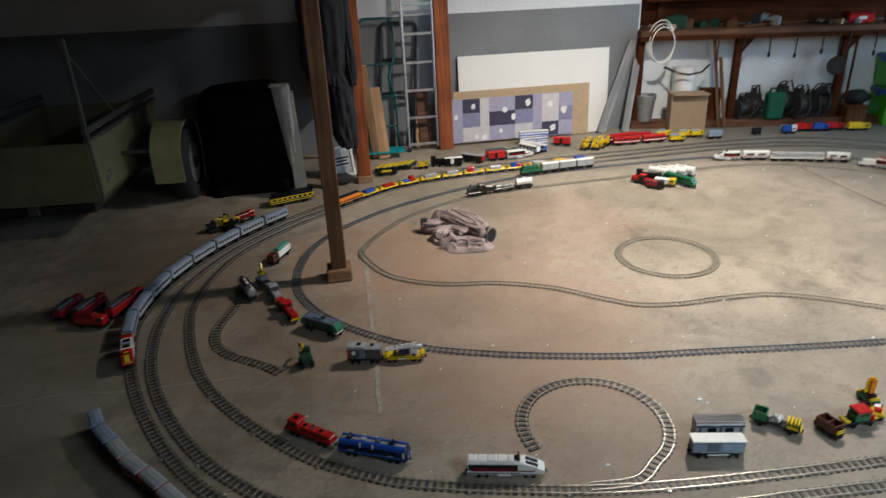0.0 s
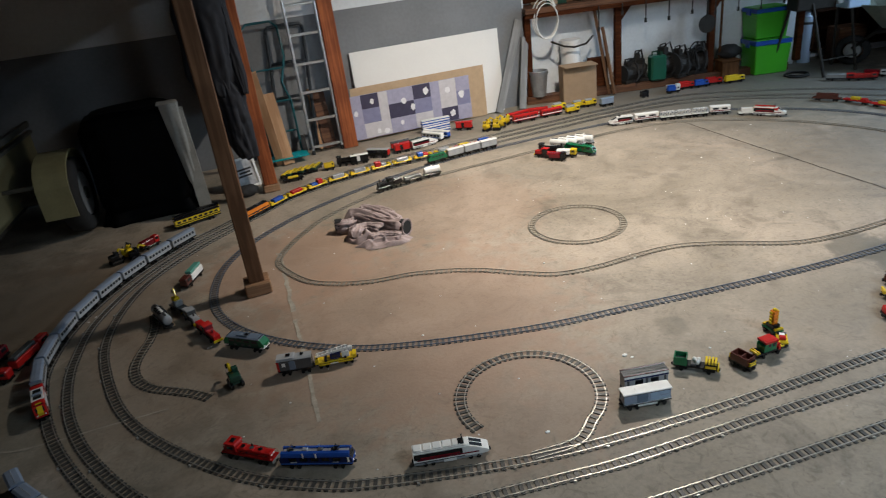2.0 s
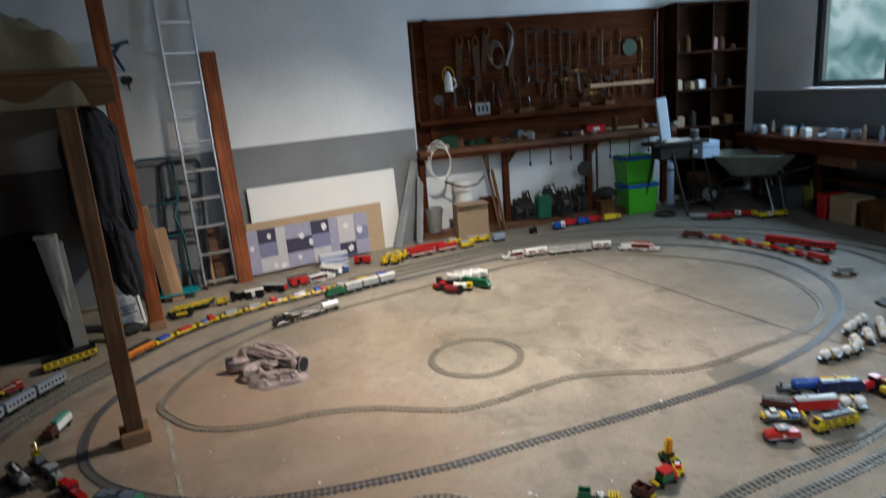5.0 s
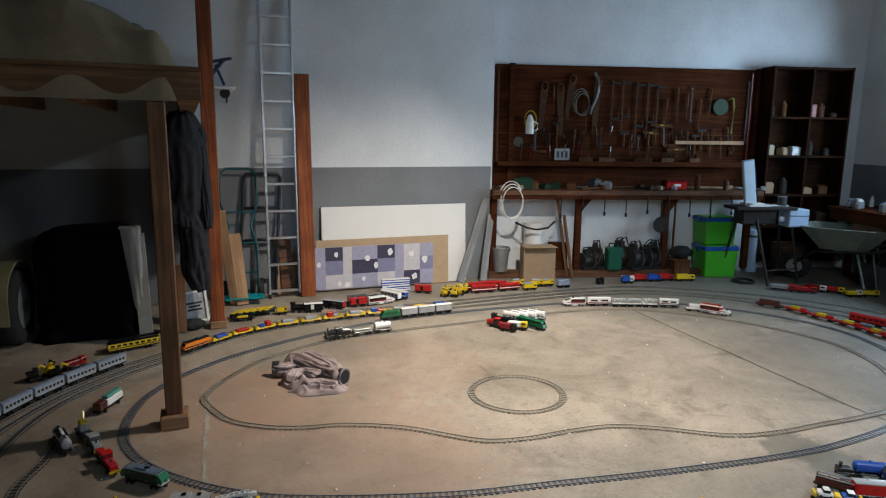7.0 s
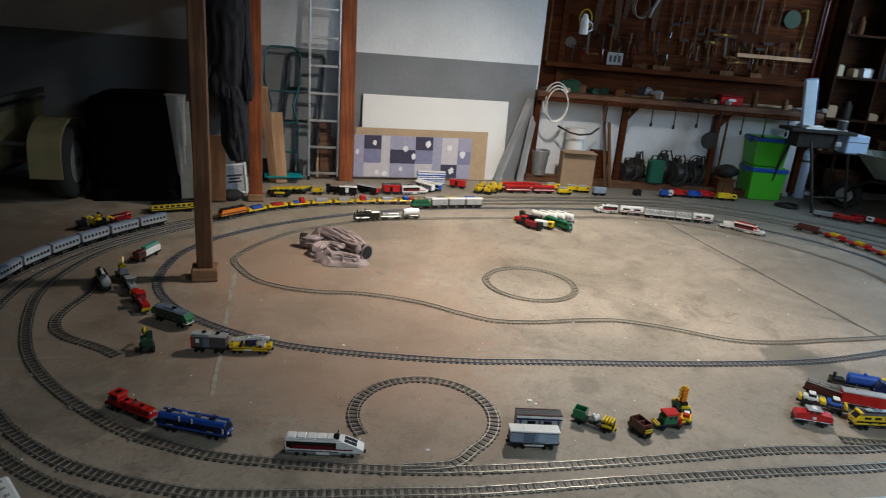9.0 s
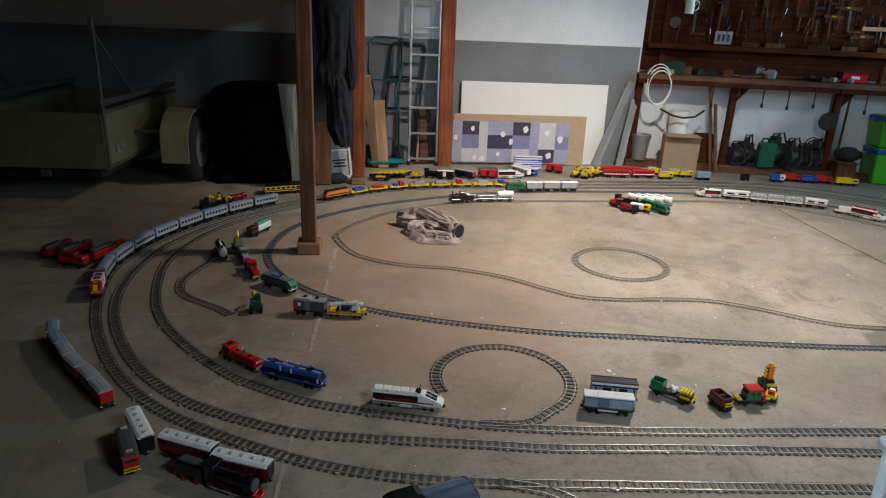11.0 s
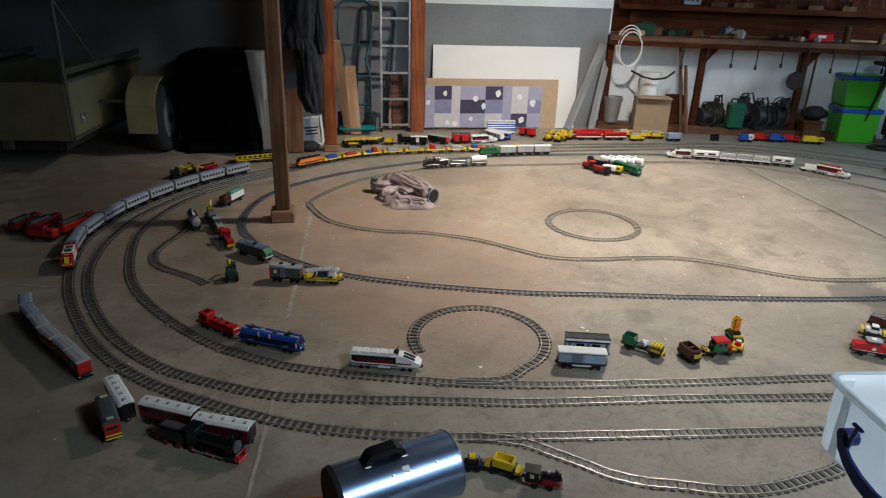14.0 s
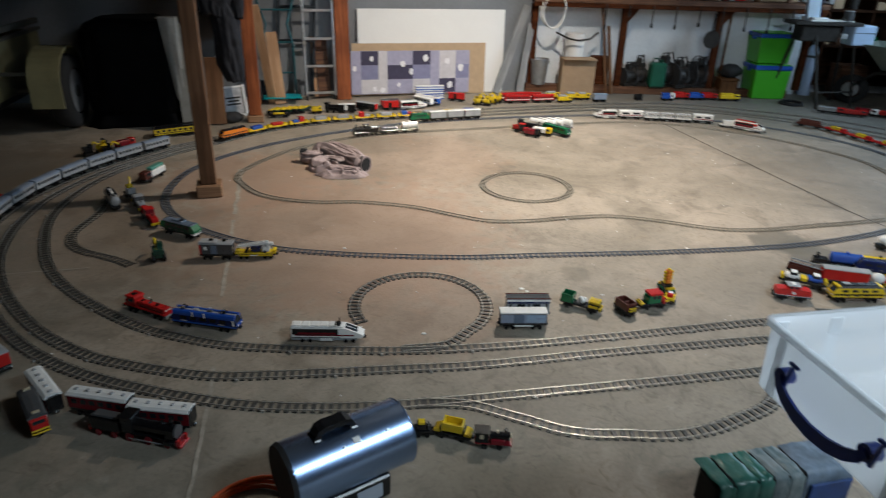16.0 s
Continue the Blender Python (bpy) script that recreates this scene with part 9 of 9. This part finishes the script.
def cloth_crate():
    green = mat("worn_green_cover", (0.008, 0.100, 0.075), 0.34, var=0.5, scale=22, bump=0.6, color2=(0.04, 0.15, 0.12))
    blue = mat("worn_blue_grey_cover", (0.14, 0.19, 0.25), 0.5, var=0.5, scale=14, bump=0.3)
    navy = mat("dull_navy_cover", (0.010, 0.045, 0.17), 0.5, var=0.4, scale=14, bump=0.3)
    top = thing("covered_crate", "low box with a worn green and blue cover", "crate", pose(1.52, 0.66, 0, 0, 0, -3))
    bar("body", top, (0.24, 0.06, 0.066), (0.46, 0.105, 0.13), M_RUBBER, 0.01)

    slate = mat("worn_slate_cover", (0.075, 0.115, 0.125), 0.5, var=0.5, scale=16, bump=0.3, color2=(0.19, 0.22, 0.22))

    def cover_panel(x0, x1, ztop, material, seed, tilt):
        """A stiff worn cover panel: rounded edges, dents along the rim."""
        bm = B()
        nx, ny = 10, 12
        rows = []
        for k in range(ny + 1):
            q = k / ny
            row = []
            for i in range(nx + 1):
                u = i / nx
                x = x0 + (x1 - x0) * u
                dip = 0.004 * (abs(2 * u - 1) ** 6) + 0.009 * max(0.0, noise.noise(Vector((x * 46, q * 7, seed)))) + 0.004 * noise.noise(Vector((x * 110, q * 19, seed)))
                if q < 0.55:
                    y, z = 0.128 - 0.130 * q / 0.55, ztop - dip
                else:
                    w = (q - 0.55) / 0.45
                    y, z = -0.004 - 0.003 * math.sin(3 * w) + 0.6 * dip, ztop - 0.004 - w * (ztop - 0.008)
                row.append(bm.verts.new((x + tilt * (0.128 - y), y, z)))
            rows.append(row)
        for p, r in zip(rows, rows[1:]):
            for i in range(nx):
                bm.faces.new((p[i], p[i + 1], r[i + 1], r[i])).smooth = True
        part("cover_panel", bm, material, top)

    for x0, x1, zt, mm, sd in ((0.000, 0.053, 0.141, green, 1.0), (0.056, 0.133, 0.145, green, 2.0), (0.136, 0.187, 0.143, green, 3.0), (0.190, 0.241, 0.145, slate, 4.0), (0.244, 0.297, 0.144, slate, 5.0), (0.300, 0.470, 0.146, blue, 6.0)):
        cover_panel(x0, x1, zt, mm, sd, 0.10)
    for x in (0.0545, 0.1345, 0.1885, 0.2425, 0.2985):
        bar("seam_strap", top, (x + 0.006, 0.062, 0.137), (0.004, 0.125, 0.008), M_RUBBER, 0.001)
    bar("navy_front", top, (0.400, -0.012, 0.055), (0.150, 0.008, 0.100), navy, 0.003)
    t2 = thing("wooden_stool", "plain brown wooden stool under the clear box", "stool", pose(1.76, 0.16, 0, 0, 0, -5))
    bar("seat", t2, (0, 0, 0.718), (0.24, 0.30, 0.03), M_BENCH, 0.004)
    for sx in (-0.1, 0.1):
        for sy in (-0.12, 0.12):
            bar("leg", t2, (sx, sy, 0.351), (0.035, 0.035, 0.702), M_BENCH, 0.003)


cloth_crate()

# ---- marks and litter on the floor ----
def floor_strip(pts, w, z, material, name, label):
    line = Line(pts, False)
    bm = B()
    prev = None
    n = max(6, int(line.length / 0.02))
    for i in range(n + 1):
        p, d = line.heading(line.length * i / n)
        wob = w * (0.6 + 0.8 * abs(noise.noise(Vector((p.x * 14, p.y * 14, 3)))))
        off = 0.35 * w * noise.noise(Vector((p.x * 9, p.y * 9, 8)))
        nn = Vector((-d.y, d.x, 0))
        a, b = p + nn * (off - wob / 2), p + nn * (off + wob / 2)
        cur = (bm.verts.new((a.x, a.y, z)), bm.verts.new((b.x, b.y, z)))
        if prev:
            bm.faces.new((prev[0], cur[0], cur[1], prev[1]))
        prev = cur
    return solid(name, bm, material, label, "floor mark", kind="structure")


M_JOINT = mat("pale_mortar", (0.40, 0.355, 0.29), 0.8, var=0.35, scale=18, fine=90)
M_CRACK = mat("dark_crack", (0.085, 0.07, 0.055), 0.9, var=0.4, scale=18)
floor_strip([(0.11, 3.45), (0.09, 2.9), (0.06, 2.45)], 0.026, 0.0022, M_JOINT, "floor_joint", "pale mortar joint in the concrete floor")
floor_strip([(0.15, 4.5), (0.14, 4.1), (0.115, 3.55)], 0.036, 0.0021, M_JOINT, "floor_joint", "pale mortar joint in the concrete floor")
floor_strip([(0.05, 1.85), (0.03, 1.5), (0.0, 1.1), (-0.02, 0.6)], 0.019, 0.0022, M_JOINT, "floor_joint", "pale mortar joint in the concrete floor")
floor_strip([(-2.4, 2.86), (-1.75, 2.95), (-1.42, 2.99), (-1.22, 2.94), (-0.6, 2.92)], 0.016, 0.0022, M_JOINT, "floor_joint", "thin pale crack across the concrete floor")
floor_strip([(4.36, 5.3), (4.33, 4.9), (4.28, 4.23), (4.27, 3.87), (4.24, 3.48), (4.22, 3.09), (4.20, 2.75), (4.22, 2.40), (4.28, 1.9)], 0.016, 0.0022, M_CRACK, "floor_crack", "dark crack running across the concrete floor")


random.seed(3)
bm = B()
for i in range(170):
    x, y = random.uniform(-0.9, 5.2), random.uniform(1.2, 5.6)
    r = random.uniform(0.002, 0.006) * (1.6 if random.random() < 0.1 else 1)
    vs = bmesh.ops.create_icosphere(bm, subdivisions=1, radius=r, matrix=Matrix.Translation((x, y, r * 0.25)) @ Matrix.Diagonal((1, random.uniform(0.6, 1.3), 0.4, 1)))
for x, y, r in ((1.53, 2.20, 0.016), (1.55, 2.17, 0.010), (2.18, 3.03, 0.014), (0.94, 1.90, 0.012), (-1.0, 1.55, 0.022), (-1.06, 4.20, 0.012), (-1.10, 4.15, 0.010)):
    bmesh.ops.create_icosphere(bm, subdivisions=1, radius=r, matrix=Matrix.Translation((x, y, r * 0.2)) @ Matrix.Diagonal((1, 0.7, 0.3, 1)))
solid("floor_litter", bm, M_PANEL, "small white flakes scattered on the floor", "litter", kind="stuff")


# ---- lamp fixtures overhead ----
top = thing("tube_lamp", "white batten tube lamp under the ceiling", "lamp", pose(2.8, -1.1, 3.02))
bar("batten", top, (0, 0, 0.04), (1.7, 0.42, 0.05), M_PANEL, 0.004, pose(0, 0, 0, 14, -16, 0))
for sx in (-1, 1):
    bm = B()
    rod(bm, (sx * 0.45, 0, 0.06 + sx * 0.124), (sx * 0.45, 0, 1.07), 0.006, n=8)
    part("hanger", bm, M_GALV, top)
top = thing("pendant_lamp", "round metal pendant lamp over the layout", "lamp", pose(LAMP[0], LAMP[1], LAMP[2]))
bm = B()
bmesh.ops.create_cone(bm, cap_ends=False, segments=32, radius1=0.16, radius2=0.05, depth=0.09, matrix=Matrix.Translation((0, 0, 0.065)))
part("shade", bm, M_IRON, top, smooth=True)
bm = B()
rod(bm, (0, 0, 0.11), (0, 0, 0.78), 0.008, n=8)
part("cord", bm, M_RUBBER, top)
